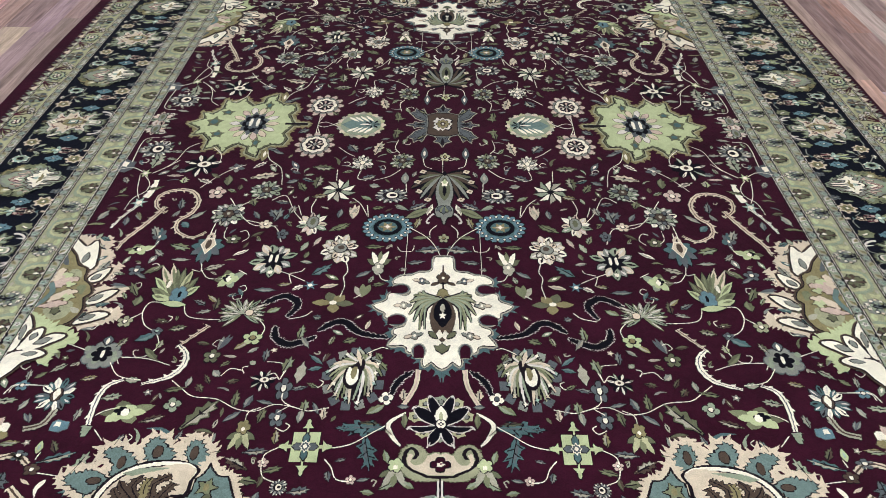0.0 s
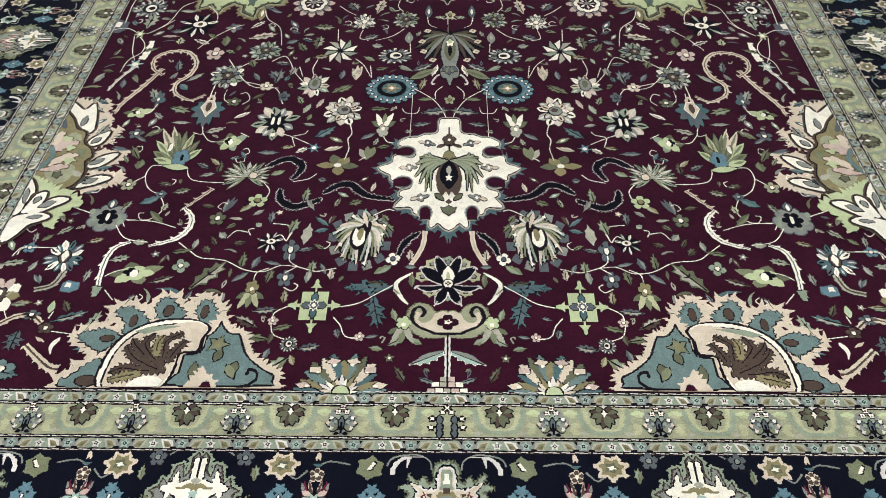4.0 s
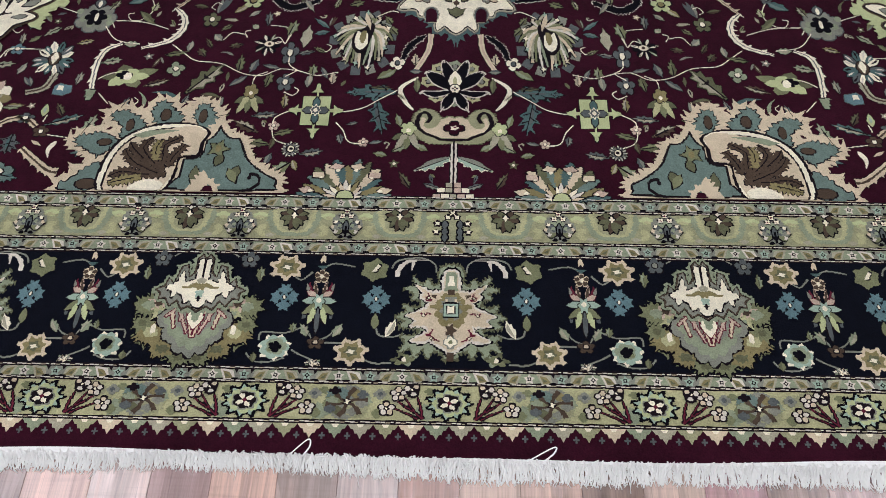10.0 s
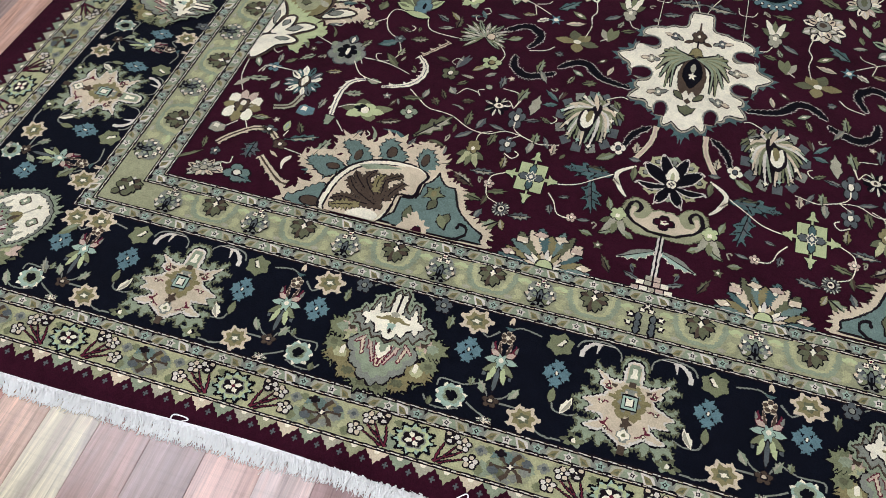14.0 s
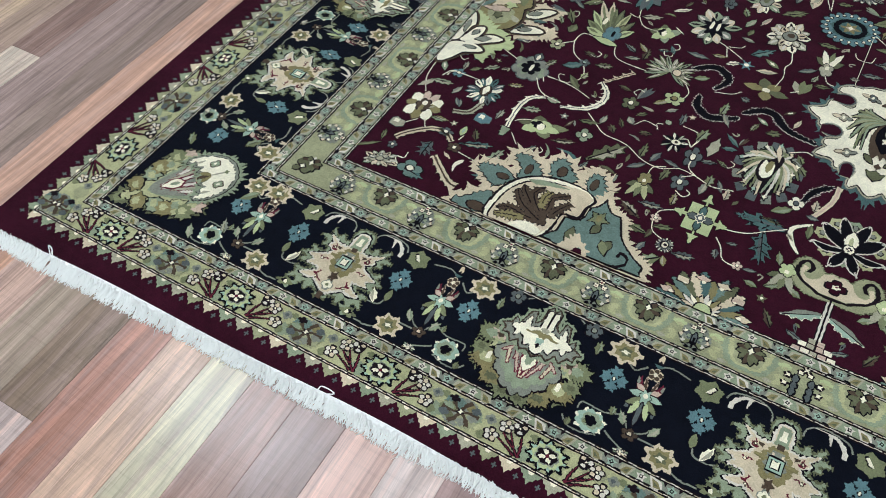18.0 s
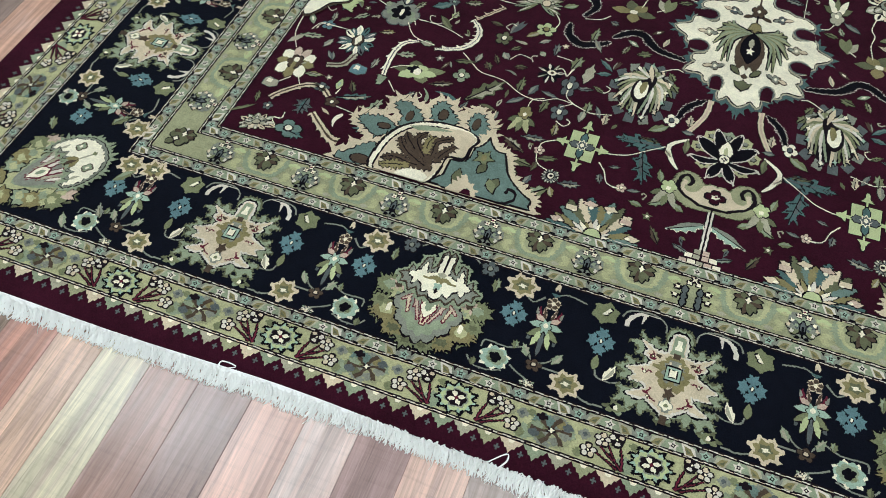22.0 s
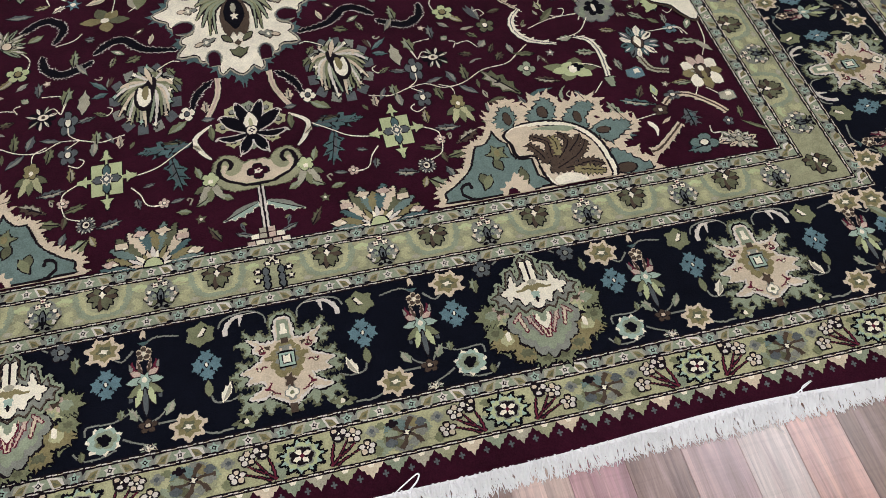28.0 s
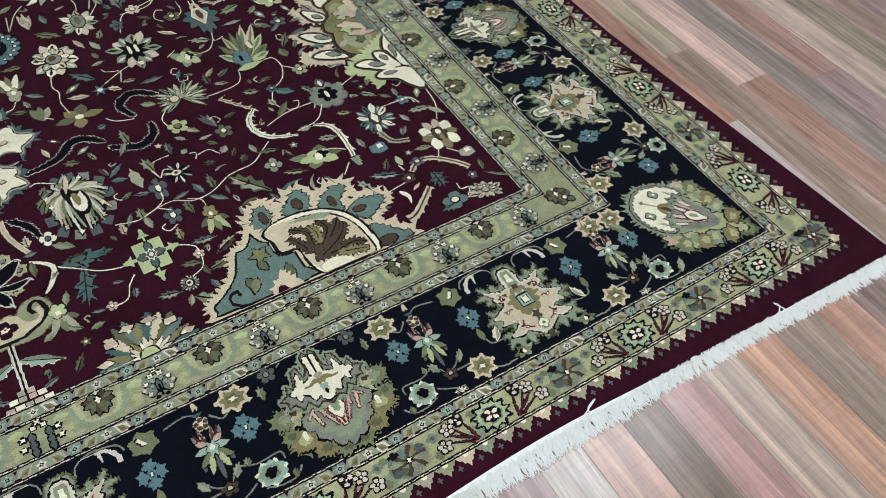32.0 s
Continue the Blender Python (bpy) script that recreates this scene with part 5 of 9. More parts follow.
def border_star(*_):
    """The border's star: a cream flame-edged star with a square eye, among ragged sage leaves."""
    m = Motif(0.0075, 0.04)
    leafy = mirrored([(0, 0.98), (0.2, 0.93), (0.28, 0.76), (0.23, 0.56), (0.36, 0.5), (0.44, 0.66), (0.56, 0.52), (0.78, 0.72), (0.72, 0.5), (0.96, 0.44), (0.72, 0.34), (0.8, 0.22), (0.62, 0.2), (0.6, 0.08), (0.74, 0.04), (0.94, 0.12),
                      (0.86, -0.04), (1.1, -0.16), (0.88, -0.22), (1.0, -0.36), (0.74, -0.38), (0.6, -0.4), (0.66, -0.5), (0.97, -0.52), (0.86, -0.64), (0.98, -0.86), (0.76, -0.76), (0.7, -0.96), (0.52, -0.76), (0.42, -0.98), (0.32, -0.8), (0.16, -0.86), (0.12, -1.0), (0, -0.94)])
    m.fill(toothed(leafy, 0.07, 0.06), "olive", 0)
    m.fill(toothed(grow(leafy, -0.04), 0.09, 0.03), "sage", 1)
    star = mirrored([(0, 0.85), (0.11, 0.83), (0.15, 0.74), (0.18, 0.62), (0.17, 0.4), (0.36, 0.37), (0.72, 0.52), (0.56, 0.34), (0.62, 0.25), (0.44, 0.14), (0.5, 0.04), (0.6, 0.0), (0.88, -0.13), (0.66, -0.21), (0.8, -0.34), (0.44, -0.35),
                     (0.46, -0.44), (0.78, -0.63), (0.56, -0.68), (0.4, -0.62), (0.25, -0.72), (0.1, -0.82), (0.05, -0.88), (0, -0.88)])
    m.fill(toothed(grow(star, 0.035), 0.09, 0.03), "black", 2)
    m.fill(toothed(grow(star, 0.0), 0.12, 0.03), "thread", 3)
    m.fill(toothed(grow(star, -0.05), 0.12, 0.03), "beige", 4)
    m.fill([(-0.1, 0.78), (0.1, 0.78), (0.13, 0.38), (-0.13, 0.38)], "sage", 5)
    m.fill([(-0.05, 0.7), (0.05, 0.7), (0.06, 0.5), (-0.06, 0.5)], "ivory", 6)
    heart = mirrored([(0.84 * x, 0.84 * y) for x, y in [(0, 0.38), (0.18, 0.38), (0.2, 0.25), (0.32, 0.22), (0.3, 0.12), (0.43, 0.1), (0.3, -0.02), (0.38, -0.12), (0.28, -0.2), (0.25, -0.36), (0.12, -0.42), (0.05, -0.3), (0, -0.3)]])
    m.fill(toothed(heart, 0.1, 0.04), "gold", 7)
    m.fill([(x * 0.72, y * 0.72 + 0.03) for x, y in heart], "grey", 8)
    m.fill(band_outline([(-0.42, 0.06), (0.42, 0.06)], 0.07, 0.07), "gold", 9)
    m.fill([(-0.07, 0.4), (0.07, 0.4), (0.07, 0.3), (-0.07, 0.3)], "brown", 9)
    for s in (-1, 1):
        m.fill([(s * 0.07, 0.12), (s * 0.13, 0.14), (s * 0.11, 0.22), (s * 0.08, 0.22)], "beige", 9)
        m.fill([(s * 0.3, 0.22), (s * 0.38, 0.26), (s * 0.38, 0.3), (s * 0.28, 0.3)], "brown", 8)
        for pts in ([(0.46, 0.34), (0.42, 0.28), (0.5, 0.24), (0.48, 0.18), (0.36, 0.2)], [(0.38, -0.1), (0.46, -0.07), (0.5, -0.14), (0.58, -0.08)], [(0.34, -0.4), (0.4, -0.5), (0.3, -0.6), (0.2, -0.64)], [(0.38, -0.52), (0.48, -0.5)]):
            m.fill(band_outline([(s * x, y) for x, y in pts], 0.035, 0.03), "wine", 6)
        for x, y in ((0.44, 0.24), (0.52, -0.12), (0.36, -0.58)):
            m.fill(zigzag(4, 0.05, 0.03, s * x, y), "brown", 6)
            dot(m, s * x, y, 0.02, "ivory", 7, 5)
    m.fill([(-0.17, 0.11), (-0.12, 0.14), (0.12, 0.14), (0.17, 0.11), (0.17, -0.15), (0.12, -0.18), (-0.12, -0.18), (-0.17, -0.15)], "black", 10)
    m.fill([(-0.14, 0.1), (0.14, 0.1), (0.14, -0.14), (-0.14, -0.14)], "mint", 11)
    m.fill([(-0.1, 0.07), (0.1, 0.07), (0.1, -0.11), (-0.1, -0.11)], "black", 12)
    m.fill(zigzag(4, 0.11, 0.07, 0, -0.02, math.pi / 4), "ivory", 13)
    m.fill(zigzag(5, 0.12, 0.07, 0, -0.42, ky=1.2), "brown", 9)
    m.lined(lobes(4, 0.11, 0.07, 0, -0.65), "ivory", 8, "grey", 0.03)
    dot(m, 0, -0.65, 0.035, "moss", 10)
    m.fill([(-0.06, -0.85), (0.06, -0.85), (0.07, -1.02), (-0.07, -1.02)], "brown", 9)
    return m


def corner_palmette(*_):
    """The palmette that points into the border's corner: an ivory dome over a long ragged leaf."""
    m = Motif(0.0075, 0.04)
    half = [(0, 0.35), (0.5, 0.5), (0.86, 0.36), (0.94, 0.2), (0.8, 0.04), (0.9, -0.12), (0.64, -0.22), (0.66, -0.42), (0.44, -0.48), (0.42, -0.66), (0.22, -0.72), (0.16, -0.92), (0.0, -1.04)]
    out = mirrored(half)
    m.fill(toothed(out, 0.1, 0.1), "olive", 0)
    m.fill(toothed(grow(out, -0.05), 0.13, 0.05), "moss", 1)
    inner = mirrored([(0, 0.3), (0.5, 0.24), (0.56, 0.0), (0.4, -0.2), (0.42, -0.36), (0.26, -0.44), (0.2, -0.64), (0.0, -0.88)])
    m.fill(toothed(grow(inner, 0.03), 0.12, 0.05), "dark", 2)
    m.fill(toothed(inner, 0.12, 0.05), "guardlight", 3)
    m.fill(spline(mirrored([(0, 0.3), (0.46, 0.24), (0.42, 0.0), (0.24, -0.26), (0.0, -0.46)]), True, 3), "sage", 4)
    m.fill(spline(mirrored([(0, 0.3), (0.36, 0.2), (0.34, 0.0), (0.16, -0.34), (0.0, -0.42)]), True, 3), "grey", 5)
    for s in (-1, 1):
        for x, y, c in ((0.7, 0.24, "rose"), (0.62, -0.04, "guardlight"), (0.44, -0.36, "sage"), (0.8, 0.06, "moss"), (0.26, -0.62, "gold"), (0.6, -0.22, "gold")):
            q = m.sub("leaf")
            o = toothed(ellipse(s * x, y, 0.18, 0.11, 8, s * 0.9), 0.09, 0.08)
            q.fill(grow(o, 0.026), "black", 3)
            q.fill(o, c, 4)
            q.fill(toothed(ellipse(s * (x - 0.04), y - 0.02, 0.09, 0.05, 6, s * 0.9), 0.08, 0.04), "guardlight" if c != "guardlight" else "sage", 5)
        for k in range(4):
            m.lined([(s * (0.08 + 0.12 * k), 0.3), (s * (0.15 + 0.12 * k), 0.28), (s * (0.06 + 0.1 * k), -0.24 + 0.13 * k), (s * (0.02 + 0.1 * k), -0.18 + 0.13 * k)], ("thread", "stone")[k % 2], 6, "wine", 0.026)
    m.lined(mirrored([(0, 0.12), (0.1, 0.06), (0.12, -0.06), (0.0, -0.24)]), "ivory", 8, "wine", 0.03)
    m.fill(ellipse(0, -0.02, 0.05, 0.08, 8), "sage", 10)
    dome = mirrored([(0, 0.96), (0.2, 0.95), (0.42, 0.84), (0.56, 0.66), (0.62, 0.44), (0.58, 0.24), (0.48, 0.2), (0.46, 0.36), (0.36, 0.3), (0.28, 0.42), (0.18, 0.34), (0.1, 0.46), (0, 0.4)])
    q = m.sub("dome")
    q.fill(toothed(grow(dome, 0.06), 0.09, 0.1), "sage", 11)
    q.fill(grow(dome, 0.03), "dark", 12)
    q.fill(grow(dome, 0.015), "grey", 13)
    q.fill(grow(dome, 0.0), "grey", 14)
    q.fill(grow(dome, -0.03), "dark", 15)
    q.fill(toothed(grow(dome, -0.05), 0.1, 0.03), "ivory", 16)
    for x, y in ((-0.3, 0.64), (0.3, 0.64)):
        q.lined(lobes(4, 0.085, 0.05, x, y, 0.78), "sage", 17, "brown", 0.02)
        dot(q, x, y, 0.03, "ivory", 19, 6)
        q.fill(petal(x * 1.4, 0.34, x * 1.5, 0.5, 0.06), "stone", 17)
    for a in (-0.7, 0.0, 0.7):
        q.fill(petal(0, 0.56, 0.2 * math.sin(a), 0.56 - 0.24 * math.cos(a), 0.1), "gold" if a else "brown", 17)
    q.fill([(-0.012, 0.56), (0.012, 0.56), (0.012, 0.8), (-0.012, 0.8)], "stone", 17)
    q.fill(zigzag(4, 0.05, 0.03, 0, 0.8), "moss", 18)
    return m


def hook(a="thread", *_):
    """A curved ivory hook with a spur."""
    m = Motif(0.02, 0.2)
    m.fill(band_outline(spline([(-0.95, -1.0), (-0.86, -0.2), (-0.45, 0.5), (0.1, 0.75), (1.0, 0.7)], False, 4), 0.22, 0.05, 0.27), a, 1)
    m.fill([(-0.16, 0.6), (0.12, 0.66), (0.0, 0.1), (-0.1, -0.35)], a, 1)
    return m


def toothed_flower(a="gold", b="beige", *_):
    m = Motif(0.0187, 0.11)
    m.fill(toothed(zigzag(7, 1.1, 0.72, turn=0.2), 0.3, 0.1), b, 0)
    m.fill(zigzag(7, 0.8, 0.56, turn=0.25), a, 1)
    m.fill(zigzag(5, 0.46, 0.3, turn=0.7), "olive", 1)
    m.fill(zigzag(4, 0.34, 0.18, turn=0.5, ky=0.7), "ivory", 2)
    return m


def snowflake(a="aqua", b="ivory", *_):
    m = Motif(0.015, 0.11)
    for k in range(4):
        c, s = (1, 0, -1, 0)[k], (0, 1, 0, -1)[k]
        m.fill([(u * c - v * s, u * s + v * c) for u, v in ((0, -0.16), (0.35, -0.14), (0.42, -0.42), (0.66, -0.5), (0.72, -0.28), (1.0, -0.3), (0.86, 0), (1.0, 0.3), (0.72, 0.28), (0.66, 0.5), (0.42, 0.42), (0.35, 0.14), (0, 0.16))], a, 0)
    m.fill(zigzag(4, 0.36, 0.3), a, 1)
    m.fill(zigzag(4, 0.2, 0.12), "dark", 2)
    dot(m, 0, 0, 0.11, b, 3)
    return m


def tassel(*_):
    """A hanging spray: small flowers on a stalk above a tuft of pale petals."""
    m = Motif(0.015, 0.09)
    ray(m, 5, 0.0, 0.16, 0.16, ("beige",), 0, 0.0, math.pi, 0, 0.86, ky=1.0, ends=True, lw=0.03, split=False)
    m.fill([(-0.3, 0.72), (0.3, 0.72), (0.12, 0.66), (0, 0.6), (-0.12, 0.66)], "teal", 0)
    for k in range(5):
        t = math.tau * k / 5 + 0.3
        m.lined(ellipse(0.26 * math.cos(t), 0.44 + 0.1 * math.sin(t), 0.14, 0.06, 7), "brown", 0, "beige", 0.03)
    dot(m, 0, 0.44, 0.1, "ivory", 3, 8, 0.6)
    m.fill([(-0.03, 0.34), (0.03, 0.34), (0.03, 0.0), (-0.03, 0.0)], "rose", 1)
    for s in (-1, 1):
        m.fill(band_outline(spline([(s * 0.1, -0.02), (s * 0.4, 0.05), (s * 0.62, 0.26)], False, 3), 0.07, 0.1), "wine", 0)
        m.fill(petal(s * 0.5, -0.05, s * 0.75, 0.25, 0.14), "grey", 0)
        m.lined(petal(0.0, -0.1, s * 0.7, 0.04, 0.16), "rose", 1, "wine", 0.03)
        m.lined(petal(s * 0.1, -0.1, s * 0.36, 0.3, 0.14), "brown", 0, "rose", 0.025)
        m.lined(petal(0.0, -0.15, s * 0.9, -0.2, 0.16), "mint", 2, "dark", 0.03)
        m.lined(petal(0.0, -0.25, s * 0.85, -0.5, 0.18), "moss", 1, "dark", 0.03)
        m.lined(petal(s * 0.1, -0.3, s * 0.5, -0.75, 0.26), "lime", 1, "dark", 0.03)
        m.fill(petal(s * 0.6, -0.4, s * 0.8, -0.62, 0.2), "slate", 0)
    m.lined(petal(0, -0.35, 0, -0.98, 0.3), "slate", 0, "dark", 0.03)
    m.lined(zigzag(6, 0.36, 0.22, 0, -0.2, ky=0.6), "mint", 3, "dark", 0.03)
    dot(m, 0, -0.18, 0.12, "ivory", 5, 8, 0.6)
    return m


def ring_flower(a="mint", b="sage", *_):
    m = Motif(0.0187, 0.11)
    m.fill(zigzag(7, 1.0, 0.72, turn=0.3), "ivory", 0)
    m.fill(lobes(7, 0.86, 0.66), a, 1)
    m.fill(lobes(5, 0.62, 0.5, 0.1, 0.05), b, 2)
    m.fill(lobes(5, 0.42, 0.3, 0, -0.02), "black", 3)
    dot(m, -0.26, -0.22, 0.12, "moss", 4)
    return m


def blob_leaf(a="moss", b="ivory", *_):
    m = Motif(0.0375, 0.11)
    m.fill(zigzag(6, 1.0, 0.76, turn=0.4), a, 0)
    m.fill([(-0.1, -0.2), (0.15, -0.25), (0.45, 0.4), (0.3, 0.6)], "black", 1)
    m.fill([(-0.25, -0.2), (0.05, -0.2), (0.35, 0.35), (0.2, 0.5)], b, 2)
    return m


def guard_dark_flower(*_):
    """A fan of dark pointed petals that hangs from the band's inner edge, with an ivory eye."""
    m = Motif(0.0187, 0.11, 3)
    for k, (x, y) in enumerate(((-0.98, 0.5), (-0.95, 0.0), (-0.62, -0.62), (-0.2, -0.98), (0.25, -0.96), (0.64, -0.6), (0.96, 0.0), (0.98, 0.5), (-0.5, 0.9), (0.5, 0.9))):
        p = petal(0, 0.35, x, y, 0.42, 0.6, 0.8)
        m.fill(grow(p, 0.09), "black", 0)
        m.fill(p, ("brown", "olive", "olive")[k % 3], 1)
    m.fill(lobes(5, 0.3, 0.22, 0, 0.4), "black", 2)
    m.fill(zigzag(4, 0.24, 0.16, 0.0, 0.3, ky=1.4), "ivory", 3)
    m.fill(zigzag(4, 0.16, 0.1, 0.0, 0.92), "thread", 3)
    return m


def guard_bouquet(*_):
    """An upright plant: dark outlined leaves with ivory tips, small blossoms at its head."""
    m = Motif(0.015, 0.11, 3)
    m.fill(toothed(lobes(5, 0.98, 0.74, 0, -0.1), 0.25, 0.08), "grey", 0)
    m.fill(toothed(lobes(5, 0.6, 0.4, 0, -0.1), 0.25, 0.08), "sage", 1)
    for x, y, r in ((0, 0.84, 0.2), (-0.28, 0.5, 0.19), (0.28, 0.5, 0.19)):
        b = m.sub("blossom")
        b.fill(zigzag(5, r * 1.4, r * 0.9, x, y, 0.3), "dark", 2)
        b.fill(zigzag(4, r, r * 0.5, x, y, 0.78), "ivory", 3)
        dot(b, x, y - 0.02, r * 0.3, "wine", 4, 5)
    for s in (-1, 1):
        for x, y, c, e in ((0.78, 0.12, "slate", "ivory"), (0.98, -0.28, "grey", "beige"), (0.72, -0.66, "moss", "thread"), (0.45, -0.2, "slate", "sage")):
            q = m.sub("leaf")
            q.lined(petal(s * 0.16, -0.3 + 0.3 * y, s * x, y, 0.34, 0.62, 0.7), c, 2, "dark", 0.07)
            q.fill(zigzag(4, 0.15, 0.1, s * x * 0.86, y * 0.9, 0.5), e, 4)
    m.lined(petal(0, -0.75, 0, 0.2, 0.3, 0.5), "slate", 4, "black", 0.08)
    m.fill(band_outline([(0, -1.0), (0, -0.2)], 0.12, 0.08), "black", 6)
    for s in (-1, 1):
        m.fill(petal(s * 0.06, -0.9, s * 0.5, -1.0, 0.18), "black", 4)
    return m


def guard_plant(*_):
    """The plant at the band's middle: two upright dark leaves side by side under one head."""
    m = Motif(0.015, 0.11, 3)
    m.fill(lobes(6, 1.0, 0.8), "guard", 0)
    for x, y, r in ((0, 0.84, 0.17), (-0.24, 0.56, 0.17), (0.24, 0.56, 0.17), (-0.8, 0.1, 0.19), (0.8, 0.1, 0.19), (-0.86, -0.5, 0.17), (0.86, -0.5, 0.17)):
        m.fill(zigzag(5, r * 1.5, r, x, y, 0.3), "dark", 1)
        m.fill(zigzag(4, r, r * 0.5, x, y, 0.78), "ivory", 2)
    for s in (-1, 1):
        for y in (0.0, -0.5, -0.9):
            m.lined(petal(s * 0.4, y - 0.26, s * 0.4, y + 0.3, 0.3, 0.5, 0.6), "slate", 1, "black", 0.08)
    return m


def guard_halo(*_):
    """A pale scalloped arch of the guard band, with curls of yellow-green wool at its feet."""
    m = Motif(0.03, 0.09)
    m.fill(toothed(mirrored([(0, -0.9), (0.3, -0.86), (0.52, -0.6), (0.6, -0.1), (0.7, 0.5), (0.6, 0.98), (0, 0.98)]), 0.2, 0.06), "sage", 0)
    m.fill(toothed(mirrored([(0, -0.66), (0.25, -0.64), (0.4, -0.4), (0.48, 0.1), (0.55, 0.98), (0, 0.98)]), 0.2, 0.06), "guardlight", 1)
    m.fill(toothed(mirrored([(0, -0.5), (0.2, -0.5), (0.34, -0.2), (0.42, 0.98), (0, 0.98)]), 0.2, 0.05), "guard", 2)
    for s in (-1, 1):
        m.fill(toothed(spline([(s * x, y) for x, y in ((0.66, -0.9), (0.82, -0.86), (0.9, -0.5), (0.78, -0.1), (0.7, -0.3), (0.76, -0.6))], True, 3), 0.15, 0.06), "guardlight", 1)
        m.fill(toothed(lobes(4, 0.17, 0.1, s * 0.86, 0.56, ky=1.6), 0.12, 0.06), "lime", 1)
        m.fill(toothed(lobes(3, 0.1, 0.06, s * 0.9, 0.4, ky=1.6), 0.12, 0.05), "guardlight", 2)
        m.fill(toothed(lobes(4, 0.12, 0.08, s * 0.56, -0.86, ky=1.2), 0.12, 0.06), "stone", 1)
    return m


def guard_square(*_):
    """The dark square flower where the inner guard turns the corner."""
    m = Motif(0.0187, 0.11, 3)
    for k in range(4):
        t = math.pi / 4 + math.pi / 2 * k
        m.lined(petal(0, 0, math.cos(t), math.sin(t), 0.6, 0.6, 0.6), "olive", 0, "dark", 0.08)
    m.fill(lobes(4, 0.35, 0.26), "dark", 2)
    m.fill(zigzag(4, 0.26, 0.16), "ivory", 3)
    return m


def guard_cloud(a="guardlight", b="sage", *_):
    """Soft blots and hooks of yellow-green wool."""
    m = Motif(0.0375, 0.09)
    m.fill(toothed(lobes(6, 1.0, 0.72, ky=0.95), 0.3, 0.1), a, 0)
    m.fill(toothed(lobes(4, 0.5, 0.34, -0.4, 0.45), 0.2, 0.1), "guard", 1)
    m.fill(toothed(lobes(4, 0.4, 0.28, 0.5, -0.5), 0.2, 0.1), b, 1)
    m.fill(toothed(lobes(4, 0.2, 0.12, 0.62, 0.66), 0.2, 0.08), "moss", 2)
    return m


def guard_rosette(*_):
    """A mint rosette with a dark toothed edge and an ivory cross in a dark ring."""
    m = Motif(0.015, 0.09, 3)
    m.fill(toothed(zigzag(11, 1.06, 0.74), 0.16, 0.08), "black", 0)
    m.fill(zigzag(11, 0.92, 0.62), "mint", 1)
    m.fill(lobes(8, 0.72, 0.6), "lime", 2)
    m.fill(lobes(7, 0.56, 0.46), "grey", 3)
    m.fill(lobes(7, 0.5, 0.4), "dark", 4)
    for k in range(4):
        t = math.pi / 2 * k + 0.5
        m.fill(petal(0, 0, 0.42 * math.cos(t), 0.42 * math.sin(t), 0.22, 0.62, 0.5), "ivory", 5)
    m.fill(zigzag(4, 0.13, 0.07), "wine", 6)
    return m


def guard_blue_flower(*_):
    """A loose flower: dark spidery stalks over soft blots of grey-blue and sage."""
    m = Motif(0.025, 0.11, 3)
    for k in range(6):
        t = math.tau * k / 6 + 0.3
        m.fill(toothed(ellipse(0.5 * math.cos(t), 0.5 * math.sin(t), 0.46, 0.46, 9), 0.2, 0.1), ("sage", "grey", "seafoam", "moss", "grey", "guard")[k], 0)
    for k in range(6):
        t = math.tau * k / 6 - 0.1
        m.fill(lobes(4, 0.26, 0.18, 0.6 * math.cos(t), 0.6 * math.sin(t)), ("grey", "gold", "seafoam", "sage", "olive", "grey")[k], 1)
    for k in range(6):
        t = math.tau * k / 6 + 0.15
        p = spline([(0, 0), (0.45 * math.cos(t + 0.2), 0.45 * math.sin(t + 0.2)), (0.86 * math.cos(t), 0.86 * math.sin(t))], False, 3)
        m.fill(band_outline(p, 0.1, 0.24), "brown", 2)
    for x, y, c in ((0.62, 0.42, "slate"), (-0.66, -0.4, "slate"), (-0.5, 0.62, "dark")):
        m.fill(lobes(4, 0.24, 0.17, x, y), c, 3)
    m.fill(zigzag(5, 0.22, 0.12), "dark", 3)
    m.fill(zigzag(4, 0.15, 0.08, 0, 0, 0.4), "ivory", 4)
    return m


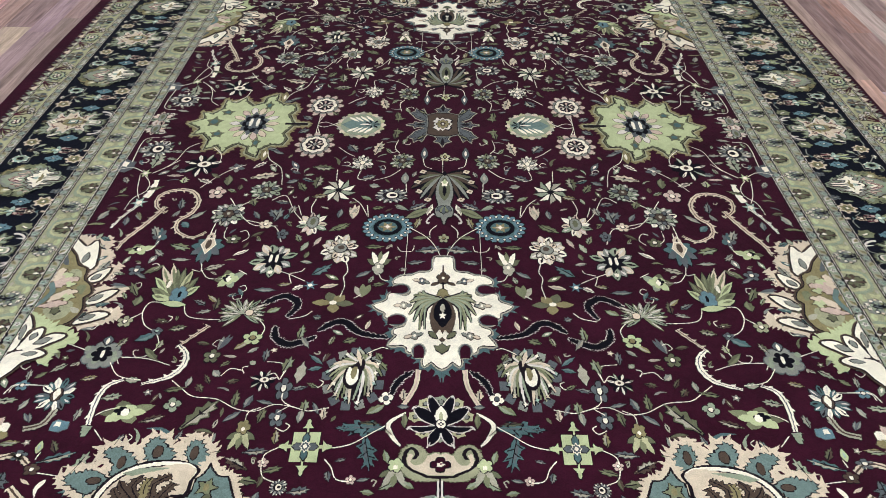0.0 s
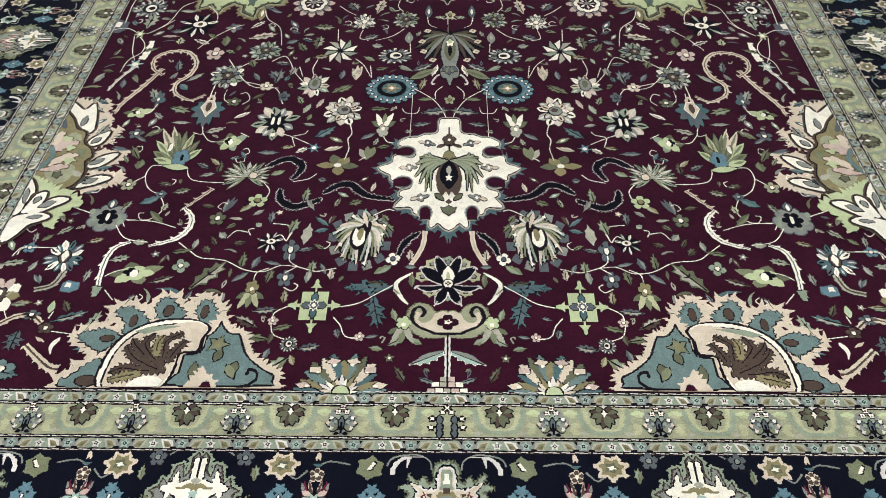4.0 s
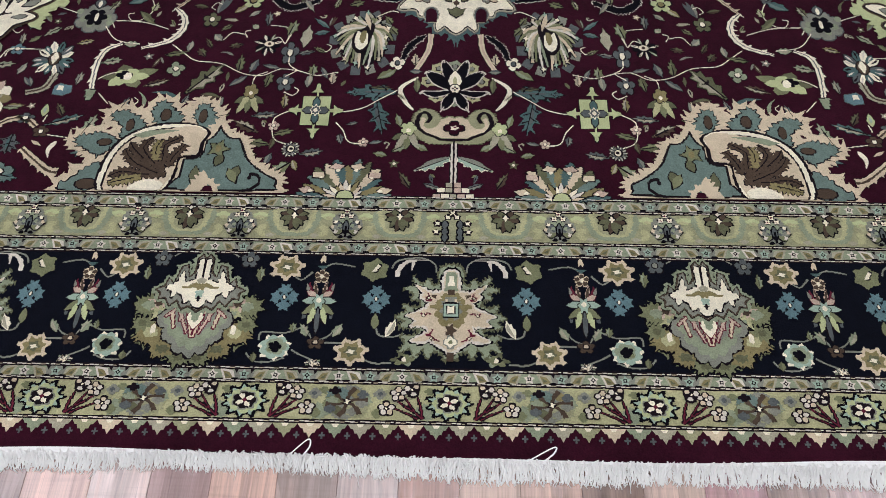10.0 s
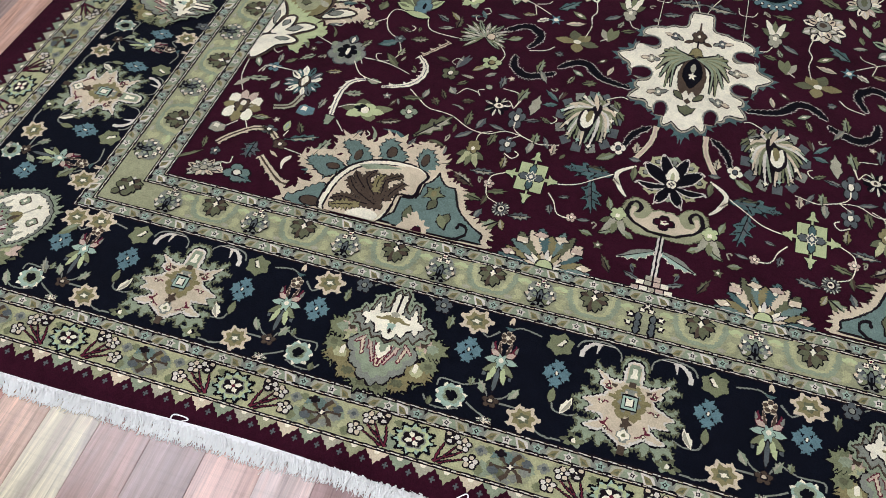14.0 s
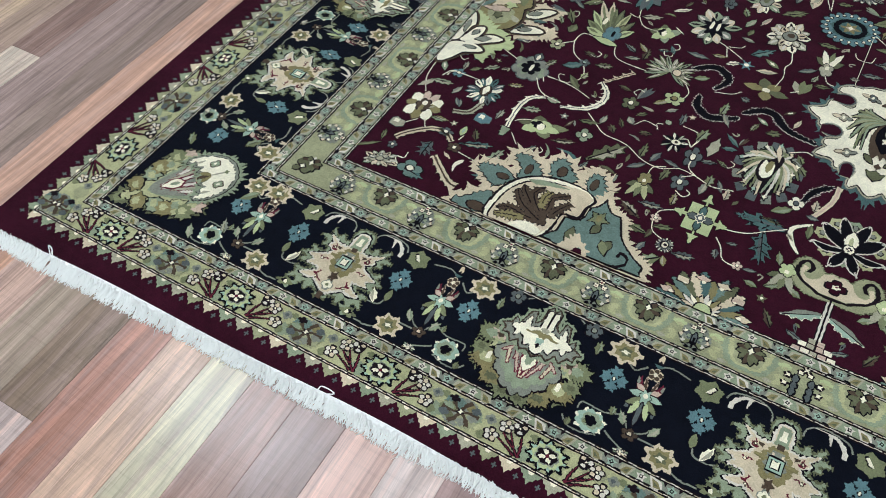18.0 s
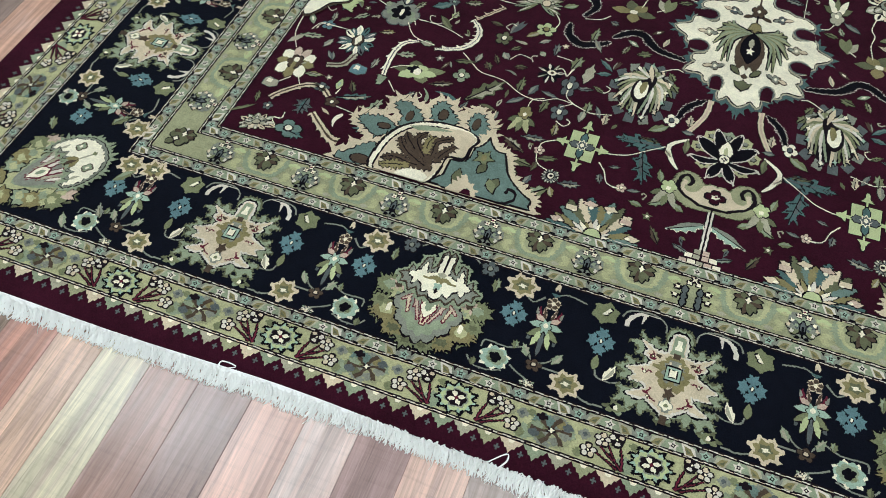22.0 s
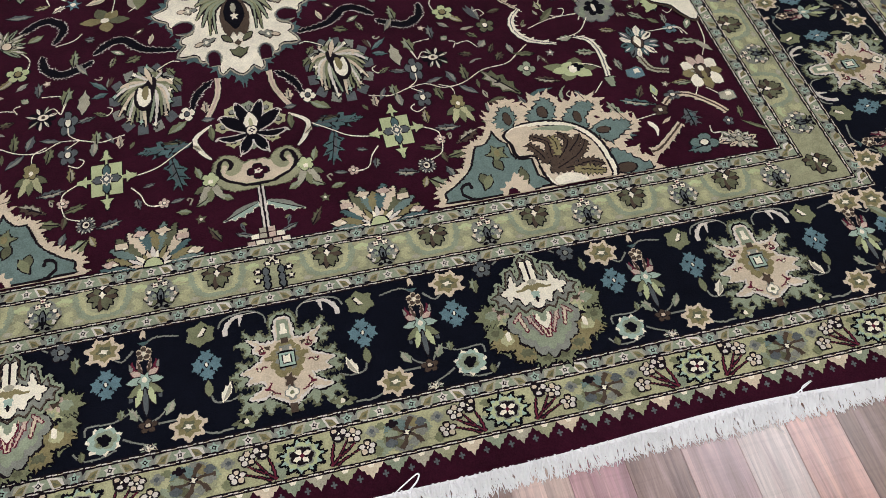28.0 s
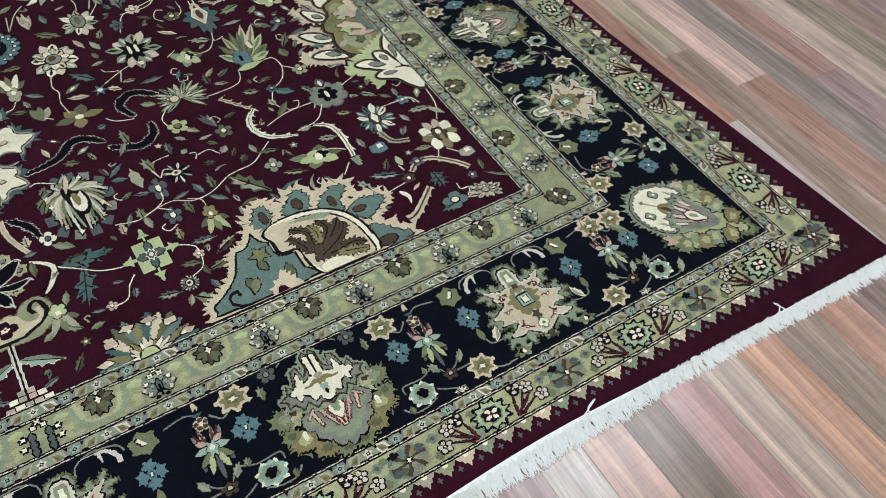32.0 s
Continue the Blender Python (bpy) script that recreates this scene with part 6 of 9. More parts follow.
def berry_branch(*_):
    """A dark double stalk that forks into clusters of pale, dark-edged blossoms."""
    m = Motif(0.0125, 0.11, 3)
    for pts in ([(-0.95, -0.95), (-0.55, -0.4), (-0.2, 0.35)], [(-0.78, -0.98), (-0.3, -0.62), (0.3, -0.3)], [(-0.95, -0.95), (-0.86, -0.2), (-0.62, 0.7)], [(-0.55, -0.5), (-0.1, -0.1), (0.1, 0.1)]):
        m.fill(band_outline(spline(pts, False, 4), 0.2, 0.11), "dark", 0)
        m.fill(band_outline(spline(pts, False, 4), 0.07, 0.04), "wine", 1)
    for cx, cy, n in ((0.08, 0.52, 5), (0.56, -0.36, 5), (-0.5, 0.78, 3)):
        q = m.sub("blossom")
        q.fill(lobes(n, 0.4, 0.28, cx, cy, 0.3, 1.25), "dark", 2)
        for k in range(n):
            t = math.tau * k / n + 0.3
            q.fill(ellipse(cx + 0.22 * math.cos(t), cy + 0.27 * math.sin(t), 0.115, 0.14, 6), "beige" if k % 2 else "thread", 3)
        q.fill(ellipse(cx, cy, 0.1, 0.12, 6), "dark", 4)
        dot(q, cx, cy, 0.06, "ivory", 5, 5)
    q = m.sub("blossom")
    q.fill(toothed(lobes(4, 0.26, 0.18, 0.86, 0.5, ky=1.2), 0.12, 0.05), "grey", 1)
    q.fill(lobes(4, 0.13, 0.08, 0.84, 0.5), "slate", 2)
    m.fill(toothed(lobes(4, 0.22, 0.14, 0.95, -0.66, ky=1.2), 0.12, 0.06), "moss", 1)
    return m


KINDS = dict(leaf=leaf, serrated_leaf=serrated_leaf, split_leaf=split_leaf, half_moon=half_moon, bud=bud, small_flower=small_flower, star_flower=star_flower, sprig=sprig, daisy=daisy,
             black_heart=black_heart, cream_flower=cream_flower, cup_flower=cup_flower, thistle=thistle, peony=peony, ring_flower_blue=ring_flower_blue, rosette=rosette, cross_flower=cross_flower,
             lily=lily, acanthus=acanthus, tulip=tulip, lotus=lotus, flower_head=flower_head, pinwheel=pinwheel, claw_flower=claw_flower, eye_flower=eye_flower, butterfly_flower=butterfly_flower,
             dark_heart=dark_heart, leafy_flower=leafy_flower, feather=feather, square_flower=square_flower, fan_flower=fan_flower, hook=hook, stem_leaf=stem_leaf, guard_halo=guard_halo, guard_plant=guard_plant, guard_square=guard_square, stacked_base=stacked_base, black_lotus=black_lotus,
             scroll_head=scroll_head, centre_star=centre_star, vase_palmette=vase_palmette, fish_palmette=fish_palmette, lime_medallion=lime_medallion, ivory_medallion=ivory_medallion,
             border_palmette=border_palmette, border_star=border_star, corner_palmette=corner_palmette, toothed_flower=toothed_flower, snowflake=snowflake, tassel=tassel, ring_flower=ring_flower,
             blob_leaf=blob_leaf, guard_dark_flower=guard_dark_flower, guard_bouquet=guard_bouquet, guard_cloud=guard_cloud, guard_rosette=guard_rosette, guard_blue_flower=guard_blue_flower,
             berry_branch=berry_branch)
drawn = {}


def motif(kind, colours, hw=0.03, hh=0.03):
    """The meshes of a kind of motif: its body, and its parts by name."""
    fine = kind in ("leaf", "serrated_leaf", "bud", "split_leaf", "half_moon")
    if kind == "leaf":
        SHAPE[0] += 1
    key = (kind, colours, SHAPE[0] % 4 if kind == "leaf" else 0)
    if key not in drawn:
        knot = 0.0013 if fine else 0.002
        KNOT[:] = knot / abs(hw), knot / abs(hh)
        m = KINDS[kind](*colours)
        KNOT[:] = 0.0, 0.0
        drawn[key] = (m.mesh(kind), [(n, p.mesh(n)) for n, p in m.parts])
    return drawn[key]


def sides(sym):
    """The mirror images of a motif: in all four quarters, across the long axis, across the short one, or none."""
    return {"q": ((1, 1), (-1, 1), (1, -1), (-1, -1)), "x": ((1, 1), (-1, 1)), "y": ((1, 1), (1, -1)), "1": ((1, 1),)}[sym]


lift = [0]
taken = []  # where motifs lie in one quarter, to set small leaves between them


def place(kind, colours, m, sym):
    sc = m.to_scale()
    body, parts = motif(kind, colours, sc.x, sc.y)
    lift[0] = (lift[0] + 1) % 60
    m = Matrix.Translation((0, 0, lift[0] * 5e-6)) @ m
    for mx, my in sides(sym):
        ob = new(kind, body)
        ob.parent = rug
        ob.matrix_basis = Matrix.Diagonal((mx, my, 1, 1)) @ m
        for n, me in parts:
            p = new(n, me)
            p.parent = ob


def put(kind, x, y, hw, hh, *colours, rot=0.0, sym="q"):
    """Lays a motif on the rug, hw by hh metres to each side of its middle."""
    if rot in (0, 180):
        for i in (-0.55, 0.55):
            taken.append((x + i * hw, y, hh * 0.9 if hh < hw else hw * 0.6))
            taken.append((x, y + i * hh, hw * 0.9 if hw < hh else hh * 0.6))
    else:
        for i in (-0.6, 0, 0.6):
            a = math.radians(rot + 90)
            taken.append((x + i * hh * math.cos(a), y + i * hh * math.sin(a), abs(hw)))
    place(kind, colours, pose(x, y, TOP, 0, 0, rot) @ Matrix.Diagonal((hw, hh, 1, 1)), sym)


def lay(kind, x0, y0, x1, y1, w, *colours, sym="q"):
    """Lays a leaf from its base to its tip."""
    put(kind, (x0 + x1) / 2, (y0 + y1) / 2, w / 2, math.hypot(x1 - x0, y1 - y0) / 2, *colours, rot=math.degrees(math.atan2(y1 - y0, x1 - x0)) - 90, sym=sym)


def laid(name, m, sym="q"):
    """Lays a motif drawn at its place on the rug."""
    me = m.mesh(name)
    kids = [(n, p.mesh(n)) for n, p in m.parts]
    lift[0] = (lift[0] + 1) % 60
    for mx, my in sides(sym):
        ob = new(name, me)
        ob.parent = rug
        ob.matrix_basis = Matrix.Diagonal((mx, my, 1, 1)) @ pose(0, 0, TOP + lift[0] * 5e-6)
        for n, pm in kids:
            c = new(n, pm)
            c.parent = ob
    return ob


def vine(pts, colour="ivory", w=0.0023, sym="q", line="dark"):
    p = spline(pts, False, 5)
    taken.extend((x, y, 0.003) for x, y in p)
    KNOT[:] = 0.0014, 0.0014
    m = Motif(0.0004, 0.01)
    KNOT[:] = 0.0, 0.0
    if line:
        m.fill(band_outline(p, w * 1.9, w * 1.7), line, 0)
    m.fill(band_outline(p, w, w * 0.8), colour, 1)
    laid("vine", m, sym)


def frond(pts, w0, w1, colour="beige", mid="brown", teeth=0.012, name="scroll_frond", edge="dark", sym="q", wm=None):
    """A broad curling ribbon with toothed edges and a darker vein."""
    p = spline(pts, False, 6)
    o = band_outline(p, w0, w1, wm)
    taken.extend((x, y, 0.018) for x, y in p)
    KNOT[:] = 0.0018, 0.0018
    m = Motif(0.0005, 0.012)
    KNOT[:] = 0.0, 0.0
    h = len(o) // 2
    o2 = list(o)
    if teeth:
        o2 = []
        for i in range(len(o)):
            a, b = o[i], p[i] if i < h else p[2 * h - 1 - i]
            ln = math.hypot(a[0] - b[0], a[1] - b[1]) or 1
            d = teeth * jitter.uniform(0.7, 1.1) * (1.0 if i % 3 == 1 else 0.1) * (1.0 if i < h else 0.2)
            o2.append((a[0] + (a[0] - b[0]) / ln * d, a[1] + (a[1] - b[1]) / ln * d))
            if teeth and i % 3 == 1 and i < h:
                o2.append((a[0] * 1.0, a[1] * 1.0))
    if edge:
        m.fill(grow(o2, 0.0016), edge, 0)
    m.fill(o2, colour, 1)
    if mid:
        m.fill(band_outline(p, w0 * 0.3, w1 * 0.25), mid, 2)
    laid(name, m, sym)


def cloud_band(pts, w, sym="q"):
    """A black scalloped cloud band with an ivory line round it."""
    p = spline(pts, False, 6)
    o = band_outline(p, w * 0.2, w * 0.14, w * 0.8)
    taken.extend((x, y, 0.02) for x, y in p)
    KNOT[:] = 0.0018, 0.0018
    m = Motif(0.0004, 0.012)
    KNOT[:] = 0.0, 0.0
    out = toothed(o, 0.013, 0.0045, 0.2)
    m.fill(grow(out, 0.0017), "thread", 0)
    m.fill(out, "black", 1)
    laid("cloud_band", m, sym)

# ---- motifs of the field ----
# middle of the field
put("centre_star", -0.009, 0.003, 0.1192, 0.1627, sym="1")
put("fish_palmette", -0.286, 0.000, 0.0860, 0.0990, sym="x")
put("lime_medallion", -0.670, 0.000, 0.2103, 0.2309, sym="x")
put("rosette", -0.425, -0.136, 0.0717, 0.0910)
put("vase_palmette", 0.000, -0.409, 0.0891, 0.1546, sym="y")
put("small_flower", 0.000, -0.207, 0.0158, 0.0268, "guardlight", "gold", sym="y")
put("lotus", -0.259, -0.239, 0.0383, 0.0559)
put("flower_head", -0.134, -0.232, 0.0401, 0.0529, "moss", "stone")
put("pinwheel", -0.317, -0.403, 0.0513, 0.0626)
put("eye_flower", -0.158, -0.428, 0.0509, 0.0410, "slate", "ivory")
put("flower_head", -0.532, -0.405, 0.0480, 0.0536, "sage", "grey")
put("flower_head", -0.618, -0.532, 0.0525, 0.0632)
put("claw_flower", -0.760, -0.267, 0.0587, 0.0648)
put("eye_flower", -0.928, 0.172, 0.0508, 0.0539)
put("cup_flower", -0.972, 0.032, 0.0395, 0.0539, "beige", "rose")
put("small_flower", -0.677, -0.421, 0.0264, 0.0324, "rose", "ivory")
put("square_flower", -0.995, -0.273, 0.0242, 0.0388, "slate", "ivory")
put("star_flower", -0.922, -0.317, 0.0187, 0.0252, "lime", "ivory")
put("star_flower", -0.893, -0.476, 0.0243, 0.0285, "mint", "ivory")
put("sprig", -0.648, -0.282, 0.0258, 0.0289, "grey", "slate")
put("bud", -0.577, -0.196, 0.0159, 0.0439, "gold")
put("bud", -0.066, -0.184, 0.0141, 0.0374, "slate", "ivory")
put("bud", -0.121, -0.331, 0.0152, 0.0311, "grey", "stone")
put("split_leaf", -0.260, -0.512, 0.0176, 0.0361, "beige", "stone")
lay("serrated_leaf", -0.986, -0.186, -0.946, -0.158, 0.0416, "grey")
lay("serrated_leaf", -0.911, -0.285, -0.903, -0.199, 0.0453, "sage")
lay("serrated_leaf", -0.411, -0.273, -0.343, -0.279, 0.0370, "olive")
lay("serrated_leaf", -0.256, -0.341, -0.210, -0.319, 0.0312, "slate")
lay("serrated_leaf", -0.106, -0.505, -0.047, -0.467, 0.0288, "slate")
lay("serrated_leaf", -0.224, -0.196, -0.206, -0.109, 0.0341, "beige")
lay("serrated_leaf", -0.594, -0.339, -0.510, -0.313, 0.0362, "beige")
lay("serrated_leaf", -0.391, -0.439, -0.347, -0.430, 0.0251, "gold")
lay("serrated_leaf", -0.388, -0.392, -0.380, -0.321, 0.0356, "olive")
lay("serrated_leaf", -0.596, -0.282, -0.560, -0.242, 0.0199, "ivory")
lay("serrated_leaf", -0.753, -0.346, -0.702, -0.370, 0.0214, "ivory")
lay("serrated_leaf", -0.283, -0.179, -0.313, -0.131, 0.0393, "slate")
lay("leaf", -0.838, -0.188, -0.885, -0.185, 0.0181, "grey")
lay("leaf", -0.832, -0.185, -0.782, -0.188, 0.0233, "grey")
lay("leaf", -0.832, -0.303, -0.797, -0.300, 0.0244, "slate")
lay("leaf", -0.854, -0.329, -0.800, -0.328, 0.0145, "rose")
lay("leaf", -0.792, -0.371, -0.795, -0.334, 0.0286, "lime")
lay("leaf", -0.656, -0.382, -0.661, -0.324, 0.0333, "olive")
lay("leaf", -0.536, -0.175, -0.578, -0.158, 0.0209, "slate")
lay("leaf", -0.228, -0.372, -0.194, -0.381, 0.0282, "grey")
lay("leaf", -0.210, -0.497, -0.172, -0.488, 0.0199, "olive")
lay("leaf", -0.302, -0.545, -0.297, -0.501, 0.0218, "slate")
lay("leaf", -0.444, -0.525, -0.434, -0.485, 0.0242, "grey")
lay("leaf", -0.480, -0.365, -0.444, -0.346, 0.0237, "slate")
lay("leaf", -0.167, -0.094, -0.160, -0.021, 0.0247, "olive")
lay("leaf", -0.614, -0.406, -0.614, -0.376, 0.0210, "brown")
lay("leaf", -0.553, -0.487, -0.567, -0.449, 0.0269, "olive")
lay("leaf", -0.727, -0.558, -0.686, -0.516, 0.0195, "grey")
lay("leaf", -0.763, -0.508, -0.772, -0.451, 0.0245, "slate")
lay("leaf", -0.717, -0.598, -0.742, -0.571, 0.0295, "teal")
lay("leaf", -0.791, -0.643, -0.813, -0.591, 0.0249, "grey")
lay("leaf", -0.898, -0.591, -0.904, -0.546, 0.0213, "slate")
lay("leaf", -0.888, -0.409, -0.843, -0.390, 0.0209, "olive")
lay("leaf", -0.718, -0.315, -0.687, -0.340, 0.0217, "olive")
lay("leaf", -0.490, -0.058, -0.457, -0.032, 0.0276, "slate")
lay("leaf", -0.213, -0.455, -0.248, -0.432, 0.0204, "moss")
lay("leaf", -0.308, -0.604, -0.264, -0.572, 0.0252, "olive")
lay("leaf", -0.034, -0.473, -0.049, -0.529, 0.0198, "ivory")
lay("leaf", -0.476, -0.547, -0.502, -0.506, 0.0304, "slate")
lay("leaf", -0.175, 0.039, -0.137, 0.048, 0.0172, "olive")
lay("leaf", -0.370, -0.067, -0.395, -0.093, 0.0217, "olive")
lay("leaf", -0.554, -0.175, -0.515, -0.195, 0.0207, "slate")
vine([(-0.418, 0.060), (-0.431, 0.014), (-0.431, -0.061)])
vine([(-0.360, 0.015), (-0.404, -0.016), (-0.429, -0.009)])
vine([(-0.343, -0.152), (-0.313, -0.186), (-0.288, -0.206)])
vine([(-0.260, -0.291), (-0.266, -0.335), (-0.238, -0.347)])
vine([(-0.334, -0.286), (-0.329, -0.348)])
vine([(-0.377, -0.450), (-0.385, -0.491), (-0.380, -0.524)])
vine([(-0.270, -0.444), (-0.244, -0.475), (-0.221, -0.531)])
vine([(-0.137, -0.284), (-0.172, -0.325), (-0.218, -0.347)])
vine([(-0.070, -0.211), (-0.062, -0.260), (-0.041, -0.276)])
vine([(-0.007, -0.230), (-0.006, -0.301)], sym="y")
vine([(-0.154, -0.101), (-0.161, -0.151), (-0.145, -0.185)])
vine([(-0.117, -0.359), (-0.114, -0.407)])
vine([(-0.935, -0.330), (-0.919, -0.409), (-0.899, -0.456)])
vine([(-0.918, -0.332), (-0.893, -0.372), (-0.891, -0.415), (-0.918, -0.456), (-0.924, -0.513)])
vine([(-1.044, -0.309), (-0.974, -0.285), (-0.931, -0.311)])
vine([(-0.902, -0.317), (-0.871, -0.284), (-0.848, -0.239), (-0.832, -0.164), (-0.802, -0.132)])
vine([(-0.864, -0.278), (-0.836, -0.238)])
vine([(-0.733, -0.395), (-0.697, -0.333), (-0.658, -0.289), (-0.622, -0.263)])
vine([(-0.750, -0.156), (-0.715, -0.201), (-0.708, -0.250)])
vine([(-0.570, -0.182), (-0.553, -0.232), (-0.510, -0.281), (-0.492, -0.374)])
vine([(-0.984, -0.253), (-0.988, -0.117), (-0.944, -0.098)])
vine([(-0.506, -0.458), (-0.469, -0.434), (-0.433, -0.513), (-0.403, -0.560)])
vine([(-0.590, -0.487), (-0.556, -0.452), (-0.546, -0.435)])
vine([(-0.630, -0.450), (-0.550, -0.575), (-0.469, -0.587)])
vine([(-0.637, -0.607), (-0.632, -0.666)])
vine([(-0.608, -0.597), (-0.606, -0.641), (-0.578, -0.666)])
frond([(-0.801, -0.528), (-0.836, -0.495), (-0.843, -0.443), (-0.809, -0.411), (-0.755, -0.413), (-0.720, -0.465), (-0.725, -0.527), (-0.753, -0.566), (-0.744, -0.614), (-0.696, -0.644), (-0.662, -0.618)], 0.008, 0.006, wm=0.011, teeth=0.01)
frond([(-0.807, -0.497), (-0.828, -0.551), (-0.849, -0.600), (-0.877, -0.662), (-0.883, -0.706)], 0.007, 0.004, wm=0.011, teeth=0.011)
frond([(-0.886, -0.481), (-0.917, -0.546), (-0.933, -0.603)], 0.007, 0.005, colour="ivory", mid="slate", teeth=0.007)
frond([(-0.874, -0.354), (-0.874, -0.414), (-0.881, -0.450)], 0.012, 0.02, colour="ivory", mid=None, teeth=0.006)
# near half of the field
put("ring_flower_blue", -0.158, -0.589, 0.0726, 0.0689)
put("cup_flower", -0.371, -0.577, 0.0471, 0.0566)
put("black_heart", -0.452, -0.739, 0.0623, 0.0747)
put("cream_flower", -0.280, -0.689, 0.0573, 0.0649)
put("thistle", -0.505, -0.957, 0.0622, 0.0548)
put("tulip", -0.171, -0.749, 0.0317, 0.0509, "stone", "ivory", rot=180)
put("star_flower", -0.340, -0.843, 0.0182, 0.0197, "aqua", "ivory")
put("sprig", -0.274, -0.909, 0.0521, 0.0418, "gold", "olive")
put("split_leaf", -0.205, -0.861, 0.0250, 0.0259, "moss", "stone")
put("small_flower", -0.449, -1.038, 0.0237, 0.0230, "lime", "gold")
put("small_flower", -0.503, -0.580, 0.0183, 0.0206, "beige", "ivory")
put("small_flower", -0.579, -0.651, 0.0209, 0.0197, "olive", "ivory")
put("leafy_flower", -0.554, -0.820, 0.0368, 0.0444, "lime", "sage")
put("small_flower", -0.448, -0.626, 0.0165, 0.0225, "slate", "slate")
put("lily", -0.641, -0.690, 0.0457, 0.0722)
put("acanthus", -0.683, -0.851, 0.0589, 0.0871)
put("small_flower", -0.803, -0.790, 0.0201, 0.0204, "slate", "ivory")
put("leafy_flower", -0.823, -0.699, 0.0398, 0.0288, "lime", "lime")
put("sprig", -0.784, -0.642, 0.0210, 0.0447, "slate", "teal")
put("small_flower", -0.769, -0.985, 0.0188, 0.0199, "guard", "ivory")
put("dark_heart", -0.786, -1.093, 0.0453, 0.0519, "grey", "sage")
put("small_flower", -0.531, -1.099, 0.0193, 0.0221, "olive", "ivory")
put("small_flower", -0.682, -1.018, 0.0146, 0.0136, "slate", "mint")
put("small_flower", -0.929, -1.194, 0.0163, 0.0155, "aqua", "ivory")
put("daisy", -0.842, -1.223, 0.0458, 0.0524)
put("butterfly_flower", -0.945, -1.332, 0.0433, 0.0525)
put("square_flower", -0.803, -1.306, 0.0192, 0.0175, "aqua", "ivory")
put("bud", -0.822, -1.362, 0.0094, 0.0167, "lime", "mint")
put("small_flower", -0.856, -1.384, 0.0186, 0.0135, "slate", "ivory")
put("small_flower", -0.815, -1.418, 0.0161, 0.0146, "brown", "ivory")
put("half_moon", -0.779, -1.462, 0.0147, 0.0211, "ivory", rot=180)
put("feather", -0.867, -1.451, 0.0227, 0.0255, "slate", "teal", rot=180)
put("leafy_flower", -0.676, -1.267, 0.0583, 0.0392, "lime", "moss")
put("small_flower", -0.581, -1.246, 0.0183, 0.0199, "sage", "ivory", 4)
put("claw_flower", -0.399, -1.173, 0.0301, 0.0314)
put("small_flower", -0.349, -1.197, 0.0186, 0.0326, "slate", "ivory")
put("small_flower", -0.349, -1.280, 0.0181, 0.0242, "slate", "ivory")
put("tulip", -0.415, -1.325, 0.0296, 0.0390)
put("peony", -0.197, -1.159, 0.0640, 0.0881)
put("small_flower", -0.121, -1.222, 0.0159, 0.0185, "ivory", "slate", 4)
put("cross_flower", -0.278, -1.355, 0.0526, 0.0701)
put("small_flower", -0.357, -1.396, 0.0115, 0.0118, "rose", "ivory")
put("eye_flower", -0.317, -1.454, 0.0185, 0.0195, "slate", "ivory")
put("small_flower", -0.177, -1.435, 0.0102, 0.0114, "rose", "ivory")
put("tulip", -0.090, -1.416, 0.0319, 0.0348, "lime", "stone")
put("fan_flower", -0.202, -1.522, 0.0874, 0.0480)
put("ivory_medallion", 0.000, -0.944, 0.1646, 0.2296, sym="y")
put("black_lotus", 0.000, -1.281, 0.0683, 0.0692, sym="y")
put("scroll_head", 0.000, -1.392, 0.0850, 0.0458, sym="y")
put("stacked_base", 0.000, -1.544, 0.0389, 0.0209, sym="y")
put("small_flower", 0.000, -0.639, 0.0149, 0.0198, "guard", "gold", sym="y")
put("small_flower", -0.868, -1.519, 0.0290, 0.0240, "seafoam", "ivory", 4)
put("lotus", -0.941, -1.522, 0.0431, 0.0300, "beige", "stone", rot=20)
put("square_flower", -0.968, -1.408, 0.0179, 0.0156, "stone", "ivory")
put("small_flower", -0.940, -1.475, 0.0109, 0.0119, "slate", "ivory")
lay("serrated_leaf", -0.548, -1.312, -0.480, -1.228, 0.044, "olive")
lay("serrated_leaf", -0.812, -1.401, -0.739, -1.374, 0.0212, "teal")
lay("serrated_leaf", -0.639, -1.295, -0.586, -1.276, 0.0197, "brown")
lay("serrated_leaf", -0.741, -1.231, -0.698, -1.220, 0.0219, "sage")
lay("serrated_leaf", -0.977, -1.244, -0.919, -1.235, 0.0203, "sage")
lay("serrated_leaf", -0.075, -0.697, 0.003, -0.683, 0.0367, "slate")
lay("serrated_leaf", -0.807, -1.176, -0.771, -1.165, 0.0166, "gold")
lay("serrated_leaf", -0.655, -1.012, -0.614, -1.000, 0.0231, "olive")
lay("serrated_leaf", -0.762, -1.074, -0.743, -1.040, 0.0193, "olive")
lay("serrated_leaf", -0.298, -1.466, -0.252, -1.457, 0.0214, "slate")
lay("serrated_leaf", -0.404, -1.371, -0.351, -1.365, 0.0201, "slate")
lay("leaf", -0.744, -0.676, -0.685, -0.696, 0.0292, "moss")
lay("leaf", -0.725, -0.741, -0.672, -0.743, 0.0151, "grey")
lay("leaf", -0.627, -0.782, -0.576, -0.761, 0.0242, "stone")
lay("leaf", -0.764, -0.928, -0.760, -0.890, 0.0313, "olive")
lay("leaf", -0.605, -0.952, -0.569, -0.941, 0.0136, "grey")
lay("leaf", -0.725, -1.051, -0.678, -1.024, 0.0276, "teal")
lay("leaf", -0.666, -1.074, -0.659, -1.047, 0.0192, "lime")
